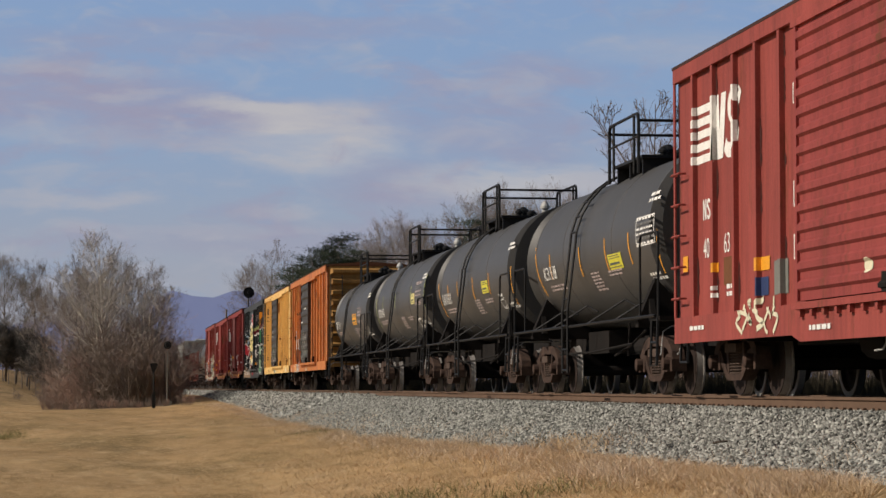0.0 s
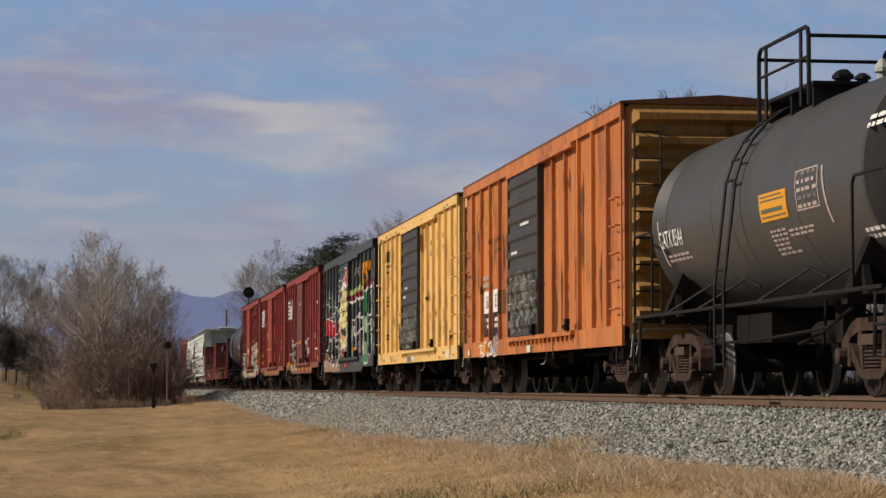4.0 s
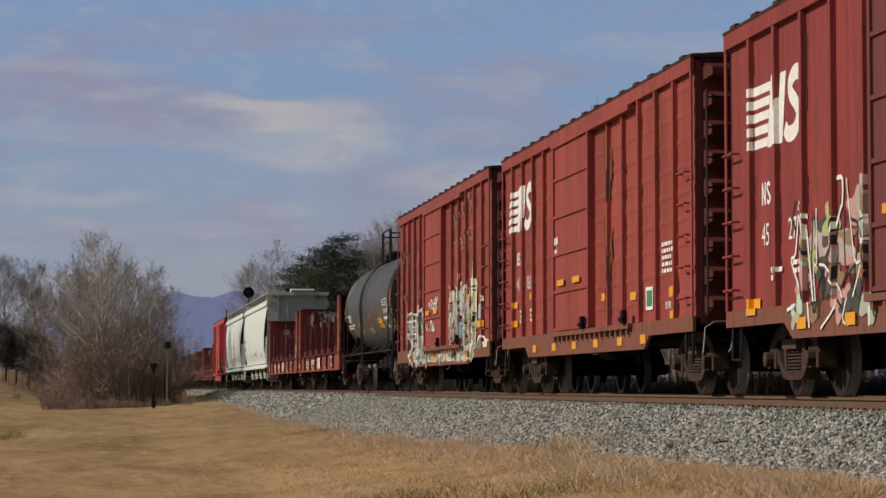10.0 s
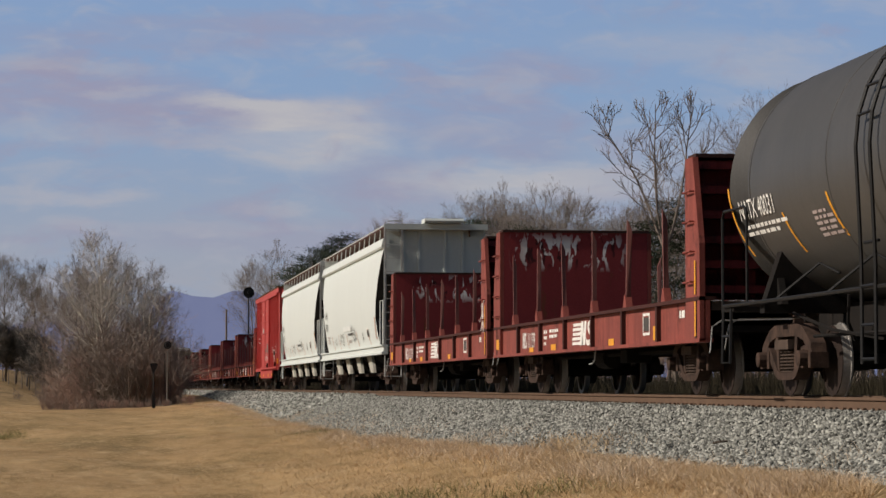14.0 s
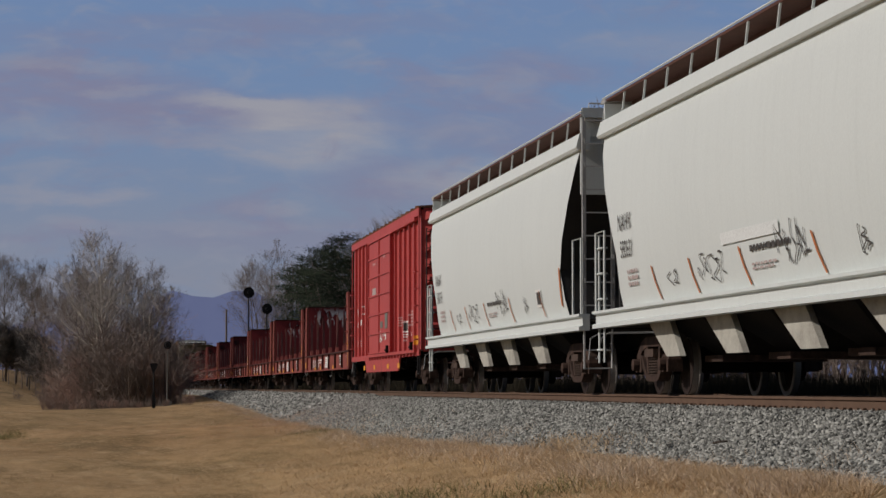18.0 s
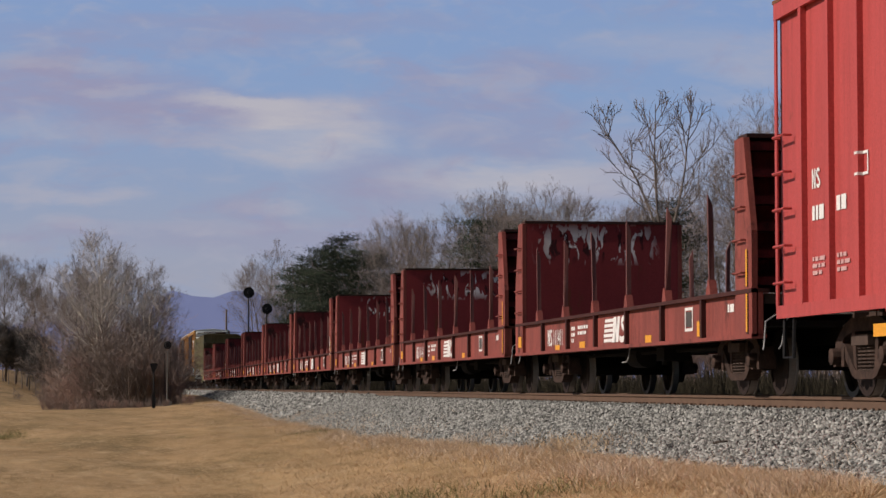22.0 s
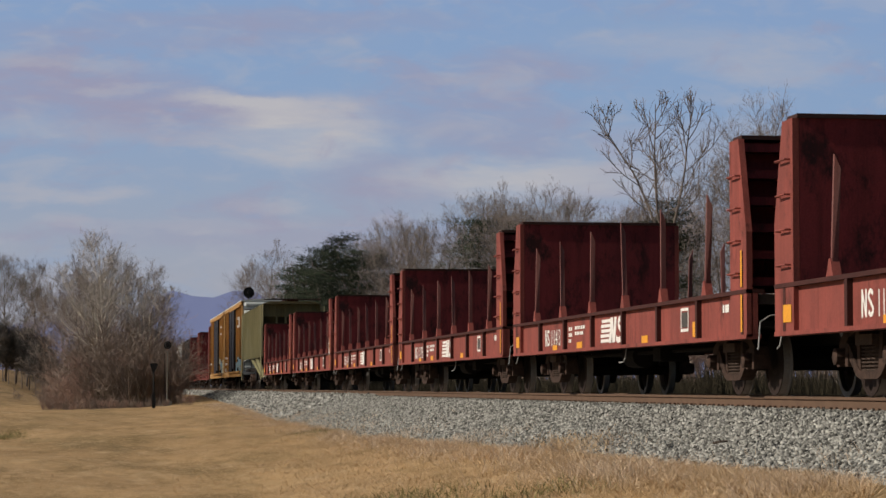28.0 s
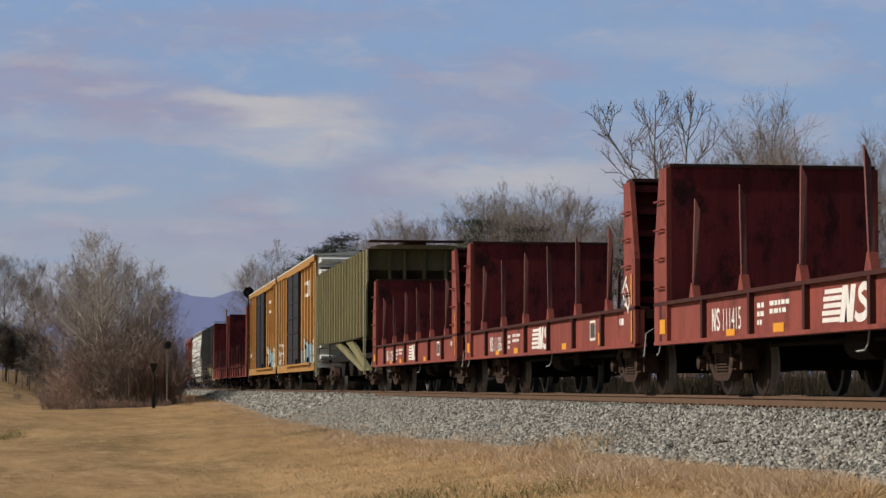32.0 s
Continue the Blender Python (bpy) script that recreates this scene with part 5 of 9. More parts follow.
def blob(car, y, z, ry, rz, material, seed=0, wob=0.12, name="graffiti_fill", **kw):
    r = random.Random(seed)
    bm = bmesh.new()
    ph = [r.uniform(0, 6.28) for _ in range(3)]
    ring = []
    for k in range(28):
        a = math.tau * k / 28
        s = 1 + wob * math.sin(3 * a + ph[0]) + wob * 0.6 * math.sin(5 * a + ph[1])
        ring.append((y + ry * s * math.cos(a), z + rz * s * math.sin(a)))
    c = bm.verts.new((0, y, z))
    vs = [bm.verts.new((0, *p)) for p in ring]
    for a, b in zip(vs, vs[1:] + vs[:1]):
        bm.faces.new((c, a, b))
    return paint(car, name, bm, material, **kw)


def patches(car, y0, y1, z0, z1, n, fills, seed, size):
    """Overlapping irregular patches of old spray paint."""
    r = random.Random(seed)
    for k in range(n):
        blob(car, y0 + (y1 - y0) * (k + r.random()) / n, r.uniform(z0, z1), size * r.uniform(0.5, 1.3), size * r.uniform(0.3, 0.8), r.choice(fills), seed + k, 0.28)


def letters(car, y0, y1, z0, z1, n, fills, edge, seed, label="", **kw):
    """Angular spray-can lettering: slanted filled forms, each with its sprayed outline."""
    r = random.Random(seed)
    w = (y1 - y0) / n
    groups = {}
    lines = bmesh.new()
    for k in range(n):
        c = y0 + w * (k + 0.5)
        hw = abs(w) * r.uniform(0.42, 0.62)
        b, t = z0 + (z1 - z0) * r.uniform(0, 0.22), z1 - (z1 - z0) * r.uniform(0, 0.3)
        sl = r.uniform(-0.5, 0.5) * hw
        m = (b + t) / 2 + r.uniform(-0.15, 0.15) * (t - b)
        pts = [(c - hw * r.uniform(0.5, 1), b), (c + hw * r.uniform(0.2, 1), b + (t - b) * r.uniform(0, 0.12)), (c + hw * r.uniform(0.4, 0.9), m),
               (c + hw + sl, t - (t - b) * r.uniform(0, 0.2)), (c + sl, t), (c - hw * r.uniform(0.5, 1) + sl, t - (t - b) * r.uniform(0.05, 0.3)), (c - hw * r.uniform(0.35, 0.8), m)]
        bm = groups.setdefault(r.randrange(len(fills)), bmesh.new())
        mid = bm.verts.new((0, c + sl * 0.5, m))
        vs = [bm.verts.new((0, *p)) for p in pts]
        for a, d in zip(vs, vs[1:] + vs[:1]):
            bm.faces.new((mid, a, d))
        ribbon(lines, pts + pts[:1], 0.035)
        ribbon(lines, curve_through([(c - hw * 0.4, b + (t - b) * 0.3), (c + hw * 0.2, m), (c - hw * 0.1, t - (t - b) * 0.25)], 3), 0.025)
    for k in sorted(groups):
        paint(car, "graffiti_fill", groups[k], fills[k], label, **kw)
    paint(car, "graffiti_outline", lines, edge, **kw)


def wildstyle(car, y0, y1, z0, z1, n, fills, seed, size=0.3, edge=None, label=""):
    """Dense piece of spray-can work: overlapping slivers of colour, then thin broken outlines."""
    r = random.Random(seed)
    lines = []
    for k in range(n):
        f = (k + r.random()) / n
        c = y0 + (y1 - y0) * f
        zb = z0 + (z1 - z0) * r.random() ** 1.2 * 0.75
        hh, hw = (z1 - z0) * r.uniform(0.22, 0.55), size * r.uniform(0.4, 1.0)
        sl = r.uniform(-0.6, 0.6) * hw
        pts = [(c - hw * r.uniform(0.3, 0.9), zb), (c + hw * r.uniform(0.1, 0.9), zb + hh * r.uniform(0, 0.2)), (c + hw * r.uniform(0.3, 1), zb + hh * 0.5),
               (c + hw * r.uniform(0.1, 0.8) + sl, zb + hh), (c - hw * r.uniform(0.2, 0.7) + sl, zb + hh * r.uniform(0.75, 1)), (c - hw * r.uniform(0.2, 0.8), zb + hh * 0.4)]
        pts = [(a, min(z1, b)) for a, b in pts]
        bm = bmesh.new()
        mid = bm.verts.new((0, c + sl * 0.4, zb + hh * 0.5))
        vs = [bm.verts.new((0, *p)) for p in pts]
        for a, d in zip(vs, vs[1:] + vs[:1]):
            bm.faces.new((mid, a, d))
        paint(car, "graffiti_fill", bm, r.choice(fills), label if k == 0 else "")
        if r.random() < 0.6:
            i = r.randrange(3)
            lines.append((pts[i:i + 4], 0.028 * r.uniform(0.6, 1.3)))
    for pts, w in lines:
        bm = bmesh.new()
        ribbon(bm, pts, w)
        paint(car, "graffiti_outline", bm, edge or M_SPRAYBLACK)


def words(car, text, y, z, height, material, width=1.0, fit=True, x=-1.53):
    """Stencilled characters: y is where the first starts (towards the tail), z the foot."""
    cu = bpy.data.curves.new("stencil", "FONT")
    cu.body, cu.size = text, height / 0.72
    tmp = bpy.data.objects.new("stencil", cu)
    me = bpy.data.meshes.new_from_object(tmp)
    bpy.data.objects.remove(tmp)
    bpy.data.curves.remove(cu)
    bm = bmesh.new()
    bm.from_mesh(me)
    bpy.data.meshes.remove(me)
    bm.transform(Matrix(((0, 0, 0, 0), (-width, 0, 0, y), (0, 1, 0, z), (0, 0, 0, 1))))
    return paint(car, "stencil", bm, material, fit=fit, x=x)


def emblem(car, y, z, w, h, **kw):
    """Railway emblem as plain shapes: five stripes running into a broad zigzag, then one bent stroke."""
    def at(a, f):
        return y - (a + 0.07 * f) * w, z + f * h
    bm = bmesh.new()
    for k in range(5):
        z0 = 0.03 + k * 0.197
        poly(bm, [at(-0.02 * (k % 2), z0), at(0.372, z0), at(0.372, z0 + 0.13), at(-0.02 * (k % 2), z0 + 0.13)])
    paint(car, "emblem_stripes", bm, M_WHITE, **kw)
    bm = bmesh.new()
    poly(bm, [at(0.375, 0), at(0.475, 0), at(0.475, 0.56), at(0.53, 0), at(0.645, 0), at(0.645, 1), at(0.545, 1), at(0.545, 0.44), at(0.49, 1), at(0.375, 1)])
    bmesh.ops.triangulate(bm, faces=bm.faces[:])
    paint(car, "emblem_stroke", bm, M_WHITE, **kw)
    s = [(1.0, 0.80), (0.95, 0.90), (0.86, 0.91), (0.79, 0.80), (0.80, 0.64), (0.88, 0.50), (0.93, 0.36), (0.90, 0.17), (0.82, 0.09), (0.74, 0.10), (0.69, 0.2)]
    bm = bmesh.new()
    ribbon(bm, curve_through([(y - a * w, z + b * h) for a, b in s], 4), h * 0.23)
    return paint(car, "emblem", bm, M_WHITE, "white painted railway emblem", **kw)


def block(car, y, z, n, material=None, w=0.9, hh=0.055, **kw):
    """Small stencilled lines that cannot be read, as plain bars."""
    r = random.Random(int(abs(y) * 100 + z * 10))
    items = []
    for k in range(n):
        a = y
        while a > y - w * r.uniform(0.75, 1.0):
            ln = r.uniform(0.06, 0.2)
            items.append((a, a - ln, z - k * hh * 1.7, z - k * hh * 1.7 + hh))
            a -= ln + 0.04
    return rects(car, "stencil_line", material or M_WHITE, items, **kw)


def outline_box(car, y0, y1, z0, z1, material, t=0.03, **kw):
    return rects(car, "stencil_frame", material, [(y0, y1, z0, z0 + t), (y0, y1, z1 - t, z1), (y0, y0 - t, z0 + t, z1 - t), (y1 + t, y1, z0 + t, z1 - t)], **kw)


def tags(car, spots, w=0.35, h=0.13, z=0.76):
    for y in spots:
        rects(car, "reflector", M_YELLABEL, [(y, y - w, z, z + h)])


def initials(car, y, z, h, **kw):
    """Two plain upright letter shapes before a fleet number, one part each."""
    w, t = h * 0.62, h * 0.17
    bm = bmesh.new()
    poly(bm, [(y, z), (y - t, z), (y - t, z + h * 0.66), (y - w + t, z), (y - w, z), (y - w, z + h), (y - w + t, z + h), (y - w + t, z + h * 0.34), (y - t, z + h), (y, z + h)])
    bmesh.ops.triangulate(bm, faces=bm.faces[:])
    paint(car, "initial", bm, M_WHITE, **kw)
    y2 = y - w - h * 0.14
    bm = bmesh.new()
    ribbon(bm, curve_through([(y2 - w * 0.9, z + h * 0.82), (y2 - w * 0.45, z + h * 0.93), (y2 - w * 0.08, z + h * 0.75), (y2 - w * 0.5, z + h * 0.5),
                              (y2 - w * 0.92, z + h * 0.25), (y2 - w * 0.5, z + h * 0.07), (y2 - w * 0.08, z + h * 0.2)], 4), t)
    paint(car, "initial", bm, M_WHITE, **kw)


# the corrugated-door boxcar
emblem(box_a, 6.91, 3.02, 2.4, 0.83)
initials(box_a, 6.4, 2.29, 0.27)
words(box_a, "40", 6.4, 1.79, 0.27, M_WHITE, 0.85)
words(box_a, "63", 5.34, 1.81, 0.26, M_WHITE, 0.85)
for z0, z1 in ((3.34, 3.58), (2.16, 2.46), (1.56, 1.85)):
    outline_box(box_a, 2.2, 1.8, z0, z1, M_WHITE)
    block(box_a, 2.12, z1 - 0.1, 2, w=0.25, hh=0.04)
rects(box_a, "reflector", M_YELLABEL, [(3.69, 3.21, 1.50, 1.66)])
rects(box_a, "reflector", M_YELLABEL, [(5.94, 5.61, 1.58, 1.70)])
rects(box_a, "reflector", M_YELLABEL, [(7.52, 7.25, 1.66, 1.87)])
rects(box_a, "placard_plate", M_BLUEPLATE, [(3.65, 3.27, 1.20, 1.42)])
rects(box_a, "patch_panel", M_GREYPLATE, [(3.02, 2.43, 1.19, 1.59)])
rects(box_a, "patch_panel", M_RUSTPATCH, [(5.35, 4.8, 1.4, 1.75)])
scrawl(box_a, 4.48, 2.71, 0.74, 1.18, 9, 0.055, M_PALE, 3, "white spray tag")
block(box_a, 5.2, 1.35, 2, w=0.4)
block(box_a, 6.0, 1.35, 2, w=0.4)
block(box_a, 6.9, 0.86, 1, w=0.9)
block(box_a, 1.4, 0.74, 1, w=0.8)
blob(box_a, -0.8, 1.35, 0.14, 0.08, M_PALE, wob=0, name="door_lamp_sticker")

# the faded orange boxcar
for y0, y1 in ((5.62, 4.72), (4.46, 3.58)):
    rects(box_b, "number_panel", M_WHITE, [(y0, y1, 1.62, 2.07)])
    rects(box_b, "data_panel", M_SPRAYBLACK, [(y0, y1, 1.14, 1.62)])
    block(box_b, y0 - 0.22, 1.44, 2, w=0.55, hh=0.075)
words(box_b, "368", 5.42, 1.72, 0.27, M_DARKLET, 0.85)
words(box_b, "83", 4.26, 1.72, 0.27, M_DARKLET, 0.95)
rects(box_b, "patch_panel", M_RUSTPATCH, [(3.62, 2.95, 1.56, 2.03)], "dark rusty bolted plate")
for y0, y1, z0, z1 in ((6.7, 6.5, 3.2, 3.75), (6.35, 6.15, 3.3, 3.7), (5.7, 5.3, 3.45, 3.6), (5.2, 5.0, 3.5, 4.0), (4.9, 4.3, 3.75, 3.85), (4.6, 4.4, 3.55, 4.12), (5.6, 4.6, 3.2, 3.3), (7.1, 6.9, 2.6, 3.1)):
    rects(box_b, "old_letter_stroke", M_ORANGEPALE, [(y0, y1, z0, z1)])
for y in (4.95, 4.35, 3.75, 2.9, 2.45):
    rects(box_b, "dark_letter_stroke", M_OLDGREEN, [(y, y - 0.12, 2.62, 3.0), (y, y - 0.4, 3.0, 3.1), (y - 0.12, y - 0.35, 2.8, 2.87)])
rects(box_b, "dark_letter_stroke", M_OLDGREEN, [(5.95, 5.75, 3.25, 3.6)])
scrawl(box_b, 5.79, 3.4, 0.72, 1.05, 8, 0.035, M_WHITE, 5, "white spray tag")
scrawl(box_b, 4.4, 3.6, 0.75, 1.2, 4, 0.05, M_SPRAYBLUE, 6)
blob(box_b, 5.2, 0.9, 0.25, 0.12, M_YELLABEL, 7)
wildstyle(box_b, 1.9, -1.1, 1.1, 2.25, 40, [M_GREYPLATE, M_DARKLET, M_DOORBLACK, M_OLDSAGE], 8, 0.3, M_GREYPLATE)
letters(box_b, 1.85, -1.0, 1.55, 2.2, 6, [M_GREYPLATE, M_DARKLET, M_OLDSAGE], M_GREYLET, 8, "grey bubble graffiti with white outlines")
block(box_b, 0.6, 3.1, 1, w=0.9)
block(box_b, 1.4, 2.6, 1, w=0.6)
rects(box_b, "stencil_plate", M_PALE, [(0.1, -0.3, 0.75, 0.88)])
rects(box_b, "stencil_plate", M_PALE, [(7.35, 7.1, 0.78, 0.9)])
block(box_b, 5.6, 2.3, 2, M_GREYLET, 0.8, 0.09)

# the yellow boxcar
def slab(car, y, z, w, h, hole):
    """Heavy slanted block with a slot, one for each letter of the mark."""
    bm = bmesh.new()
    o = h * 0.22
    if hole:
        t = w * 0.34
        ribbon(bm, [(y - w / 2 - o * 0.1, z), (y - w / 2 - o * 0.1, z + h * 0.16)], w)
        ribbon(bm, [(y - w / 2 - o * 0.9, z + h * 0.84), (y - w / 2 - o * 0.9, z + h)], w)
        ribbon(bm, [(y - t / 2, z), (y - t / 2 - o, z + h)], t)
        ribbon(bm, [(y - w + t / 2, z), (y - w + t / 2 - o, z + h)], t)
    else:
        poly(bm, [(y, z), (y - w, z), (y - w - o, z + h), (y - o, z + h)])
    return paint(car, "mark_block", bm, M_DARKLET)


for y, z, w, h, hole in ((6.6, 3.56, 0.13, 0.28, False), (5.75, 3.56, 0.3, 0.28, True), (4.86, 3.54, 0.12, 0.36, False), (3.9, 3.52, 0.12, 0.46, False),
                         (4.02, 3.1, 0.13, 0.44, False), (3.84, 3.1, 0.15, 0.26, False), (3.12, 3.1, 0.3, 0.28, True), (2.38, 3.1, 0.15, 0.28, False), (2.14, 3.1, 0.15, 0.28, False)):
    slab(box_c, y, z, w, h, hole)
bm = bmesh.new()
ribbon(bm, [(6.3, 3.42), (6.58, 2.8), (6.22, 2.82), (5.75, 3.25), (5.5, 3.29), (5.45, 3.08), (4.95, 3.1), (4.74, 3.44), (6.3, 3.42)], 0.05)
paint(box_c, "mark_outline", bm, M_DARKLET)
words(box_c, "RB", 5.9, 2.33, 0.28, M_DARKLET, 0.8)
words(box_c, "OX", 5.2, 2.33, 0.28, M_DARKLET, 0.7)
words(box_c, "2", 5.62, 1.98, 0.27, M_DARKLET, 0.8)
words(box_c, "445", 5.2, 1.98, 0.27, M_DARKLET, 0.7)
block(box_c, 5.2, 1.7, 5, M_GREYPLATE, 0.4, 0.05)
block(box_c, 5.9, 1.5, 2, M_DARKLET, 0.3, 0.05)
block(box_c, 4.2, 1.5, 1, M_DARKLET, 0.5, 0.06)
outline_box(box_c, 3.3, 2.95, 1.1, 1.3, M_DARKLET, 0.05)
bm = bmesh.new()
poly(bm, [(-3.99, 3.8), (-4.05, 3.8), (-4.5, 3.2), (-4.44, 3.2)])
paint(box_c, "cross_mark", bm, M_SPRAYRED)
bm = bmesh.new()
poly(bm, [(-4.44, 3.8), (-4.5, 3.8), (-4.05, 3.2), (-3.99, 3.2)])
paint(box_c, "cross_mark", bm, M_BLUEPLATE)
words(box_c, "next", -2.86, 3.52, 0.17, M_DARKLET, 0.85)
words(box_c, "load", -2.86, 3.27, 0.19, M_DARKLET, 0.85)
words(box_c, "any", -5.02, 3.58, 0.18, M_DARKLET, 0.9)
words(box_c, "road", -4.98, 3.3, 0.18, M_DARKLET, 0.9)
outline_box(box_c, -5.25, -5.69, 1.61, 1.92, M_DARKLET, 0.05)
rects(box_c, "stencil_plate", M_PALE, [(-5.3, -5.64, 1.66, 1.87)])
outline_box(box_c, -5.25, -5.69, 1.32, 1.5, M_DARKLET, 0.03)
blob(box_c, 2.3, 1.57, 0.3, 0.1, M_SPRAYGREEN, 2, name="green_tag")
rects(box_c, "bolted_plate", M_DARKLET, [(3.38, 2.85, 1.37, 1.79)])
rects(box_c, "sill_patch", M_GREYPLATE, [(1.1, 0.3, 0.76, 0.94)])
rects(box_c, "sill_patch", M_PALE, [(0.2, -0.4, 0.78, 0.93)])
rects(box_c, "sill_patch", M_PALE, [(-6.0, -6.6, 0.78, 0.95)])
wildstyle(box_c, 1.9, -1.2, 1.1, 2.15, 42, [M_GREYPLATE, M_DARKLET, M_DOORBLACK, M_OLDSAGE, M_OLDSAGE], 31, 0.26, M_GREYPLATE, "faint grey and pink graffiti")
scrawl(box_c, 1.9, -1.1, 1.1, 1.9, 6, 0.016, M_GREYLET, 32)
block(box_c, 1.0, 2.6, 1, w=0.5)
block(box_c, 1.6, 2.4, 1, w=0.4)
r = random.Random(77)
for k in range(16):
    y, z = r.choice((r.uniform(-7, -1.6), r.uniform(2.2, 7))), r.choice((r.uniform(1.1, 2.0), r.uniform(1.0, 1.3), r.uniform(2, 3)))
    blob(box_c, y, z, r.uniform(0.02, 0.07), r.uniform(0.06, 0.28), M_RUSTPATCH, 300 + k, 0.3, "dark_streak")
for k in range(26):
    y, z = r.choice((r.uniform(-7, -1.5), r.uniform(2.3, 7.5))), r.uniform(1.1, 4.0)
    blob(box_b, y, z, r.uniform(0.02, 0.09), r.uniform(0.1, 0.6), M_RUSTPATCH, 340 + k, 0.35, "dark_streak")

for k in range(46):
    y = r.uniform(-7.6, 7.6)
    top = k < 26
    blob(box_c, y, 4.26 - r.uniform(0, 0.1) if top else 0.8 + r.uniform(0, 0.16), r.uniform(0.03, 0.14), r.uniform(0.012, 0.03), M_ROOFRUST, 800 + k, 0.12, "rust_bloom", fit=not top, x=-1.5365)
for k in range(14):
    blob(box_c, r.choice((r.uniform(-7.4, -1.6), r.uniform(2.2, 7.4))), r.uniform(3.4, 4.0), r.uniform(0.012, 0.03), r.uniform(0.1, 0.3), M_RUSTYELLOW, 860 + k, 0.3, "dark_streak")

def shape(car, material, pts, label=""):
    """One filled patch of spray paint."""
    bm = bmesh.new()
    poly(bm, pts)
    bmesh.ops.triangulate(bm, faces=bm.faces[:])
    return paint(car, "graffiti_fill", bm, material, label)


def strokes(car, material, w, lines, bend=True):
    """Sprayed lines, one part each; bent ones run smoothly through their points."""
    for pts in lines:
        bm = bmesh.new()
        ribbon(bm, curve_through(pts, 4) if bend and len(pts) > 2 else pts, w)
        paint(car, "graffiti_stroke", bm, material)


def dots(car, material, spots, size):
    for y, z in spots:
        rects(car, "graffiti_dot", material, [(y + size, y - size, z - size * 0.4, z + size * 0.4)])


# broken dark streaks down the front-facing side of each post
def post_streaks(car, material, seed, share, z_top, wide=0.05):
    r = random.Random(seed)
    info = INFO[car.name]
    for y in info["ribs"]:
        z, y0 = r.uniform(1.06, 1.2), y - info["w"] - 0.005
        while z < z_top:
            ln = r.uniform(0.15, 0.7)
            if r.random() < share * (1.15 - z / 6):
                n = 7
                edge = [(y0 - wide * r.uniform(0.25, 1.3) * (0.35 if j in (0, n) else 1.0), z + ln * j / n) for j in range(n + 1)]
                bm = bmesh.new()
                for (a, b), (c, d) in zip(edge, edge[1:]):
                    poly(bm, [(y0, b), (a, b), (c, d), (y0, d)])
                paint(car, "dark_streak", bm, material)
            z += ln + r.uniform(0.0, 0.3)


post_streaks(box_c, M_RUSTYELLOW, 1, 0.6, 3.2, 0.035)
post_streaks(box_b, M_RUSTPATCH, 2, 0.7, 3.9, 0.05)
post_streaks(box_g, M_DARKRED, 3, 1.0, 4.1, 0.08)
post_streaks(box_f, M_DARKRED, 4, 0.5, 4.0, 0.05)
post_streaks(box_e, M_DARKRED, 5, 0.7, 4.1, 0.04)
post_streaks(box_a, M_DARKRED, 6, 0.7, 4.0, 0.05)

# the black boxcar with spray art: dusty foot, red letters, striped wave, laughing face and green figure
shape(box_d, M_SPRAYTAN, [(7.75, 0.64), (2.0, 0.64), (2.05, 1.0), (2.7, 1.12), (3.1, 0.98), (3.9, 1.2), (4.4, 1.05), (5.2, 1.24), (5.8, 1.1), (6.6, 1.3), (7.1, 1.15), (7.75, 1.25)], "tan sprayed base of the graffiti")
shape(box_d, M_SPRAYRED, [(7.72, 2.47), (6.7, 2.49), (6.06, 2.48), (5.21, 2.32), (5.18, 1.87), (6.07, 1.87), (7.73, 1.94)], "red spray letters with white outlines")
shape(box_d, M_SPRAYRED, [(4.73, 2.22), (4.41, 2.27), (3.82, 2.45), (3.37, 2.28), (3.43, 1.86), (4.14, 1.76), (4.97, 1.82)])
shape(box_d, M_SPRAYRED, [(3.02, 2.44), (2.42, 2.29), (1.79, 2.21), (1.8, 1.88), (2.43, 1.84), (3.09, 1.95)])
shape(box_d, M_SPRAYRED, [(1.46, 2.19), (1.21, 2.17), (1.25, 1.52), (1.59, 1.67)])
shape(box_d, M_SPRAYBLACK, [(5.08, 1.68), (4.43, 1.78), (3.73, 1.79), (3.4, 1.49), (3.88, 1.23), (4.73, 1.29)])
shape(box_d, M_SPRAYBLACK, [(3.26, 1.87), (2.43, 1.8), (2.13, 1.53), (2.44, 1.38), (3.21, 1.45)])
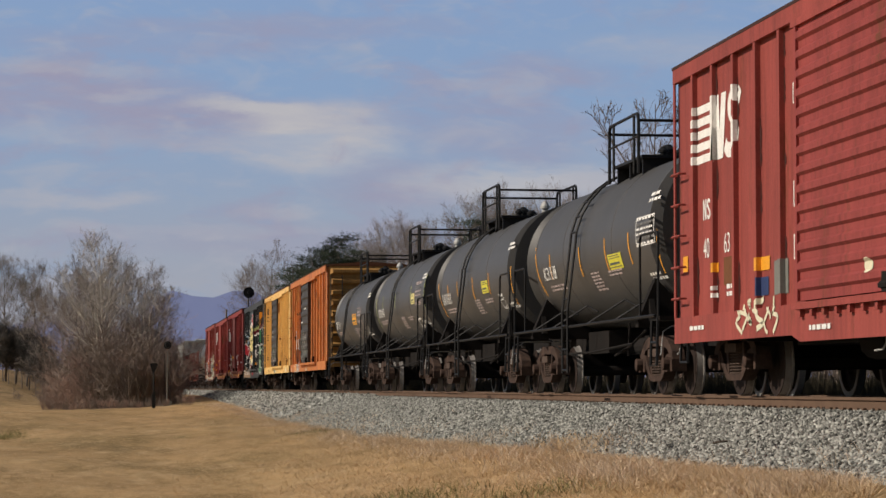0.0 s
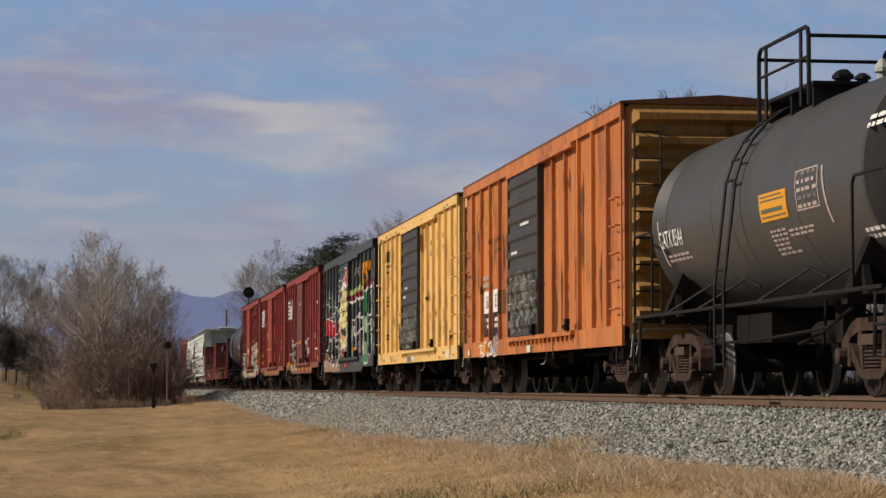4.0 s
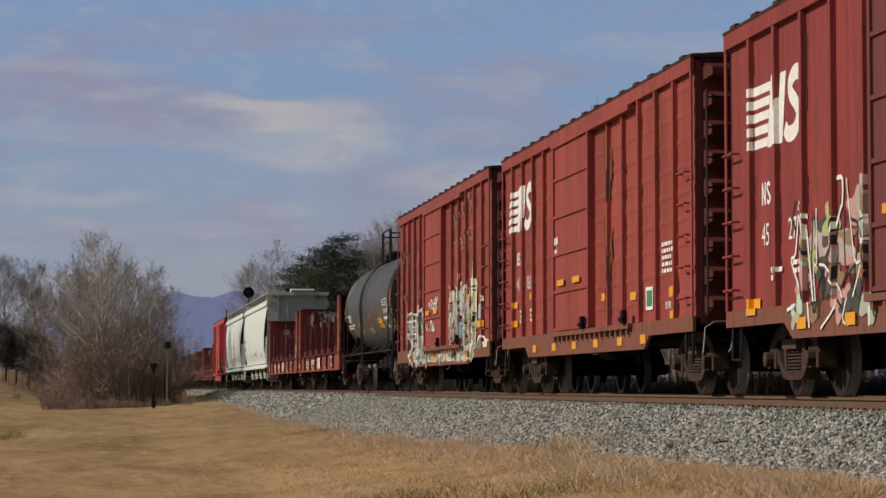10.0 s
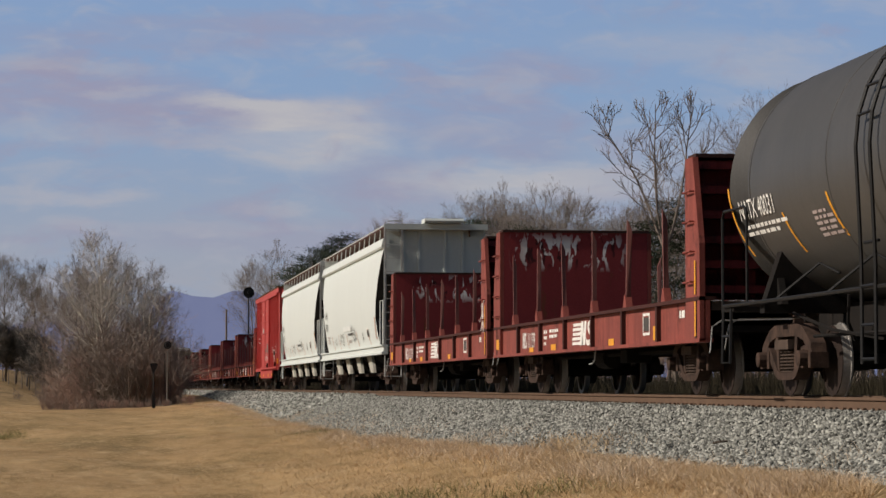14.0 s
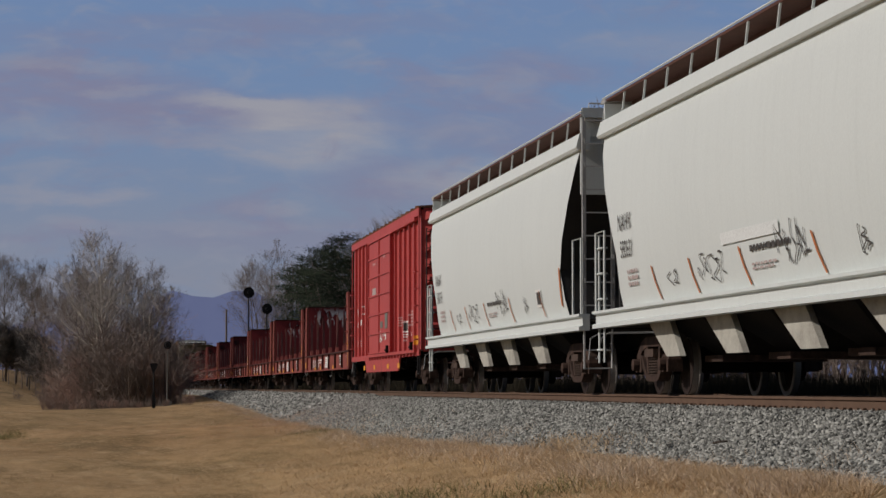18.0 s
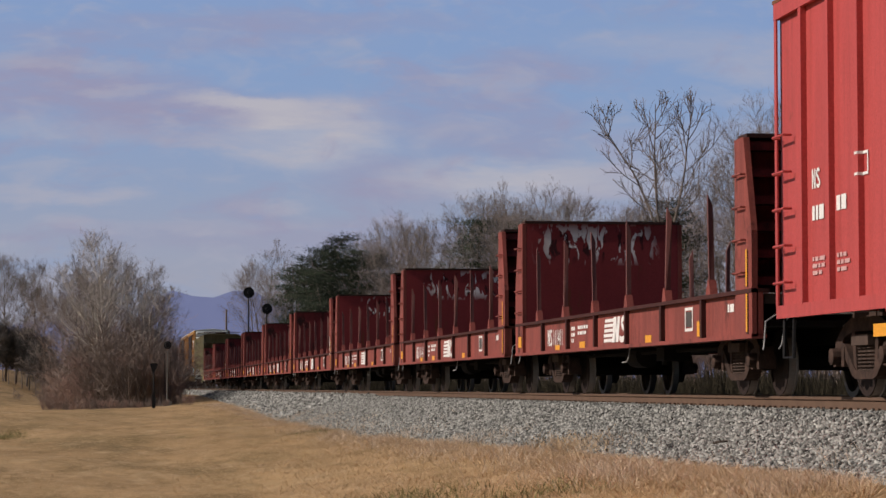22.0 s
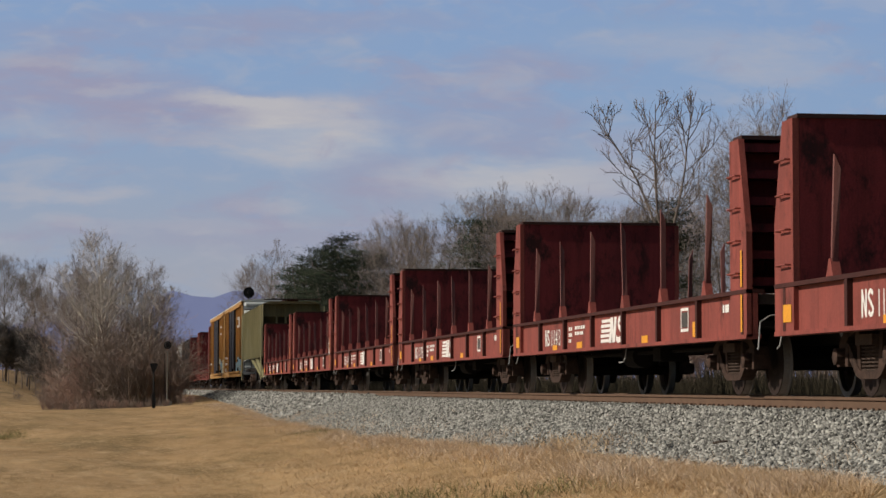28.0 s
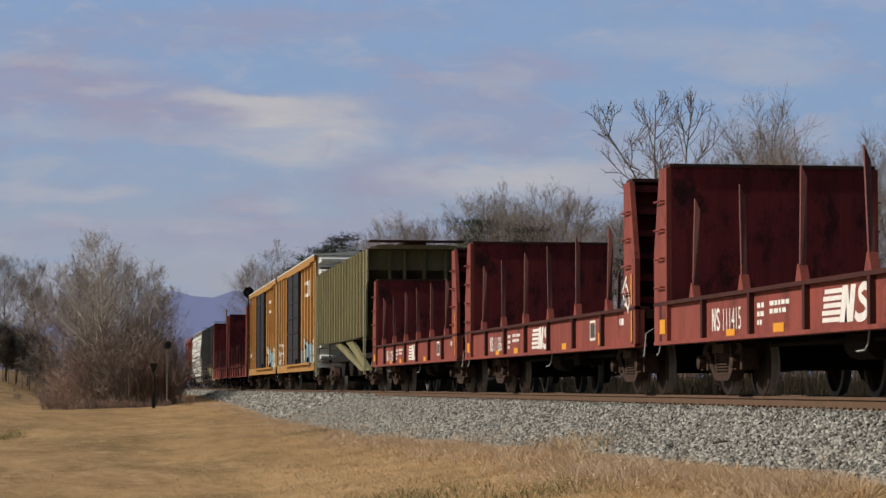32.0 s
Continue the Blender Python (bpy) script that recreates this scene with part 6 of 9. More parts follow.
strokes(box_d, M_WHITE, 0.05, [[(7.72, 2.47), (6.7, 2.49), (6.06, 2.48), (5.21, 2.32), (5.18, 1.87)], [(4.74, 1.7), (4.7, 2.22), (3.82, 2.45), (3.37, 2.28), (3.43, 1.86)], [(3.04, 1.94), (3.02, 2.44), (2.42, 2.29), (1.79, 2.21), (1.82, 1.82)], [(2.42, 2.26), (2.87, 1.88), (3.33, 1.66), (3.21, 1.31)], [(2.05, 2.2), (2.19, 1.77), (2.01, 1.49)], [(6.38, 2.26), (6.23, 1.97), (5.76, 1.91), (5.53, 1.71), (5.77, 1.56)], [(6.07, 1.93), (6.12, 1.31), (5.78, 1.15)], [(4.41, 2.23), (4.56, 1.99), (4.86, 1.75), (4.89, 1.49), (4.73, 1.26), (4.31, 0.82), (3.89, 0.98)], [(2.88, 1.43), (2.9, 0.83)], [(1.89, 1.55), (1.85, 0.92)], [(5.54, 1.25), (5.36, 0.91), (5.1, 1.09), (5.54, 1.25)], [(4.42, 1.8), (3.87, 1.58), (3.53, 1.6), (3.74, 1.36), (4.16, 1.24)], [(6.41, 1.32), (6.29, 0.97)], [(2.56, 1.52), (3.08, 1.23)]])
strokes(box_d, M_WHITE, 0.03, [[(3.02, 3.29), (2.87, 3.45), (2.74, 3.31), (2.51, 3.55), (2.39, 3.32), (2.16, 3.4), (2.08, 3.26), (1.95, 3.51), (1.78, 3.26)], [(6.51, 3.56), (6.45, 3.28), (6.32, 3.5), (6.1, 3.21), (6.07, 3.42)], [(2.87, 3.21), (2.97, 3.01), (2.71, 3.01), (2.75, 3.12)], [(2.15, 3.2), (2.15, 2.89)], [(1.9, 3.19), (1.85, 2.89)], [(1.54, 3.56), (1.19, 3.57), (1.18, 3.25), (1.55, 3.26)], [(1.51, 3.66), (1.51, 3.57)], [(1.3, 3.64), (1.31, 3.56)], [(1.1, 3.62), (1.1, 3.54)]])
strokes(box_d, M_SPRAYBLUE, 0.04, [[(4.76, 2.87), (4.33, 2.85), (4.34, 2.47), (4.77, 2.46), (4.76, 2.87)], [(4.66, 2.51), (4.51, 2.79), (4.41, 2.49)], [(6.61, 2.9), (6.08, 2.89)], [(6.56, 2.82), (6.57, 2.58)], [(5.67, 2.78), (5.68, 2.44)], [(5.16, 2.83), (5.17, 2.44)], [(2.72, 2.74), (2.16, 2.72)], [(2.66, 2.71), (2.69, 2.42)], [(2.16, 2.7), (2.19, 2.38)], [(3.63, 3.11), (3.64, 2.5)]], False)
dots(box_d, M_SPRAYBLUE, [(4.8, 3.04), (4.6, 3.03), (4.3, 3.02), (4.1, 2.97), (4.1, 2.8), (4.1, 2.62), (3.8, 2.9), (3.8, 2.73), (3.8, 2.55), (3.6, 3.05), (3.6, 2.88), (3.6, 2.71), (3.6, 2.54), (3.1, 3.16), (3.1, 2.99), (3.1, 2.83), (3.2, 2.66), (3.2, 2.49), (2.9, 2.84), (2.9, 2.68), (2.9, 2.51), (2.6, 2.85), (2.1, 2.92), (2.1, 2.76), (2.1, 2.59), (2.1, 2.43), (5.0, 2.39), (5.6, 2.87), (6.4, 2.96)], 0.08)
strokes(box_d, M_ORANGELET, 0.06, [[(6.13, 2.66), (6.5, 2.73), (6.48, 2.42), (6.06, 2.43)], [(5.66, 2.68), (5.59, 2.39)], [(5.28, 2.67), (5.26, 2.39)]], False)
blob(box_d, 0.24, 2.33, 1.24, 1.12, M_WHITE, 4, 0.045)
blob(box_d, 0.24, 2.33, 1.17, 1.06, M_SPRAYBLACK, 14, 0.05)
blob(box_d, 0.24, 2.33, 1.10, 1.0, M_SPRAYYEL, 4, 0.04)
shape(box_d, M_WHITE, [(-0.81, 3.94), (-1.04, 3.86), (-1.09, 3.59), (-0.91, 3.3), (-0.51, 3.27), (-0.11, 3.43), (-0.14, 3.69), (-0.41, 3.94)])
shape(box_d, M_SPRAYRED, [(-0.78, 3.9), (-0.98, 3.82), (-0.99, 3.57), (-0.83, 3.34), (-0.51, 3.32), (-0.21, 3.45), (-0.24, 3.68), (-0.48, 3.88)], "red cap of the sprayed face")
shape(box_d, M_SPRAYBLACK, [(0.59, 3.1), (0.41, 3.1), (0.33, 2.8), (0.44, 2.72), (0.63, 2.8)])
shape(box_d, M_SPRAYBLACK, [(-0.05, 3.16), (-0.25, 3.09), (-0.3, 2.89), (-0.19, 2.81), (-0.04, 2.92)])
shape(box_d, M_SPRAYBLACK, [(0.61, 2.67), (0.42, 2.69), (0.36, 2.43), (0.54, 2.31), (0.67, 2.42)])
shape(box_d, M_SPRAYBLACK, [(-0.0, 2.71), (-0.21, 2.72), (-0.23, 2.53), (-0.08, 2.42)])
shape(box_d, M_SPRAYBLACK, [(1.07, 2.21), (0.79, 2.09), (0.25, 1.98), (-0.27, 2.01), (-0.67, 2.17), (-0.64, 1.85), (-0.26, 1.63), (0.26, 1.56), (0.8, 1.72), (1.01, 1.96)])
shape(box_d, M_ORANGELET, [(0.69, 1.78), (0.31, 1.8), (-0.16, 1.71), (-0.05, 1.59), (0.37, 1.6)])
strokes(box_d, M_WHITE, 0.05, [[(0.75, 3.36), (0.61, 3.6), (0.53, 3.45), (0.31, 3.49), (0.15, 3.4), (-0.01, 3.62), (-0.06, 3.45)], [(1.31, 1.56), (1.14, 1.38), (1.26, 1.13)], [(0.92, 1.47), (1.03, 1.31), (0.82, 1.11)], [(-0.45, 1.49), (-0.6, 1.3), (-0.4, 1.25)], [(-0.04, 1.39), (-0.19, 1.26)], [(-0.87, 2.07), (-1.1, 1.85), (-0.85, 1.65), (-0.94, 1.47)]])
strokes(box_d, M_SPRAYBLACK, 0.03, [[(0.88, 2.63), (0.13, 2.55), (-0.78, 2.55)], [(0.13, 2.4), (0.24, 2.35)], [(-0.28, 2.52), (-0.28, 2.37), (-0.07, 2.14)], [(0.22, 3.01), (0.12, 2.78)]])
shape(box_d, M_SPRAYRED, [(0.48, 1.42), (0.22, 1.34), (0.28, 1.09), (0.82, 1.09)])
shape(box_d, M_SPRAYRED, [(0.28, 0.87), (-0.43, 0.88), (-0.43, 0.76), (0.29, 0.76)])
strokes(box_d, M_SPRAYLIME, 0.16, [[(-0.87, 3.11), (-1.76, 3.05), (-2.4, 3.09), (-3.22, 3.26), (-3.38, 3.09), (-3.94, 3.25), (-4.17, 3.06), (-4.72, 3.15), (-5.23, 3.13), (-6.08, 3.34), (-6.54, 3.49), (-6.67, 3.25)]], False)
strokes(box_d, M_SPRAYCRIMSON, 0.17, [[(-0.86, 2.96), (-1.75, 2.88), (-2.51, 2.91), (-3.13, 3.07), (-3.54, 2.93), (-4.06, 3.0), (-4.69, 2.94), (-5.35, 3.07), (-5.84, 3.15), (-6.45, 3.33), (-6.78, 3.14), (-7.2, 3.23), (-7.61, 3.33), (-7.88, 3.1)]], False)
strokes(box_d, M_WHITE, 0.07, [[(-0.86, 2.83), (-1.75, 2.75), (-2.51, 2.78), (-3.13, 2.94), (-3.54, 2.8), (-4.06, 2.87), (-4.69, 2.81), (-5.35, 2.94), (-5.84, 3.02), (-6.45, 3.2), (-6.78, 3.01), (-7.2, 3.1), (-7.61, 3.2), (-7.88, 2.97)]], False)
strokes(box_d, M_WHITE, 0.04, [[(-6.53, 3.13), (-6.87, 3.08), (-7.08, 2.93), (-7.61, 3.39), (-7.88, 3.21)], [(-6.86, 2.86), (-7.08, 2.9), (-7.41, 3.11), (-7.62, 3.15), (-7.77, 2.89), (-7.69, 2.59)]])
strokes(box_d, M_ORANGELET, 0.17, [[(-5.1, 3.75), (-4.87, 3.81), (-4.71, 3.65), (-4.71, 3.38), (-4.85, 3.23), (-5.11, 3.28)], [(-5.92, 3.74), (-5.71, 3.8), (-5.56, 3.68), (-5.79, 3.52), (-5.87, 3.38), (-5.72, 3.23), (-5.55, 3.3)], [(-6.39, 3.8), (-6.61, 3.55), (-6.84, 3.8)], [(-6.61, 3.55), (-6.63, 3.29)]])
shape(box_d, M_SPRAYGREEN, [(-5.44, 0.95), (-5.71, 0.85), (-6.75, 0.87), (-6.65, 1.2), (-6.32, 1.56), (-6.5, 1.87), (-6.81, 2.03), (-6.45, 2.34), (-5.88, 2.55), (-5.75, 2.27), (-5.86, 1.81), (-5.93, 1.49), (-5.78, 1.17)], "green sprayed figure with white outline")
shape(box_d, M_SPRAYGREEN, [(-5.18, 2.43), (-5.22, 2.82), (-5.53, 2.96), (-5.89, 3.0), (-6.42, 3.25), (-6.55, 3.08), (-6.3, 2.88), (-6.34, 2.46), (-6.05, 2.31)])
shape(box_d, M_SPRAYMINT, [(-5.83, 2.98), (-6.21, 3.02), (-6.27, 2.6), (-6.05, 2.42), (-5.84, 2.38)])
shape(box_d, M_SPRAYMINT, [(-5.21, 2.28), (-5.57, 2.2), (-5.84, 2.26), (-5.86, 1.75), (-5.76, 1.24), (-5.56, 0.92), (-5.44, 1.05), (-5.49, 1.51), (-5.32, 1.84)])
shape(box_d, M_SPRAYBLACK, [(-5.92, 2.87), (-6.09, 2.88), (-6.11, 2.71), (-5.97, 2.67)])
strokes(box_d, M_WHITE, 0.05, [[(-5.21, 2.38), (-5.09, 2.7), (-5.22, 2.89), (-5.59, 2.98)], [(-6.4, 2.4), (-6.32, 2.72), (-6.47, 2.96), (-6.87, 3.04)], [(-5.09, 2.45), (-5.27, 2.27), (-5.69, 2.21), (-5.99, 2.38)], [(-6.4, 2.33), (-6.73, 2.26), (-6.89, 2.06), (-6.5, 1.84), (-6.37, 1.56), (-6.65, 1.2), (-6.78, 0.88), (-5.71, 0.83), (-5.44, 0.95)], [(-6.07, 1.03), (-6.18, 0.93), (-5.95, 0.78), (-6.07, 1.03)], [(-1.74, 2.22), (-2.57, 2.19), (-2.35, 2.13), (-2.91, 1.14)], [(-1.73, 1.89), (-2.19, 1.81), (-2.63, 1.65), (-2.62, 1.11)], [(-3.07, 2.1), (-3.5, 2.32), (-4.05, 2.38), (-4.18, 2.15), (-4.04, 1.89), (-3.49, 1.81), (-3.27, 1.63)], [(-3.9, 1.82), (-3.86, 1.31), (-4.12, 1.08)], [(-4.3, 1.8), (-4.69, 1.91), (-5.13, 1.92), (-5.19, 1.72)], [(-4.31, 2.24), (-4.7, 2.25), (-4.57, 2.16)], [(-6.88, 1.78), (-7.26, 1.79), (-7.42, 1.72), (-7.23, 1.48), (-7.35, 1.11)], [(-7.06, 2.3), (-6.84, 2.19), (-7.06, 2.06), (-7.27, 2.16), (-7.06, 2.3)], [(-7.64, 2.01), (-7.79, 1.7), (-7.72, 1.4), (-7.56, 1.16)], [(-5.19, 1.85), (-5.31, 1.65), (-5.49, 1.41), (-5.24, 1.12)], [(-2.83, 0.91), (-2.87, 0.78)], [(-4.05, 0.89), (-4.07, 0.79)]])
strokes(box_d, M_WHITE, 0.028, [[(-1.95, 1.57), (-1.87, 1.39)], [(-3.5, 2.23), (-3.78, 2.28)], [(-3.09, 2.74), (-3.52, 2.89), (-3.71, 2.55)], [(-3.93, 2.81), (-4.05, 2.59), (-4.59, 2.81)], [(-3.38, 2.92), (-3.09, 2.7)]])
strokes(box_d, M_GREYLET, 0.035, [[(-2.23, 3.72), (-1.93, 3.72), (-2.15, 3.55), (-1.95, 3.5)], [(-2.3, 3.53), (-2.46, 3.77), (-2.6, 3.52)], [(-2.68, 3.53), (-2.8, 3.8), (-2.9, 3.65), (-2.97, 3.85), (-2.89, 3.52)], [(-3.26, 3.78), (-3.32, 3.49)], [(-3.26, 3.78), (-3.54, 3.72), (-3.33, 3.63)], [(-3.68, 3.86), (-3.47, 3.69), (-3.67, 3.53), (-3.81, 3.72), (-3.68, 3.86)], [(-3.95, 3.81), (-4.08, 3.65)], [(-4.25, 3.96), (-4.08, 3.65), (-4.18, 3.33), (-3.94, 3.46)], [(-7.27, 3.68), (-7.29, 3.34), (-7.42, 3.54), (-7.23, 3.53)], [(-7.51, 3.62), (-7.58, 3.55)]])
shape(box_d, M_YELLABEL, [(-2.18, 1.37), (-2.53, 1.37), (-2.53, 1.25), (-2.2, 1.25)])
shape(box_d, M_YELLABEL, [(-4.68, 1.34), (-5.18, 1.33), (-5.18, 1.23), (-4.7, 1.23)])
shape(box_d, M_DARKLET, [(-5.58, 1.75), (-5.89, 1.76), (-5.91, 1.49), (-5.57, 1.48)])

scrawl(box_d, 7.6, 2.2, 0.75, 1.9, 16, 0.045, M_WHITE, 45, "white graffiti outlines")
scrawl(box_d, 7.6, 2.2, 2.4, 3.4, 14, 0.022, M_WHITE, 43, "thin white spray lines")
scrawl(box_d, 7.6, 2.2, 0.9, 1.9, 10, 0.06, M_SPRAYBLACK, 46)
scrawl(box_d, -1.4, -5.2, 0.8, 2.4, 16, 0.028, M_WHITE, 49, "thin white spray lines")
scrawl(box_d, -6.8, -7.6, 0.9, 3.0, 6, 0.03, M_WHITE, 47)

# three oxide red boxcars
emblem(box_e, 6.88, 2.94, 2.36, 0.82)
initials(box_e, 6.25, 2.27, 0.27)
words(box_e, "45", 6.27, 1.79, 0.27, M_WHITE, 0.9)
words(box_e, "27", 5.14, 1.8, 0.26, M_WHITE, 0.95)
outline_box(box_e, -5.78, -6.21, 1.26, 1.57, M_WHITE, 0.05)
rects(box_e, "placard_plate", M_DARKLET, [(-5.85, -6.14, 1.32, 1.52)])
patches(box_e, 4.75, 1.95, 0.8, 2.15, 34, [M_SPRAYSAGE, M_SPRAYPINK, M_SPRAYLIME, M_SPRAYMINT, M_DARKLET, M_GREYLET, M_SPRAYTAN], 140, 0.24)
scrawl(box_e, 4.8, 1.9, 0.72, 2.3, 12, 0.035, M_SPRAYBLACK, 55)
scrawl(box_e, 4.8, 1.75, 0.72, 2.35, 8, 0.04, M_WHITE, 51, "white graffiti outlines")
scrawl(box_e, -1.72, -3.44, 1.08, 2.25, 11, 0.04, M_WHITE, 53, "white graffiti outlines")
scrawl(box_e, -1.72, -2.8, 1.15, 1.9, 6, 0.06, M_SPRAYBLACK, 54)
tags(box_e, (4.56, 2.78, 0.9, -0.87, -2.74, -4.64))
rects(box_e, "reflector", M_YELLABEL, [(6.73, 6.3, 0.97, 1.17)])
rects(box_e, "reflector", M_YELLABEL, [(-6.91, -7.22, 1.08, 1.28)])
rects(box_e, "stencil_plate", M_WHITE, [(-6.77, -7.0, 3.18, 3.30)])
block(box_e, -5.9, 1.2, 1, w=0.5)
block(box_e, -5.8, 2.05, 2, w=0.5)
block(box_e, -6.6, 1.5, 1, w=0.7, hh=0.07)
block(box_e, 5.8, 1.45, 2, w=0.4)
block(box_e, 4.9, 1.5, 2, w=0.35)
block(box_e, 0.2, 3.35, 1, w=0.12, hh=0.1)
emblem(box_f, 7.2, 3.04, 2.6, 0.83)
initials(box_f, 6.25, 2.4, 0.25)
words(box_f, "41", 6.25, 1.93, 0.25, M_WHITE, 0.9)
words(box_f, "061", 5.16, 1.92, 0.26, M_WHITE, 0.8)
outline_box(box_f, -4.75, -5.2, 1.22, 1.55, M_WHITE, 0.05)
rects(box_f, "placard_plate", M_SPRAYGREEN, [(-4.83, -5.12, 1.28, 1.5)])
rects(box_f, "reflector", M_YELLABEL, [(-6.2, -6.65, 1.36, 1.5)])
rects(box_f, "reflector", M_YELLABEL, [(-6.25, -6.65, 1.06, 1.17)])
for y, z in ((-3.7, 1.4), (-1.6, 1.46), (4.9, 1.72), (6.6, 1.6), (6.6, 1.25)):
    rects(box_f, "reflector", M_YELLABEL, [(y, y - 0.4, z, z + 0.12)])
tags(box_f, (4.3, 2.4, 0.6, -1.2, -3.0, -4.6), z=0.74)
block(box_f, -5.8, 2.08, 5, w=0.75)
words(box_f, "BS180", -6.0, 1.2, 0.11, M_WHITE, 0.9)
block(box_f, 5.9, 1.5, 3, w=0.35)
block(box_f, 4.8, 1.5, 3, w=0.35)
block(box_f, 2.0, 2.55, 2, w=0.25, hh=0.12)
for k in range(9):
    blob(box_f, -1.9 - 0.16 * (k % 4), 1.4 + 0.3 * k, 0.08, 0.25, M_RUSTPATCH, 400 + k, 0.3, "dark_streak")
shape(box_g, M_PALE, [(5.23, 0.75), (5.18, 1.01), (4.34, 1.07), (2.4, 1.0), (0.33, 0.95), (-2.5, 1.0), (-3.54, 0.99), (-4.97, 1.02), (-5.44, 0.98), (-5.71, 0.81), (-5.43, 0.69), (-1.36, 0.71), (1.17, 0.71)], "cream sprayed base along the sill")
shape(box_g, M_SPRAYBLUE, [(3.39, 0.79), (2.59, 0.78), (2.89, 1.04)])
shape(box_g, M_SPRAYSAGE, [(2.08, 0.77), (1.34, 0.76), (1.61, 1.01)])
shape(box_g, M_SPRAYPINK, [(0.21, 0.73), (-0.46, 0.73), (-0.21, 0.96)])
shape(box_g, M_SPRAYBLUE, [(-0.35, 0.72), (-0.99, 0.72), (-0.75, 0.95)])
shape(box_g, M_SPRAYPINK, [(-1.04, 0.71), (-1.65, 0.71), (-1.42, 0.93)])
shape(box_g, M_PALE, [(-1.76, 0.7), (-2.35, 0.69), (-2.14, 0.92)])
shape(box_g, M_SPRAYBLUE, [(-2.86, 0.68), (-3.41, 0.68), (-3.21, 0.89)])
shape(box_g, M_SPRAYSAGE, [(-3.25, 0.67), (-3.79, 0.67), (-3.59, 0.88)])
shape(box_g, M_PALE, [(-4.94, 2.45), (-5.75, 2.39), (-5.86, 2.28), (-5.74, 1.97), (-5.76, 1.59), (-5.61, 1.07), (-5.43, 0.76), (-4.92, 0.74)], "cream column of graffiti")
shape(box_g, M_PALE, [(-5.1, 2.79), (-5.49, 2.78), (-5.54, 2.4), (-5.09, 2.44)])
strokes(box_g, M_SPRAYBLACK, 0.03, [[(-4.93, 2.25), (-5.75, 2.24)], [(-4.93, 2.03), (-5.34, 2.02), (-5.33, 1.87), (-4.92, 1.87)], [(-5.75, 2.16), (-5.36, 2.16), (-5.34, 2.02)], [(-4.92, 1.69), (-5.73, 1.67)], [(-5.35, 1.84), (-5.37, 1.66)], [(-5.1, 2.76), (-5.14, 2.43), (-5.42, 2.34)], [(-5.66, 1.03), (-5.32, 0.92), (-5.43, 0.76)]], False)
shape(box_g, M_SPRAYPEACH, [(-3.83, 2.07), (-4.2, 2.16), (-4.73, 2.09), (-4.75, 1.65), (-4.41, 1.17), (-3.86, 1.2), (-3.75, 1.67)], "peach and cream graffiti letters")
shape(box_g, M_SPRAYSAGE, [(-3.88, 1.63), (-4.36, 1.62), (-4.41, 1.17), (-3.9, 1.18)])
shape(box_g, M_SPRAYBLUE, [(-2.78, 1.48), (-3.05, 1.69), (-3.37, 1.66), (-3.58, 1.41), (-3.55, 1.19), (-2.93, 1.18)])
shape(box_g, M_SPRAYPEACH, [(-3.16, 1.94), (-3.51, 1.99), (-3.56, 1.68), (-3.18, 1.7)])
shape(box_g, M_SPRAYBLUE, [(-3.83, 2.27), (-4.44, 2.31), (-4.5, 2.16), (-3.89, 2.15)])
shape(box_g, M_PALE, [(-1.75, 1.94), (-2.05, 2.33), (-2.45, 1.95), (-2.31, 1.75), (-2.36, 1.22), (-1.81, 1.2), (-1.96, 1.66)])
shape(box_g, M_SPRAYPINK, [(-1.97, 2.16), (-2.39, 2.03), (-2.18, 1.92), (-1.9, 1.97)])
shape(box_g, M_SPRAYBLACK, [(-1.56, 1.83), (-1.91, 1.88), (-1.93, 1.63), (-1.59, 1.3)])
shape(box_g, M_SPRAYBLUE, [(-6.06, 1.84), (-6.3, 1.87), (-6.42, 1.56), (-6.0, 1.53)])
shape(box_g, M_SPRAYPINK, [(-2.94, 2.62), (-3.4, 2.61), (-3.33, 2.38), (-3.06, 2.3)])
shape(box_g, M_GREYPLATE, [(-5.71, 0.92), (-5.98, 1.13), (-6.61, 1.18), (-6.75, 0.91)])
shape(box_g, M_PALE, [(-6.71, 1.15), (-7.49, 1.06), (-7.5, 0.94), (-7.0, 0.93)])
strokes(box_g, M_WHITE, 0.05, [[(-5.71, 0.91), (-5.93, 1.12), (-6.3, 1.18), (-6.86, 1.13), (-7.0, 0.96)], [(-1.54, 1.86), (-2.05, 2.33), (-2.45, 1.94), (-1.96, 1.66), (-2.36, 1.2)], [(-3.83, 2.07), (-4.02, 2.33), (-4.44, 2.13)], [(-3.2, 2.39), (-3.12, 1.91), (-3.45, 2.27)], [(-6.58, 2.03), (-6.73, 1.93), (-6.58, 1.91)]])
strokes(box_g, M_SPRAYBLACK, 0.026, [[(-3.88, 1.63), (-4.06, 1.45), (-4.42, 1.6)], [(-2.78, 1.48), (-3.3, 1.49), (-3.56, 1.39)], [(-2.1, 1.62), (-2.23, 1.4)], [(-4.07, 1.99), (-4.43, 1.83), (-4.06, 1.69)]])
shape(box_g, M_SPRAYSAGE, [(5.05, 0.79), (4.99, 1.84), (4.82, 1.96), (4.62, 1.26), (4.03, 1.19), (3.91, 2.17), (3.67, 2.16), (3.63, 1.39), (2.73, 1.36), (2.72, 1.98), (2.56, 2.14), (2.05, 2.11), (2.07, 1.1), (2.96, 0.96), (4.34, 1.03)], "sage and white graffiti letters")
shape(box_g, M_GREYPLATE, [(4.63, 1.91), (4.0, 1.92), (4.01, 1.34), (4.58, 1.32)])
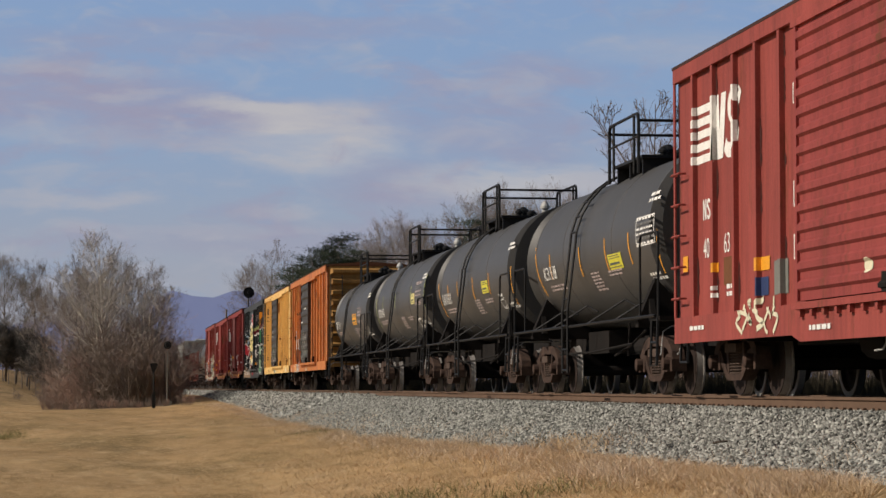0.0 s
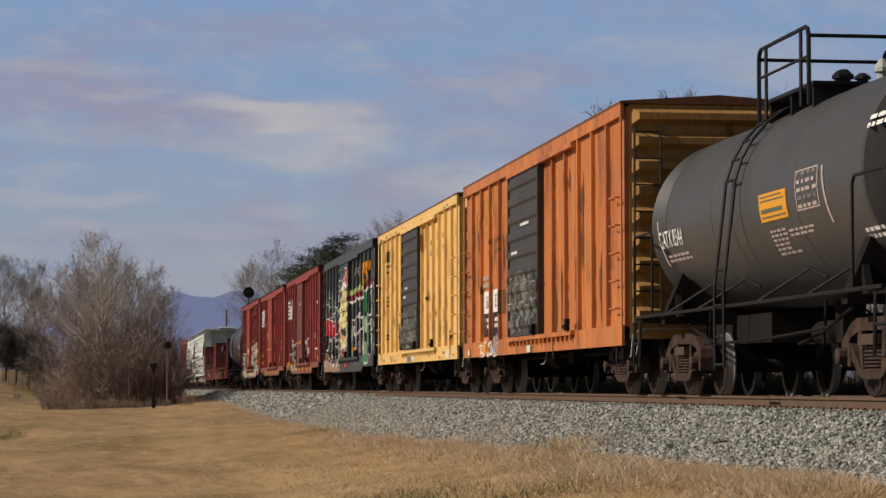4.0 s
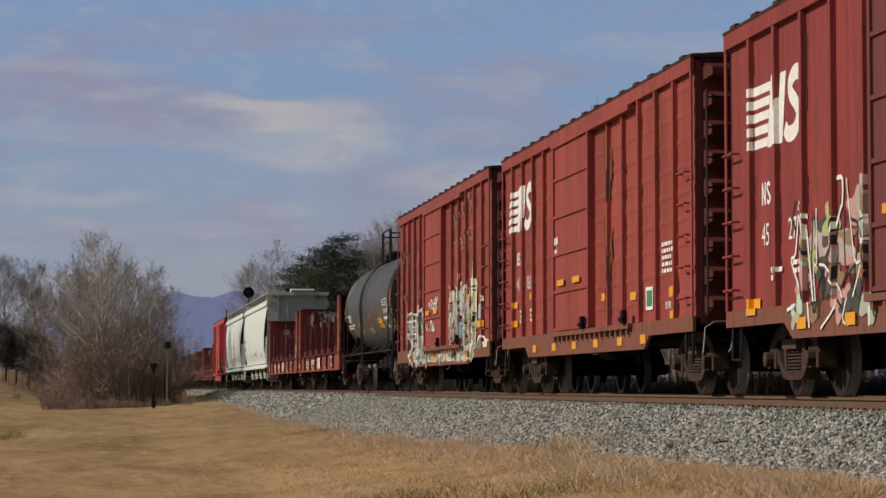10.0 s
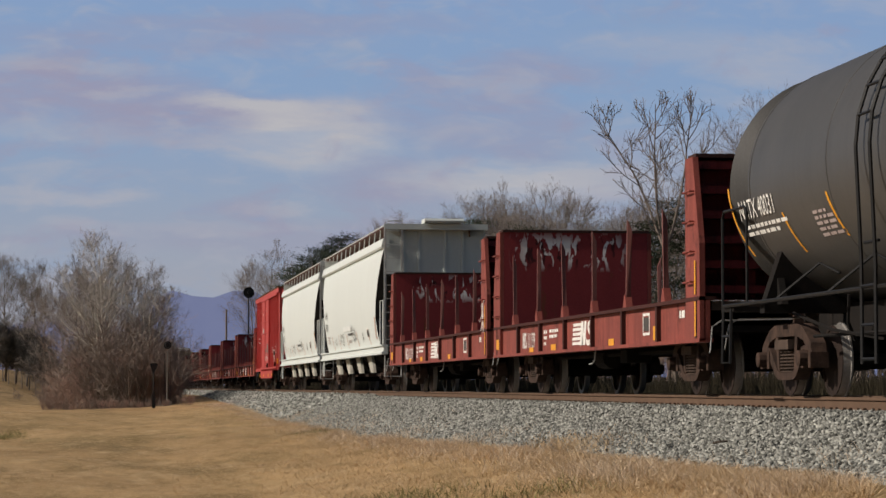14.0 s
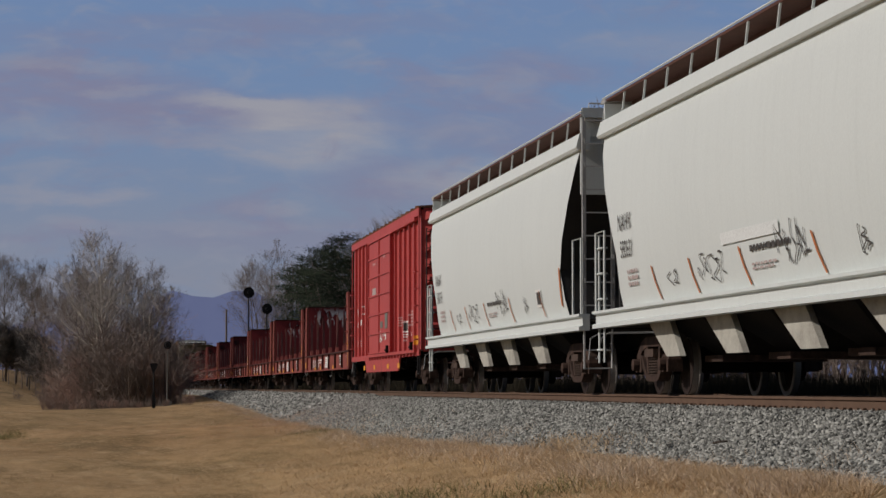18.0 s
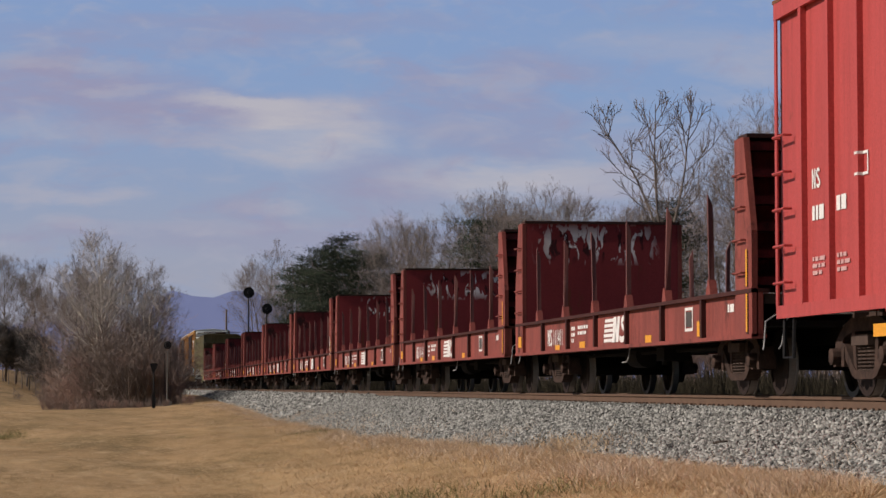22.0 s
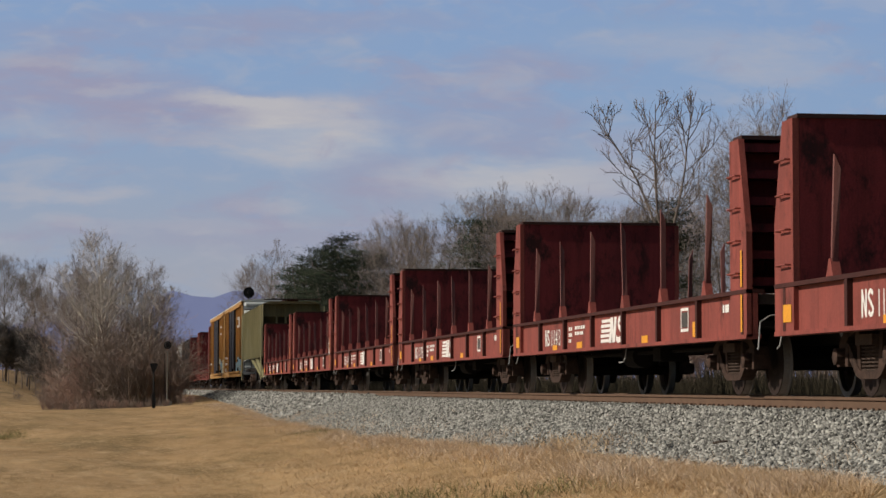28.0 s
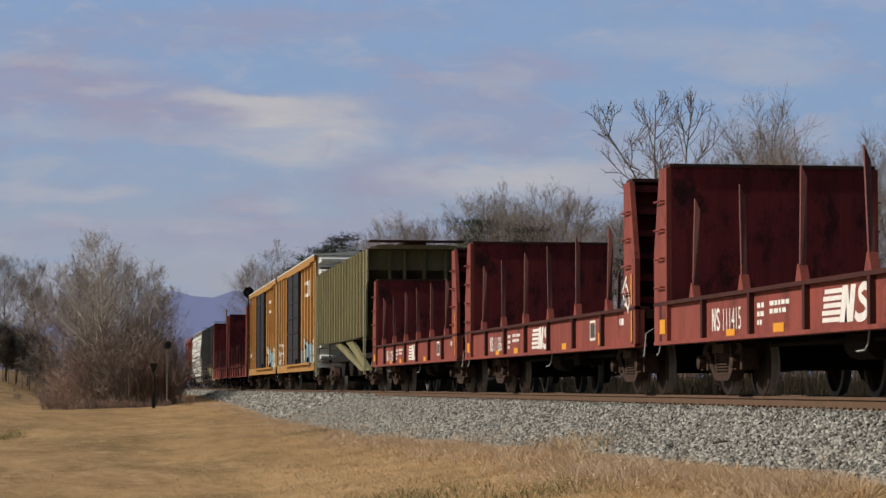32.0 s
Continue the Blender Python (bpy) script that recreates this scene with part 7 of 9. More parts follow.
shape(box_g, M_OLDSAGE, [(3.52, 1.86), (2.79, 1.86), (2.8, 1.45), (3.14, 1.41), (3.53, 1.47)])
shape(box_g, M_SPRAYBLUE, [(3.25, 1.05), (2.58, 1.11), (2.44, 0.74), (3.25, 0.73)])
shape(box_g, M_GREYPLATE, [(5.77, 1.87), (5.05, 1.97), (5.13, 1.23), (5.72, 1.29)])
strokes(box_g, M_WHITE, 0.055, [[(5.77, 1.87), (5.37, 1.99), (4.99, 1.99)], [(5.05, 0.79), (5.01, 1.97)], [(4.86, 1.09), (4.74, 1.96), (4.0, 1.92)], [(3.89, 1.19), (3.87, 2.17)], [(2.68, 1.11), (2.71, 2.1), (2.05, 2.11)], [(2.31, 1.1), (2.34, 2.08)], [(3.52, 1.9), (3.13, 2.04), (2.79, 1.86)], [(4.53, 1.77), (4.02, 1.77)], [(4.53, 1.62), (4.02, 1.62)], [(4.54, 1.45), (4.03, 1.45)], [(5.6, 1.78), (5.12, 1.78)], [(5.6, 1.62), (5.12, 1.62)], [(5.56, 1.46), (5.13, 1.46)], [(3.63, 1.35), (3.54, 0.97)], [(2.95, 1.37), (2.87, 1.04)]], False)
patches(box_g, -1.7, -5.6, 1.2, 2.2, 40, [M_PALE, M_SPRAYSAGE, M_SPRAYPEACH, M_SPRAYBLUE, M_PALE, M_SPRAYPINK, M_BOXDULL], 160, 0.2)
patches(box_g, 5.2, -5.5, 0.72, 1.0, 34, [M_PALE, M_SPRAYPINK, M_SPRAYSAGE, M_SPRAYBLUE, M_PALE], 180, 0.22)
patches(box_g, 5.6, 2.4, 0.9, 1.9, 18, [M_SPRAYSAGE, M_PALE, M_OLDSAGE, M_GREYLET], 200, 0.18)
scrawl(box_g, -1.7, -5.7, 1.15, 2.3, 22, 0.026, M_SPRAYBLACK, 63)
scrawl(box_g, -1.7, -5.7, 1.1, 2.4, 18, 0.03, M_WHITE, 64, "white graffiti outlines")
scrawl(box_g, 5.7, 2.3, 0.9, 2.0, 12, 0.035, M_WHITE, 61, "white graffiti outlines")
scrawl(box_g, 5.0, -5.4, 0.68, 1.02, 22, 0.022, M_GREYLET, 67)
scrawl(box_g, 1.0, -0.35, 1.9, 2.2, 7, 0.045, M_WHITE, 65, "white spray tag")
scrawl(box_g, 1.5, 0.1, 1.42, 1.68, 8, 0.04, M_WHITE, 66, "white spray tag")
for z in (3.7, 3.0):
    for k, y in enumerate((-2.5, -3.5, -4.6)):
        scrawl(box_g, y, y - 0.6, z + 0.1 * k, z + 0.4 + 0.1 * k, 3, 0.05, M_FADED, 500 + k + int(z * 10))
for k, y in enumerate((6.8, 5.8, 4.9, 3.8)):
    scrawl(box_g, y, y - 0.45, 3.2, 3.7, 3, 0.05, M_FADED, 520 + k)
    scrawl(box_g, y, y - 0.45, 2.25, 2.5, 2, 0.05, M_FADED, 530 + k)
outline_box(box_g, -4.95, -5.4, 1.22, 1.56, M_WHITE, 0.05)
rects(box_g, "reflector", M_YELLABEL, [(-5.85, -6.8, 1.36, 1.5)])
tags(box_g, (4.9, 0.8, -2.4, -4.6), w=0.45)
rects(box_g, "reflector", M_YELLABEL, [(7.1, 6.6, 1.39, 1.52)])

# the bright red boxcar
outline_box(box_h, -5.05, -5.55, 1.53, 1.83, M_WHITE, 0.04)
rects(box_h, "placard_plate", M_DARKLET, [(-5.12, -5.48, 1.58, 1.78)])
outline_box(box_h, -5.1, -5.5, 1.4, 1.49, M_WHITE, 0.025)
rects(box_h, "reflector", M_YELLABEL, [(-7.15, -7.65, 1.18, 1.41)])
scrawl(box_h, 0.2, -0.5, 1.37, 1.68, 4, 0.035, M_WHITE, 71, "white spray tag")
scrawl(box_h, -0.8, -1.5, 1.4, 1.68, 4, 0.035, M_WHITE, 72, "white spray tag")
rects(box_h, "patch_panel", M_GREYPLATE, [(-1.1, -1.75, 1.73, 2.19)])
rects(box_h, "patch_panel", M_GREYPLATE, [(0.05, -0.6, 1.77, 1.95)])
rects(box_h, "patch_panel", M_GREYLET, [(2.0, 1.1, 2.75, 2.95)])
tags(box_h, (4.6, 1.9, -1.4, -3.85), z=0.62, w=0.45)
block(box_h, -6.1, 2.02, 5, M_PINKLET, 0.7, 0.05)
words(box_h, "BS-200", -6.05, 1.42, 0.11, M_WHITE, 0.9)
block(box_h, -4.0, 1.92, 4, M_PINKLET, 0.45, 0.04)
block(box_h, -5.1, 1.3, 1, M_PINKLET, 0.4, 0.05)
block(box_h, 1.9, 3.6, 1, M_PINKLET, 0.6, 0.07)
block(box_h, -0.7, 3.7, 1, M_PINKLET, 0.6, 0.07)
initials(box_h, 6.9, 2.3, 0.22)
block(box_h, 6.9, 1.95, 1, w=0.3, hh=0.16)
block(box_h, 6.0, 2.0, 1, w=0.3, hh=0.16)
block(box_h, 6.9, 1.5, 3, M_PINKLET, 0.4, 0.045)
block(box_h, 6.0, 1.5, 3, M_PINKLET, 0.4, 0.045)
outline_box(box_h, 5.2, 4.9, 2.3, 2.55, M_WHITE, 0.03)

# tank cars


def tank_bands(car, zc, radius, strips, material=M_YELLABEL):
    for y, z0, z1, slant in strips:
        shell_mark(car, "yellow_stripe", y, y - 0.065, z0, z1, zc, radius, material, slant)


def shell_row(car, spans, z0, z1, zc, radius, material):
    """One stencilled line on the shell: its words as short bars in one mesh."""
    bm = bmesh.new()
    for a, b in spans:
        rows = []
        for z in (z0, (z0 + z1) / 2, z1):
            x = on_shell(z, zc, radius)
            rows.append((bm.verts.new((x, a, z)), bm.verts.new((x, b, z))))
        for p, q in zip(rows, rows[1:]):
            bm.faces.new((p[0], p[1], q[1], q[0]))
    return part("stencil_line", bm, material, car)


def shell_lines(car, y, z, n, w, zc, radius, material=M_WHITE, hh=0.05):
    r = random.Random(int(y * 10 + z * 7))
    for k in range(n):
        a, spans = y, []
        while a > y - w * r.uniform(0.75, 1.0):
            ln = r.uniform(0.08, 0.26)
            spans.append((a, a - ln))
            a -= ln + 0.05
        shell_row(car, spans, z - k * hh * 1.8, z - k * hh * 1.8 + hh, zc, radius, material)


def shell_words(car, text, y, z, height, material, zc, radius, width):
    ob = words(car, text, y, z, height, material, width, fit=False)
    for v in ob.data.vertices:
        v.co.x = on_shell(v.co.z, zc, radius, 0.016)


def data_panel(car, y0, y1, z0, z1, rows, zc, rad, material=M_WHITE):
    """Pale ruled panel: a frame and rows of small stencilled boxes on the shell."""
    r = random.Random(int(z0 * 100 + rows))
    for a0, a1, b0, b1 in ((y0, y1, z0, z0 + 0.018), (y0, y1, z1 - 0.018, z1), (y0, y0 - 0.03, z0, z1), (y1 + 0.03, y1, z0, z1)):
        shell_mark(car, "panel_frame", a0, a1, b0, b1, zc, rad, material)
    for k in range(rows):
        zz = z0 + (z1 - z0) * (k + 0.3) / rows
        a, spans = y0 - 0.06, []
        while a > y1 + 0.12:
            ln = r.uniform(0.08, 0.2)
            spans.append((a, max(a - ln, y1 + 0.05)))
            a -= ln + r.uniform(0.03, 0.1)
        shell_row(car, spans, zz, zz + (z1 - z0) / rows * 0.45, zc, rad, M_GRID if k % 3 == 1 else material)


def placard(car, y0, y1, z0, z1, material, zc, rad):
    p = shell_mark(car, "placard", y0, y1, z0, z1, zc, rad, material, label="yellow placard with dark lines")
    for k, f in enumerate((0.12, 0.3, 0.7, 0.85)):
        shell_mark(car, "placard_line", y0 - 0.08, y1 + 0.08 + 0.1 * (k % 2), z0 + (z1 - z0) * f, z0 + (z1 - z0) * (f + (0.14 if k == 1 else 0.05)), zc, rad + 0.004, M_OLDSAGE)
    return p


zc, rad = 2.45, 1.28
# stripes curve with the heads at both ends
tank_bands(TANKS[0], zc, rad, [(4.41, 1.8, 2.7, 0.45), (3.3, 2.05, 2.5, 0.05), (0.62, 1.98, 2.48, 0.0), (-1.5, 1.98, 2.5, 0.0), (-3.28, 2.0, 2.48, 0.0), (-5.0, 1.78, 2.4, -0.4)])
tank_bands(TANKS[1], zc, rad, [(4.8, 1.7, 2.6, 0.5), (3.68, 2.14, 2.5, 0.05), (2.2, 2.05, 2.52, 0.0), (-0.1, 2.03, 2.5, 0.0), (-2.33, 2.04, 2.5, 0.0), (-4.9, 1.75, 2.5, -0.4)])
tank_bands(TANKS[2], zc, rad, [(5.1, 1.85, 2.7, 0.6), (3.85, 2.35, 2.74, -0.1), (0.95, 2.31, 2.73, -0.3), (-2.53, 2.3, 2.76, 0.0), (-5.2, 2.1, 2.95, 0.0)], M_SPRAYLIME)
tank_bands(TANKS[3], zc, rad, [(-3.15, 1.95, 2.6, 0.2), (4.9, 1.85, 2.5, 0.3)], M_GREYLET)
placard(TANKS[0], -1.67, -2.65, 1.98, 2.22, M_LEMON, zc, rad)
placard(TANKS[1], -1.36, -2.18, 2.1, 2.36, M_LEMON, zc, rad)
placard(TANKS[2], -2.66, -3.36, 2.28, 2.55, M_SPRAYYEL, zc, rad)
placard(TANKS[3], -0.42, -1.6, 2.12, 2.46, M_YELLABEL, zc, rad)
data_panel(TANKS[0], -3.87, -5.1, 2.22, 2.66, 6, zc, rad)
data_panel(TANKS[1], -3.22, -3.7, 1.72, 2.02, 4, zc, rad)
data_panel(TANKS[2], -3.5, -4.6, 2.22, 2.82, 6, zc, rad, M_GREYLET)
data_panel(TANKS[2], -3.1, -3.8, 1.66, 1.9, 3, zc, rad)
data_panel(TANKS[3], -2.0, -2.9, 2.15, 2.62, 5, zc, rad, M_GREYLET)
for car, text, y, z, hh, wide in ((TANKS[0], "ACFX 95188", 4.0, 2.05, 0.24, 0.7), (TANKS[1], "GATX 8538", 4.6, 2.05, 0.25, 0.8), (TANKS[2], "SHPX 209807", 4.85, 2.13, 0.24, 0.75), (TANKS[3], "GATX 8544", 5.0, 2.1, 0.25, 0.8)):
    shell_words(car, text, y, z, hh, M_WHITE, zc, rad, wide)
    shell_lines(car, y - 0.3, z - 0.14, 2, 1.5, zc, rad, M_GREYLET, 0.035)
    shell_lines(car, -0.05 if car is not TANKS[3] else -0.65, 1.98, 6, 0.7, zc, rad, M_GREYLET, 0.03)
    shell_lines(car, -1.42, 1.95, 2, 1.0, zc, rad, M_GREYLET, 0.03)
    shell_lines(car, -4.5, 2.95, 2, 0.7, zc, rad, M_WHITE, 0.05)
    shell_lines(car, -4.1, 1.78, 2, 0.8, zc, rad, M_WHITE, 0.04)
zc, rad = 2.60, 1.46
tank_bands(tank_e, zc, rad, [(6.2, 1.74, 2.6, 0.3), (4.1, 1.68, 2.15, 0.35), (2.3, 1.76, 2.25, 0.3), (-0.3, 1.78, 2.3, 0.1), (-3.1, 1.8, 2.28, -0.15), (-5.9, 1.9, 2.85, -0.2)])
placard(tank_e, -2.3, -3.3, 1.84, 2.12, M_YELLABEL, zc, rad)
shell_words(tank_e, "NATX 40031", 6.0, 2.17, 0.24, M_WHITE, zc, rad, 0.85)
shell_lines(tank_e, 5.9, 2.05, 2, 1.7, zc, rad, M_WHITE, 0.045)
shell_lines(tank_e, 3.1, 2.05, 5, 0.6, zc, rad, M_GREYLET, 0.035)
shell_lines(tank_e, 0.7, 1.83, 2, 1.1, zc, rad, M_GREYLET, 0.05)
shell_lines(tank_e, 0.6, 1.45, 3, 1.2, zc, rad, M_GRID, 0.06)
data_panel(tank_e, -4.1, -5.2, 2.06, 2.6, 8, zc, rad)
data_panel(tank_e, -3.88, -4.5, 1.82, 2.1, 3, zc, rad)

# bulkhead flats
M_TIMBER = mat("weathered_loose_timber", (0.3, 0.22, 0.15), 0.9, second=(0.2, 0.15, 0.1), scale=5)
NUMBERS = ["11139", "111319", "111411", "11144", "11139", "11134", "111413", "111393", "111415", "111386", "111205"]
for k, car in enumerate(FLATS):
    kw = dict(fit=False, x=-1.463)
    emblem(car, 0.55, 0.80, 1.7, 0.39, **kw)
    initials(car, 5.38, 0.83, 0.29, **kw)
    words(car, NUMBERS[k], 4.88, 0.83, 0.29, M_WHITE, 0.78, **kw)
    block(car, 3.2, 1.06, 3, w=0.25, hh=0.06, **kw)
    block(car, 2.65, 1.07, 2, w=0.9, hh=0.055, **kw)
    outline_box(car, -4.83, -5.27, 0.86, 1.18, M_WHITE, 0.04, **kw)
    rects(car, "placard_plate", M_DARKLET, [(-4.9, -5.2, 0.92, 1.12)], **kw)
    block(car, -7.1, 1.05, 1, w=0.2, hh=0.1, **kw)
    rects(car, "reflector", M_YELLABEL, [(4.67, 4.25, 0.75, 0.84)], **kw)
    rects(car, "reflector", M_YELLABEL, [(2.5, 2.05, 0.75, 0.86)], **kw)
    rects(car, "reflector", M_YELLABEL, [(-2.4, -2.8, 0.75, 0.86)], **kw)
    rects(car, "reflector", M_YELLABEL, [(-5.5, -5.84, 0.78, 0.98)], **kw)
    rects(car, "reflector", M_YELLABEL, [(8.08, 7.75, 0.85, 1.05)], fit=False, x=-1.525)
    for z0, z1 in ((0.78, 1.24), (1.33, 1.78)):
        rects(car, "amber_strip", M_YELLABEL, [(-8.22, -8.29, z0, z1)], fit=False, x=-1.531)
    r = random.Random(900 + k)
    for j in range(r.randint(1, 3)):
        y = r.uniform(-6, 6)
        part("loose_timber", B((-1.1 + 0.3 * j, -0.85 + 0.3 * j, y, y + r.uniform(1.2, 2.6), 1.243, 1.36)), M_TIMBER, car)
    if k % 4 == 1:
        scrawl(car, -7.7, -8.2, 1.2, 1.9, 3, 0.04, M_WHITE, 700 + k, fit=False, x=-1.525)

# covered hoppers: skin of the belly as a function of height


def belly(z):
    zs = [1.28, 1.6, 2.1, 2.6, 3.2, 3.75, 4.1]
    xs = [1.38, 1.46, 1.53, 1.56, 1.545, 1.49, 1.42]
    return -float(np.interp(z, zs, xs)) - 0.008


def each_on_belly(obs):
    for ob in obs:
        on_belly(ob)


def on_belly(ob):
    for v in ob.data.vertices:
        v.co.x = belly(v.co.z) - 0.012
    return ob


for car, num in ((hop_a, "580631"), (hop_b, "580735")):
    on_belly(words(car, "NAHX", 7.6, 2.45, 0.26, M_DARKLET, 0.9, fit=False))
    on_belly(words(car, num, 7.5, 2.05, 0.26, M_DARKLET, 0.8, fit=False))
    on_belly(block(car, 7.2, 1.8, 3, M_GREYLET, 0.7, fit=False))
    for y in (5.6, 3.4, 0.8, -2.3, -5.6):
        bm = bmesh.new()
        for a in range(6):
            z0, z1 = 1.36 + a * 0.08, 1.44 + a * 0.08
            poly(bm, [(y - 0.25 + a * 0.05, z0), (y - 0.32 + a * 0.05, z0), (y - 0.27 + a * 0.05, z1), (y - 0.20 + a * 0.05, z1)])
        on_belly(paint(car, "orange_stripe", bm, M_HOPSTRIPE, fit=False))
    bm = bmesh.new()
    for a in range(10):
        z0, z1 = 1.5 + a * 0.16, 1.66 + a * 0.16
        y0, y1 = -7.55 - 0.04 * a, -7.55 - 0.04 * (a + 1)
        if a < 4:
            poly(bm, [(y0, z0), (y0 - 0.12, z0), (y1 - 0.12, z1), (y1, z1)])
    on_belly(paint(car, "orange_stripe", bm, M_HOPSTRIPE, fit=False))
    each_on_belly(scrawl(car, 2.9, 1.6, 1.45, 1.85, 7, 0.022, M_DARKLET, 81, "thin dark scribble", fit=False))
    each_on_belly(scrawl(car, -1.0, -2.1, 1.5, 2.05, 7, 0.022, M_DARKLET, 82, "thin dark scribble", fit=False))
    each_on_belly(scrawl(car, 4.6, 4.0, 1.5, 1.75, 3, 0.02, M_DARKLET, 83, fit=False))
    each_on_belly(scrawl(car, -3.9, -4.3, 1.5, 1.8, 3, 0.02, M_DARKLET, 84, fit=False))
    on_belly(block(car, 0.3, 1.75, 1, M_DARKLET, 1.9, 0.075, fit=False))
    on_belly(block(car, 0.3, 1.58, 2, M_GREYLET, 1.2, 0.03, fit=False))
    on_belly(outline_box(car, -5.3, -5.8, 1.55, 1.86, M_WHITE, 0.04, fit=False))
    on_belly(rects(car, "placard_plate", M_DARKLET, [(-5.36, -5.74, 1.6, 1.81)], fit=False))
on_belly(rects(hop_a, "paint_patch", M_TOUCHUP, [(1.59, -1.06, 1.9, 1.97), (1.59, -1.06, 1.97, 2.05)], "white touch-up paint", fit=False))

# far yellow boxcars: white squares and pale blue graffiti
for car, place in CARS:
    if car["label"].startswith("tall yellow"):
        outline_box(car, -5.2, -7.0, 3.6, 4.2, M_WHITE, 0.14)
        letters(car, -3.6, -9.2, 0.85, 2.1, 8, [M_SPRAYBLUE, M_SPRAYBLUE, M_PALE], M_SPRAYBLACK, 600)
        scrawl(car, 9, 6, 0.9, 2.0, 6, 0.09, M_WHITE, 91)

# ---- ground, track bed and track ----


def smooth(a, b, v):
    t = np.clip((v - a) / (b - a), 0, 1)
    return t * t * (3 - 2 * t)


def ground_z(x, y):
    """Height of the field: a bank falling from the ballast, a low swell ahead, rising far off to the left."""
    x, y = np.asarray(x, float), np.asarray(y, float)
    top = np.interp(y, [0, 20, 50, 75, 110, 130, 170, 400], [-0.62, -0.66, -0.90, -0.90, -0.72, -0.62, -0.45, -0.45])
    low = np.interp(y, [0, 60, 105, 116, 145, 400], [-1.40, -1.35, -0.95, -0.95, -1.2, -1.2])
    low = np.minimum(low, top - 0.05)
    z = low + (top - low) * smooth(0.8, 6.2, x)
    z = z + 0.07 * np.sin(x * 0.55 + 0.8) * np.sin(y * 0.11) * smooth(6, 3, x) + 0.03 * np.sin(x * 1.7) * np.sin(y * 0.6) * smooth(6.5, 5, x)
    z = z + 3.6 * smooth(-3, -12, x) * smooth(110, 330, y)
    z = z + 0.3 * smooth(11, 16, x) + 1.0 * smooth(16, 40, x)
    return z


def grid_sheet(name, xs, ys, fz, material):
    X, Y = np.meshgrid(xs, ys, indexing="ij")
    V = np.stack([X, Y, fz(X, Y)], -1).reshape(-1, 3)
    n, m = len(xs), len(ys)
    i = np.arange(n * m).reshape(n, m)
    F = np.stack([i[:-1, :-1], i[1:, :-1], i[1:, 1:], i[:-1, 1:]], -1).reshape(-1, 4)
    me = raw_mesh(name, V, F, material)
    me.polygons.foreach_set("use_smooth", [True] * len(me.polygons))
    return me


def spaced(stops):
    out = []
    for a, b, n in stops:
        out += list(np.linspace(a, b, n, endpoint=False))
    return np.array(out + [stops[-1][1]])


gx = spaced([(-4000, -400, 8), (-400, -60, 14), (-60, -12, 24), (-12, 20, 80), (20, 80, 20), (80, 500, 10), (500, 4000, 6)])
gy = spaced([(-300, 10, 20), (10, 70, 90), (70, 200, 80), (200, 600, 30), (600, 4600, 12)])
tagged(new("ground", grid_sheet("ground", gx, gy, ground_z, M_GRASS)), "dry tan winter grass field", "ground", kind="structure")


def bed_z(x, y):
    """Ballast: level crown under the ties, shoulders falling away on both sides."""
    a = np.abs(np.asarray(x, float) - TRACK_X)
    return np.where(a < 1.75, -0.176, -0.176 - (a - 1.75) * 0.367)


bx = TRACK_X + np.concatenate([np.linspace(-5.2, -1.75, 14), np.linspace(-1.5, 1.5, 7), np.linspace(1.75, 5.2, 10)])
tagged(new("track_bed", grid_sheet("track_bed", bx, spaced([(-200, 0, 20), (0, 80, 80), (80, 900, 60)]), bed_z, M_STONE)),
       "grey crushed stone ballast shoulder", "ballast", kind="structure")

rng = np.random.default_rng(7)


def scatter_stones(name, n, xr, yr, size):
    """Angular stones: six-cornered lumps, jittered, turned at random, joined into one mesh."""
    base = np.array([(1, 0, 0), (-1, 0, 0), (0, 1, 0), (0, -1, 0), (0, 0, 1), (0, 0, -1)], float) * 0.68
    tri = np.array([(0, 2, 4), (2, 1, 4), (1, 3, 4), (3, 0, 4), (2, 0, 5), (1, 2, 5), (3, 1, 5), (0, 3, 5)])
    x = rng.uniform(*xr, n)
    u = rng.uniform(0, 1, n)
    y = yr[0] + (yr[1] - yr[0]) * u ** 1.5
    z = bed_z(x, y)
    keep = z > ground_z(x, y) - 0.06
    x, y, z = x[keep], y[keep], z[keep]
    k = len(x)
    s = size * rng.uniform(0.6, 1.5, (k, 1, 1))
    v = base[None] * s * rng.uniform(0.6, 1.25, (k, 1, 3)) + rng.normal(0, 0.17, (k, 6, 3)) * s
    a = rng.uniform(0, math.tau, (k, 3))
    for i, j, ang in ((0, 1, a[:, 0]), (1, 2, a[:, 1]), (0, 2, a[:, 2])):
        ca, sa = np.cos(ang)[:, None], np.sin(ang)[:, None]
        p, q = v[:, :, i].copy(), v[:, :, j].copy()
        v[:, :, i], v[:, :, j] = ca * p - sa * q, sa * p + ca * q
    v += np.stack([x, y, z + size * 0.12], -1)[:, None]
    f = tri[None] + 6 * np.arange(k)[:, None, None]
    return raw_mesh(name, v.reshape(-1, 3), f.reshape(-1, 3), M_LOOSE)


M_LOOSE = island_tint(mat("loose_grey_stones", (0.30, 0.30, 0.272), 0.9, second=(0.155, 0.158, 0.14), scale=9, amount=0.7, bump=0.2, fine=60), 0.12, 1.8)
tagged(new("ballast_stones", scatter_stones("ballast_stones", 190000, (TRACK_X - 4.6, TRACK_X - 0.85), (14, 80), 0.036)),
       "angular grey ballast stones beside the rails", "ballast", kind="stuff")

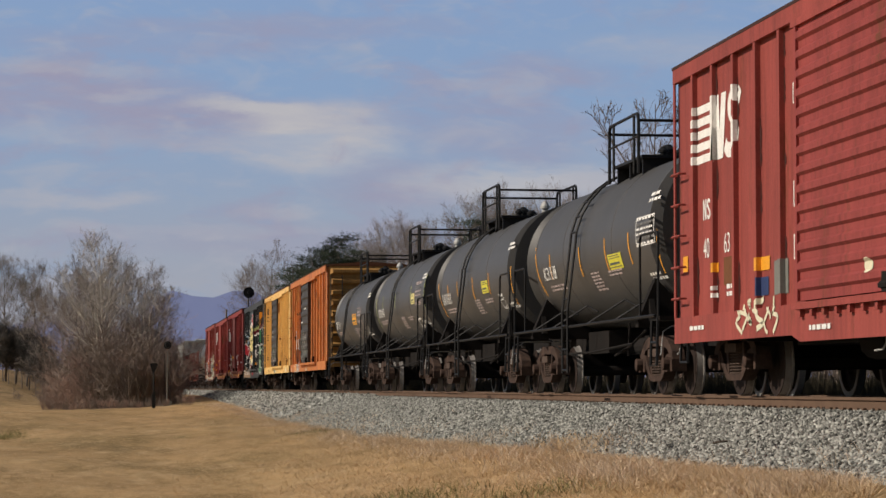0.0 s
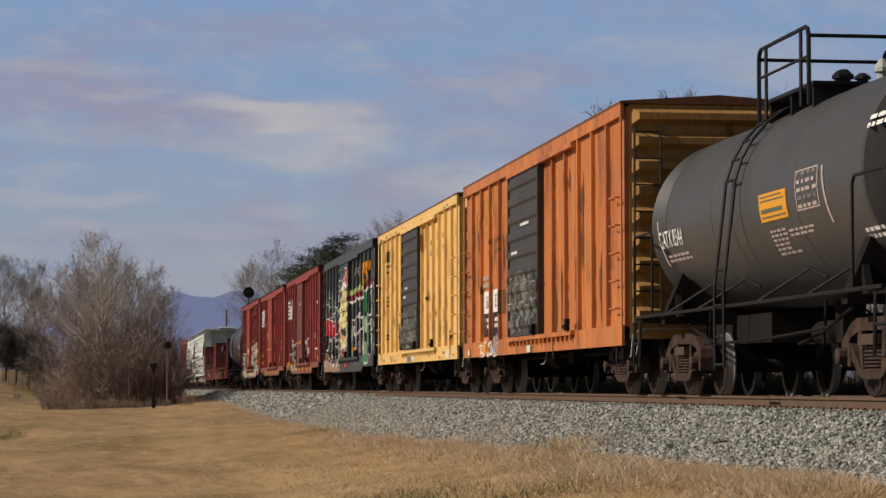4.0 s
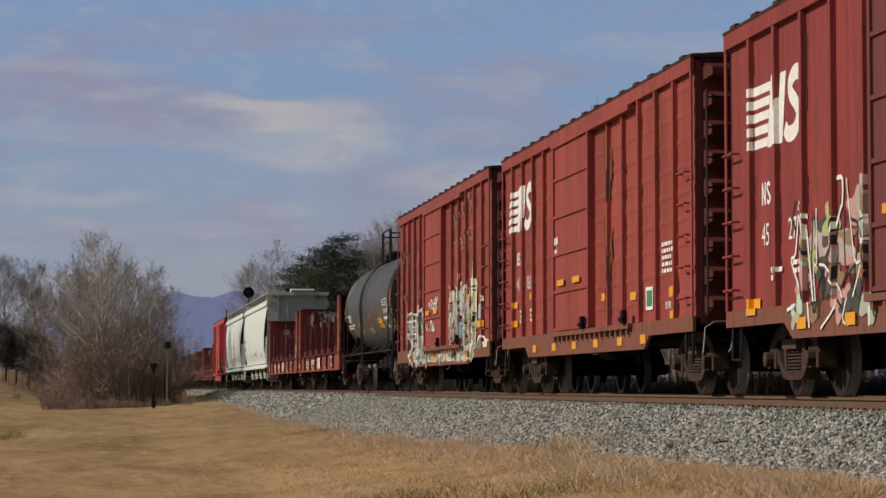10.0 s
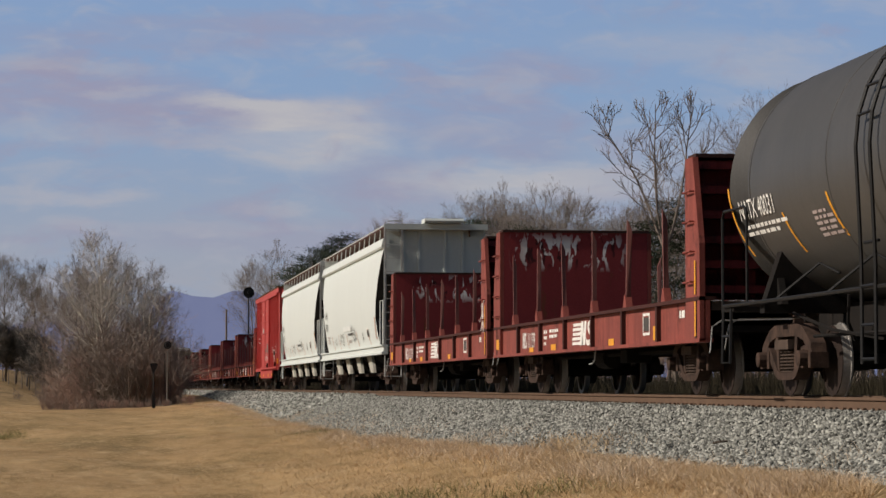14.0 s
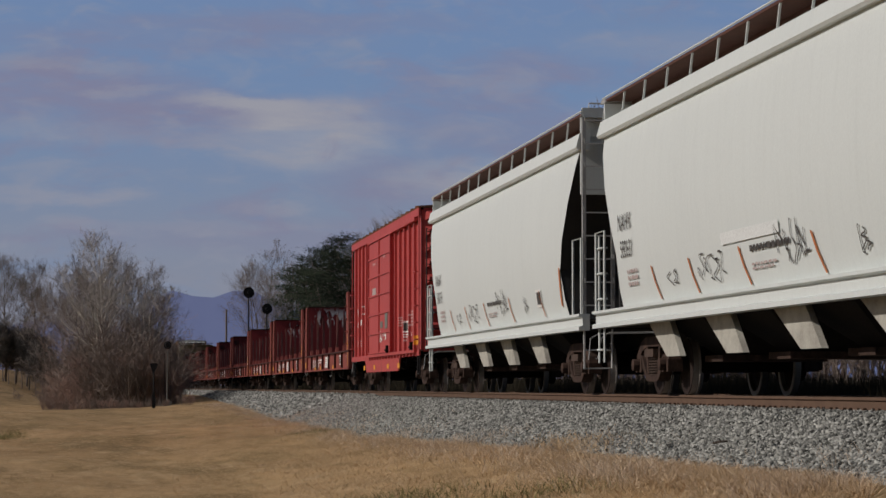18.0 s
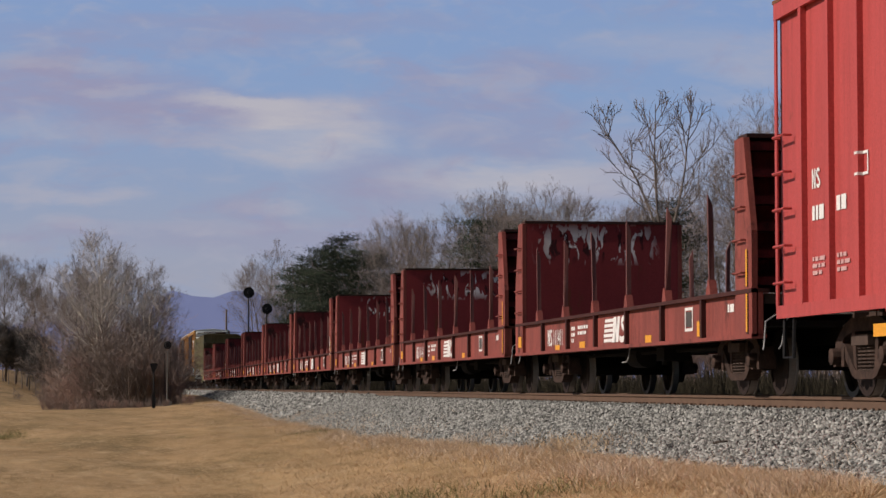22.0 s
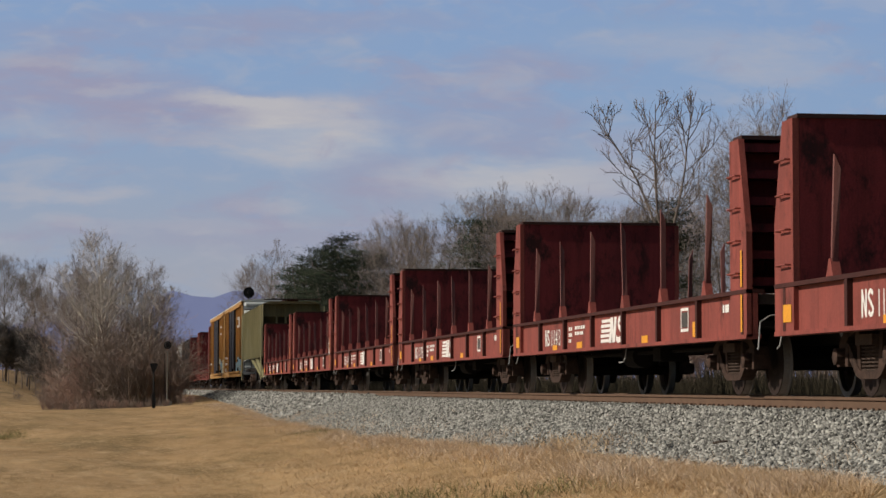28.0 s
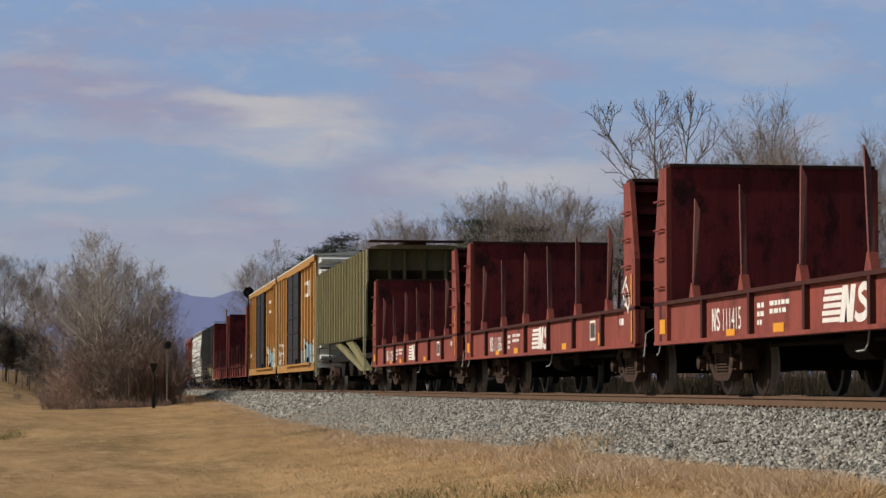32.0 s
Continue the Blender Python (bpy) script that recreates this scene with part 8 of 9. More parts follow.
tagged(new("far_ballast_stones", scatter_stones("far_ballast_stones", 36000, (TRACK_X - 4.0, TRACK_X - 0.85), (75, 230), 0.085)),
       "grey ballast stones along the distant track", "ballast", kind="stuff")

RAIL_SECTION = [(-0.07, -0.18), (0.07, -0.18), (0.07, -0.165), (0.012, -0.145), (0.012, -0.05), (0.036, -0.035), (0.036, -0.004), (0.028, 0.0),
                (-0.028, 0.0), (-0.036, -0.004), (-0.036, -0.035), (-0.012, -0.05), (-0.012, -0.145), (-0.07, -0.165)]
for s in (-1, 1):
    bm = bmesh.new()
    prism(bm, [(TRACK_X + s * 0.7525 + x, z) for x, z in RAIL_SECTION], "y", -200, 900)
    bm.faces.ensure_lookup_table()
    me = finish(bm, "rail", [M_RAIL, M_RAILTOP])
    for p in me.polygons:
        if p.normal.z > 0.9 and p.center.z > -0.01:
            p.material_index = 1
    tagged(new("rail", me), "rusty brown steel rail on ties", "rail", "rails", "structure")
tie = finish(B((-1.3, 1.3, -0.115, 0.115, -0.37, -0.182)), "tie", M_TIE)
plate = finish(B((-0.1, 0.1, -0.1, 0.1, -0.184, -0.172)), "tie_plate", M_RAIL)
bed_ties = tagged(new("track_ties"), "dark timber ties under the rails", "ties", kind="structure")
for k in range(170):
    y = 8 + k * 0.52
    part("tie", tie, None, bed_ties, loc=(TRACK_X, y, 0))
bm = bmesh.new()
for k in range(120):
    y = 8 + k * 0.52
    for o in (-0.12, 0.1):
        box(bm, TRACK_X - 0.87, TRACK_X - 0.83, y + o - 0.02, y + o + 0.02, -0.17, -0.12)
part("spikes", bm, M_RAIL, bed_ties)



def blade_field(name, x, y, z, tall, wide, lean, material):
    """Grass blades: thin bent triangles standing at given points."""
    k = len(x)
    a = rng.uniform(0, math.tau, k)
    h = tall * rng.uniform(0.4, 1.2, k)
    w = wide * rng.uniform(0.6, 1.4, k)
    lx, ly = rng.normal(0, lean, k) * h, rng.normal(0, lean, k) * h
    p0 = np.stack([x - np.cos(a) * w, y - np.sin(a) * w, z], -1)
    p1 = np.stack([x + np.cos(a) * w, y + np.sin(a) * w, z], -1)
    p2 = np.stack([x + lx, y + ly, z + h], -1)
    V = np.stack([p0, p1, p2], 1).reshape(-1, 3)
    return raw_mesh(name, V, np.arange(3 * k).reshape(-1, 3), material)


def field_points(n, near, far, x_right=7.2):
    u = rng.uniform(0, 1, n)
    y = near * (far / near) ** u
    lo, hi = -0.046 * y, np.minimum(0.325 * y, x_right)
    x = lo + (hi - lo) * rng.uniform(0, 1, n)
    return x, y


x, y = field_points(420000, 17, 110)
zg = ground_z(x, y)
clump = np.sin(x * 2.1 + 1.3 * np.sin(y * 0.9)) * np.sin(y * 1.1 + 0.7 * np.sin(x * 1.7))
toe = np.clip(1 - np.abs(x - 5.5) / 1.2, 0, 1)
keep = (rng.uniform(0, 1, len(x)) < (0.12 + 0.43 * smooth(0.5, 4.5, x)) + 0.3 * clump * smooth(0.0, 4.0, x) + 0.3 * toe) & (bed_z(x, y) < zg + 0.1 * rng.uniform(0, 1, len(x)) ** 2)
x, y, zg, toe = x[keep], y[keep], zg[keep], toe[keep]
tagged(new("dry_grass", blade_field("dry_grass", x, y, zg - 0.01, 0.05 + 0.06 * toe, 0.0034, 1.3, M_BLADE)), "straw-coloured dry grass along the ballast", "grass", kind="stuff")
x = np.concatenate([rng.normal(cx, sx, n) for cx, cy, sx, sy, n in ((3.05, 25.5, 0.4, 0.9, 1300), (5.0, 57, 0.3, 1.5, 700), (-2.75, 71, 0.3, 2.6, 1500), (4.0, 22.8, 0.5, 0.6, 700), (1.5, 24.5, 0.5, 0.5, 300))])
y = np.concatenate([rng.normal(cy, sy, n) for cx, cy, sx, sy, n in ((3.05, 25.5, 0.4, 0.9, 1300), (5.0, 57, 0.3, 1.5, 700), (-2.75, 71, 0.3, 2.6, 1500), (4.0, 22.8, 0.5, 0.6, 700), (1.5, 24.5, 0.5, 0.5, 300))])
tagged(new("green_grass", blade_field("green_grass", x, y, ground_z(x, y) - 0.01, 0.10, 0.005, 0.7, M_BLADEGREEN)), "green tufts among the dry grass", "grass", kind="stuff")
n = 26000
y = 18 * (120 / 18) ** rng.uniform(0, 1, n)
x = 5.35 + rng.normal(0, 0.42, n) + 0.25 * np.sin(y * 0.7) + 0.15 * np.sin(y * 1.9)
tall_bit = 0.5 + 0.5 * np.sin(y * 0.9 + 2 * np.sin(x * 2.0))
tagged(new("dead_grass", blade_field("dead_grass", x, y, np.maximum(ground_z(x, y), bed_z(x, y)) - 0.015, 0.09 + 0.09 * tall_bit, 0.0035, 0.9, M_STRAW)),
       "bleached long dead grass at the ballast's foot", "grass", kind="stuff")
x = rng.normal(6.0, 0.2, 900)
y = rng.normal(31.5, 1.2, 900)
tagged(new("grass_tuft", blade_field("grass_tuft", x, y, np.maximum(ground_z(x, y), bed_z(x, y)) - 0.01, 0.17, 0.006, 0.8, M_BLADE)), "dead grass tuft creeping up the ballast", "grass", kind="stuff")
n = 110000
y = 25 * (260 / 25) ** rng.uniform(0, 1, n)
x = 12.7 + 5.5 * rng.uniform(0, 1, n) ** 1.2
tagged(new("lineside_weeds", blade_field("lineside_weeds", x, y, ground_z(x, y) - 0.02, 1.05 + 0.25 * np.sin(y * 0.35) * np.sin(x * 0.9), 0.012, 0.25, M_WEED)), "dull brown weeds beyond the track", "weeds", kind="stuff")

# ---- trees ----


def shoot(r, p, d, length, steps, lift, wob):
    """Points of one bent branch."""
    pts, dd = [p.copy()], d.normalized()
    for i in range(steps):
        dd = (dd + Vector((r.gauss(0, wob), r.gauss(0, wob), r.gauss(0, wob * 0.6) + lift))).normalized()
        pts.append(pts[-1] + dd * length / steps)
    return pts


def along(pts, f):
    k = f * (len(pts) - 1)
    i = min(int(k), len(pts) - 2)
    return pts[i].lerp(pts[i + 1], k - i), (pts[i + 1] - pts[i]).normalized()


class Wood:
    """Collects round limbs and flat fine twigs as quads."""

    def __init__(self):
        self.limb, self.twig = ([], []), ([], [])

    def tube(self, pts, r0, r1, seg=5):
        V, F = self.limb
        for i, p in enumerate(pts):
            d = (pts[min(i + 1, len(pts) - 1)] - pts[max(i - 1, 0)]).normalized()
            a = d.orthogonal().normalized()
            b = d.cross(a)
            rad = r0 + (r1 - r0) * i / (len(pts) - 1)
            s = len(V)
            for k in range(seg):
                c = p + (a * math.cos(k * math.tau / seg) + b * math.sin(k * math.tau / seg)) * rad
                V.append((c.x, c.y, c.z))
            if i:
                for k in range(seg):
                    F.append((s - seg + k, s - seg + (k + 1) % seg, s + (k + 1) % seg, s + k))

    def strip(self, r, pts, w0, w1):
        V, F = self.twig
        d = pts[-1] - pts[0]
        w = d.cross(Vector((r.gauss(0, 1), r.gauss(0, 1), r.gauss(0, 1)))).normalized()
        for i, p in enumerate(pts):
            k = w0 + (w1 - w0) * i / (len(pts) - 1)
            a, b = p - w * k, p + w * k
            V += [(a.x, a.y, a.z), (b.x, b.y, b.z)]
            if i:
                n = len(V)
                F.append((n - 4, n - 3, n - 1, n - 2))


def side_way(r, d, wide, up):
    s = d.cross(Vector((r.gauss(0, 1), r.gauss(0, 1), r.gauss(0, 1)))).normalized()
    return (d + s * wide + Vector((0, 0, up))).normalized()


def ramify(w, r, pts, length, rad, n2, n3, n4, thin, wide=0.85, up=0.22):
    """Side branches, branchlets and twigs of one limb."""
    for j in range(n2):
        g = 0.22 + 0.78 * (j + r.random()) / n2
        p, d = along(pts, min(g, 1))
        l2 = length * (0.62 * (1.1 - g) + 0.16) * r.uniform(0.7, 1.25)
        q = shoot(r, p, side_way(r, d, wide * r.uniform(0.6, 1.2), up), l2, 3, 0.08, 0.16)
        r2 = max(thin * 1.5, rad * (1 - 0.8 * g) * 0.55)
        w.tube(q, r2, thin, 3)
        for i in range(n3):
            g3 = 0.2 + 0.8 * (i + r.random()) / n3
            p3, d3 = along(q, min(g3, 1))
            l3 = l2 * r.uniform(0.3, 0.6)
            q3 = shoot(r, p3, side_way(r, d3, wide, up), l3, 2, 0.06, 0.2)
            w.strip(r, q3, thin * 1.0, thin * 0.6)
            for m in range(n4):
                p4, d4 = along(q3, 0.25 + 0.75 * (m + r.random()) / n4 if n4 else 1)
                w.strip(r, [p4, p4 + side_way(r, d4, wide, up) * l3 * r.uniform(0.35, 0.7)], thin * 0.75, thin * 0.35)


def bare_tree(name, label, seed, height, base_r, bark, twigs, n=(14, 6, 5, 4), clear=0.3, reach=0.33, thin=0.007, steep=38, forks=0, wob=0.07, stout=0.5, spread=0.36):
    """Bare tree: a tapering leader (or forked leaders), ascending limbs, and a haze of fine twigs."""
    r = random.Random(seed)
    e = tagged(new(name), label, "tree", "bare trees")
    w = Wood()
    trunk = shoot(r, Vector((0, 0, -0.2)), Vector((0, 0, 1)), height * (0.97 if not forks else 0.45), 8, 0.04, wob)
    stems = [(trunk, base_r, height, clear)]
    w.tube(trunk, base_r, base_r * (0.12 if not forks else 0.6), 6)
    for k in range(forks):
        a = math.tau * k / forks + r.uniform(-0.4, 0.4)
        st = shoot(r, trunk[-1], Vector((spread * math.cos(a), spread * math.sin(a), 1)), height * r.uniform(0.45, 0.56), 7, 0.05, 0.09)
        w.tube(st, base_r * 0.6, thin * 1.5, 5)
        stems.append((st, base_r * 0.6, height * 0.6, 0.12))
    for pts, rad, tall_m, c0 in stems:
        n1 = n[0] if not forks else (3 if pts is trunk else n[0] // 2)
        for k in range(n1):
            f = c0 + (0.97 - c0) * (k + r.random() * 0.9) / n1
            p, d = along(pts, f)
            u = (f - c0) / (1 - c0)
            ln = reach * tall_m * (0.35 + 0.65 * math.sin(math.pi * min(1, 0.28 + 0.72 * u))) * r.uniform(0.75, 1.2)
            a, el = k * 2.4 + r.uniform(-0.5, 0.5), radians(steep + 30 * u + r.uniform(-9, 9))
            q = shoot(r, p, Vector((math.cos(a) * math.cos(el), math.sin(a) * math.cos(el), math.sin(el))), ln, 5, 0.07, 0.11)
            r1 = max(thin * 2, rad * (1 - 0.85 * f) * stout)
            w.tube(q, r1, thin * 1.2, 4)
            ramify(w, r, q, ln, r1, n[1], n[2], n[3], thin)
    part("trunk", raw_mesh("trunk", *w.limb, bark), None, e)
    part("crown", raw_mesh("crown", *w.twig, twigs), None, e)
    return e


def brush_clump(name, label, seed, material, stems=13, height=3.0, radius=0.6, n=(6, 6, 5), thin=0.0055):
    """Leafless shrub: many stems from one foot, tangled with fine twigs."""
    r = random.Random(seed)
    e = tagged(new(name), label, "shrub", "brush beside the track")
    w = Wood()
    for k in range(stems):
        a, rad = r.uniform(0, math.tau), radius * math.sqrt(r.random())
        p = Vector((rad * math.cos(a), rad * math.sin(a), -0.05))
        ln = height * r.uniform(0.5, 1.0) * (1.1 - 0.5 * rad / radius)
        q = shoot(r, p, Vector((p.x * 0.45 + r.gauss(0, 0.22), p.y * 0.45 + r.gauss(0, 0.22), 1)), ln, 5, 0.02, 0.14)
        w.tube(q, 0.022, thin, 4)
        ramify(w, r, q, ln * 0.75, 0.02, n[0], n[1], n[2], thin, 1.1, 0.12)
    part("stem", raw_mesh("stem", *w.limb, material), None, e)
    part("crown", raw_mesh("crown", *w.twig, material), None, e)
    return e


def conifer(name, label, seed, height, width, pine=True):
    """Evergreen: pines carry flat pads of needles in tiers, cedars a dense ragged cone on a bare foot."""
    r = random.Random(seed)
    e = tagged(new(name), label, "tree", "evergreens")
    w = Wood()
    w.tube(shoot(r, Vector((0, 0, -0.2)), Vector((0, 0, 1)), height * 0.98, 6, 0.03, 0.04), 0.13 * height / 12, 0.02, 6)
    V, F = [], []

    def pad(c, size, flat, count):
        for j in range(count):
            p = c + Vector((r.gauss(0, size), r.gauss(0, size), r.gauss(0, size * flat)))
            o = Vector((r.gauss(0, 1), r.gauss(0, 1), r.gauss(0.25, 0.6))).normalized() * size * r.uniform(0.3, 0.55)
            t = o.orthogonal().normalized() * size * 0.09
            s = len(V)
            V.extend((tuple(p - o), tuple(p + t), tuple(p + o)))
            F.append((s, s + 1, s + 2))
    tiers = 13 if pine else 22
    for k in range(tiers):
        f = (0.3 if pine else 0.3) + 0.68 * (k + r.uniform(0, 0.7)) / tiers
        arms = r.randint(4, 6) if pine else 7
        for j in range(arms):
            a = r.uniform(0, math.tau)
            u = (f - 0.3) / 0.7
            ln = width * (0.35 + 0.75 * math.sin(math.pi * min(1, 0.35 + 0.65 * u)) if pine else (1.05 - u) ** 0.7) * r.uniform(0.5, 1.1)
            p = Vector((0, 0, height * f))
            q = shoot(r, p, Vector((math.cos(a), math.sin(a), 0.25 if pine else 0.5)), ln, 4, 0.03, 0.1)
            w.tube(q, 0.035, 0.012, 3)
            for g in ((0.45, 0.7, 0.95) if pine else (0.35, 0.65, 0.95)):
                c, d = along(q, g)
                pad(c, r.uniform(0.4, 0.7) * height / 15 if pine else r.uniform(0.2, 0.36), 0.3 if pine else 0.8, 34 if pine else 30)
    part("trunk", raw_mesh("trunk", *w.limb, M_BARK), None, e)
    part("crown", raw_mesh("crown", V, F, M_PINE if pine else M_CEDAR), None, e)
    return e


def bearing(x):
    """Sideways offset for each metre along the track, for a bearing given across the view."""
    return (x - 183.7) / 4375.0


def set_tree(ob, px, dist, drop=0.0, turn=0.0, size=1.0):
    X = bearing(px) * dist
    ob.matrix_world = pose(X, dist, float(ground_z(X, dist)) - drop, 0, 0, turn) @ Matrix.Scale(size, 4)
    return ob


def stand(kinds, spots):
    """Sets trees so that their tops reach given heights on given bearings."""
    for k, (px, top, dist) in enumerate(spots):
        proto, tall_m, used = kinds[k % len(kinds)]
        X = bearing(px) * dist
        need = (686 - top) * dist / 4333 + 0.11 - float(ground_z(X, dist))
        ob = proto if not used else copy_thing(proto, Matrix())
        kinds[k % len(kinds)] = (proto, tall_m, True)
        set_tree(ob, px, dist, 0.05, r.uniform(0, 360), max(0.12, need / tall_m))


# bush and trees beside the track on the near side
r = random.Random(5)
syc = bare_tree("bare_tree", "bare pale-barked tree standing among brush", 4, 9.0, 0.12, M_PALEBARK, M_PALETWIG, (22, 8, 7, 6), 0.3, 0.36, 0.006, 28, wob=0.025, stout=0.34)
stand([(syc, 8.9, False)], [(181, 441, 138)])
pale = bare_tree("bare_tree", "pale forked bare tree rising out of brush", 8, 9.0, 0.11, M_PALEBARK, M_PALETWIG, (18, 7, 6, 5), 0.3, 0.2, 0.006, 30, forks=4, stout=0.4, spread=0.42)
stand([(pale, 8.9, False)], [(146, 452, 140), (240, 486, 143)])
protos = [bare_tree("bare_tree", "bare leafless tree with fine brown twigs", s, 9.0, 0.10, M_BARK, M_TWIG, (18, 7, 7, 6), 0.22, 0.36, 0.006, 30) for s in (11, 12, 13, 14)]
stand([(p, 8.9, False) for p in protos],
      [(150, 478, 146), (232, 490, 150), (10, 468, 240), (75, 518, 250), (122, 505, 150), (206, 474, 148), (28, 478, 246), (-14, 464, 236), (260, 500, 155), (47, 500, 252),
       (88, 543, 225), (285, 552, 162), (245, 520, 145), (166, 492, 160), (192, 505, 143), (108, 535, 158)])
shrubs = [brush_clump("brush", "dense leafless grey-brown brush", 40 + s, M_SHRUB if s % 2 else M_REDBRUSH) for s in range(6)]
spots = []
for k in range(110):
    px = r.uniform(84, 310)
    low = np.interp(px, [80, 100, 125, 150, 180, 205, 235, 262, 285, 306], [668, 640, 605, 580, 555, 536, 536, 545, 572, 640])
    spots.append((px, min(684, low - 6 + abs(r.gauss(0, 1)) * 40), r.uniform(131, 166)))
spots += [(335, 684, 122), (322, 688, 124), (345, 690, 126), (32, 683, 190)]
spots += [(px, r.uniform(690, 704), r.uniform(119, 128)) for px in range(80, 300, 12)]
spots += [(px, r.uniform(630, 650), r.uniform(300, 340)) for px in range(-30, 130, 8)]
stand([(p, 2.9, False) for p in shrubs], spots)
# dark cedars at the far left edge of the field, bare at the foot
ced = [conifer("cedar_tree", "dark cedar with bare foot at the field's edge", 60 + k, 5.5, 1.75, False) for k in range(3)]
stand([(p, 5.4, False) for p in ced], [(6, 578, 238), (28, 583, 242), (52, 586, 240), (76, 600, 238), (-16, 574, 240), (16, 596, 234), (40, 590, 236), (64, 604, 233), (90, 622, 244)])

# wood on the far side of the track
pines = [conifer("pine_tree", "dark green pine behind the train", 80 + k, 15.0, 3.3) for k in range(3)]
stand([(p, 14.7, False) for p in pines],
      [(604, 413, 250), (545, 452, 245), (520, 468, 255), (640, 436, 240), (575, 436, 260), (668, 442, 240), (862, 380, 200), (1216, 345, 132), (555, 474, 235), (622, 455, 235), (1180, 385, 140), (960, 390, 190), (590, 440, 242)])
tall = bare_tree("bare_tree", "tall slender bare tree behind the train", 23, 17, 0.15, M_BARK, M_BARK, (26, 5, 4, 1), 0.55, 0.27, 0.0145, 26, forks=3, wob=0.03, spread=0.36)
stand([(tall, 16.4, False)], [(1230, 142, 128)])
woods = [bare_tree("bare_tree", "bare leafless tree in the wood", s, 13, 0.12, M_BARK, M_WOODTWIG, (17, 7, 6, 5), 0.27, 0.31, 0.0065, 32) for s in (31, 32, 33, 34, 35)]
spots = []
for row in range(2):
    for px in range(455 + 9 * row, 1640, 26):
        top = np.interp(px, [455, 500, 540, 690, 760, 850, 920, 990, 1050, 1100, 1180, 1260, 1320, 1400, 1480, 1568, 1640],
                        [448, 450, 475, 402, 366, 380, 325, 330, 345, 338, 372, 345, 240, 185, 225, 205, 205])
        dist = np.interp(px, [455, 700, 1000, 1300, 1640], [300, 225, 185, 140, 115]) + r.uniform(-10, 25) + 14 * row
        spots.append((px + r.uniform(-11, 11), top + r.uniform(-6, 40 if px < 1250 else 105) + 14 * row, dist))
stand([(p, 12.8, False) for p in woods], spots)
for k in range(64):
    px = 440 + k * 18.5
    dist = np.interp(px, [455, 700, 1000, 1300, 1640], [285, 215, 175, 130, 105]) + r.uniform(-8, 8)
    set_tree(copy_thing(shrubs[k % 6], Matrix()), px, dist, 0.1, r.uniform(0, 360), r.uniform(1.3, 2.3))

# mountains on the horizon
hx = np.linspace(-1500, 3500, 140)
V, F = [], []
for k, x in enumerate(hx):
    px = 183.7 + 4375 * x / 4300
    h = np.interp(px, [-900, -200, 60, 140, 230, 262, 300, 345, 388, 418, 445, 520, 640, 900, 1600], [20, 60, 118, 120, 100, 150, 172, 162, 164, 176, 172, 140, 150, 120, 60]) * 4300 / 4333 / 1.0
    h = h + 2.0 * math.sin(k * 1.7) + 1.5 * math.sin(k * 0.63)
    V += [(x, 4300, -30), (x, 4300, h * 1.0), (x, 4500, h * 0.2)]
for k in range(len(hx) - 1):
    a = 3 * k
    F += [(a, a + 3, a + 4, a + 1), (a + 1, a + 4, a + 5, a + 2)]
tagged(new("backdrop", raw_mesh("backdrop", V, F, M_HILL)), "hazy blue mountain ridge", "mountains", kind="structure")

# ---- sky backdrop with drifting cloud ----
SKY_Y = 4550.0


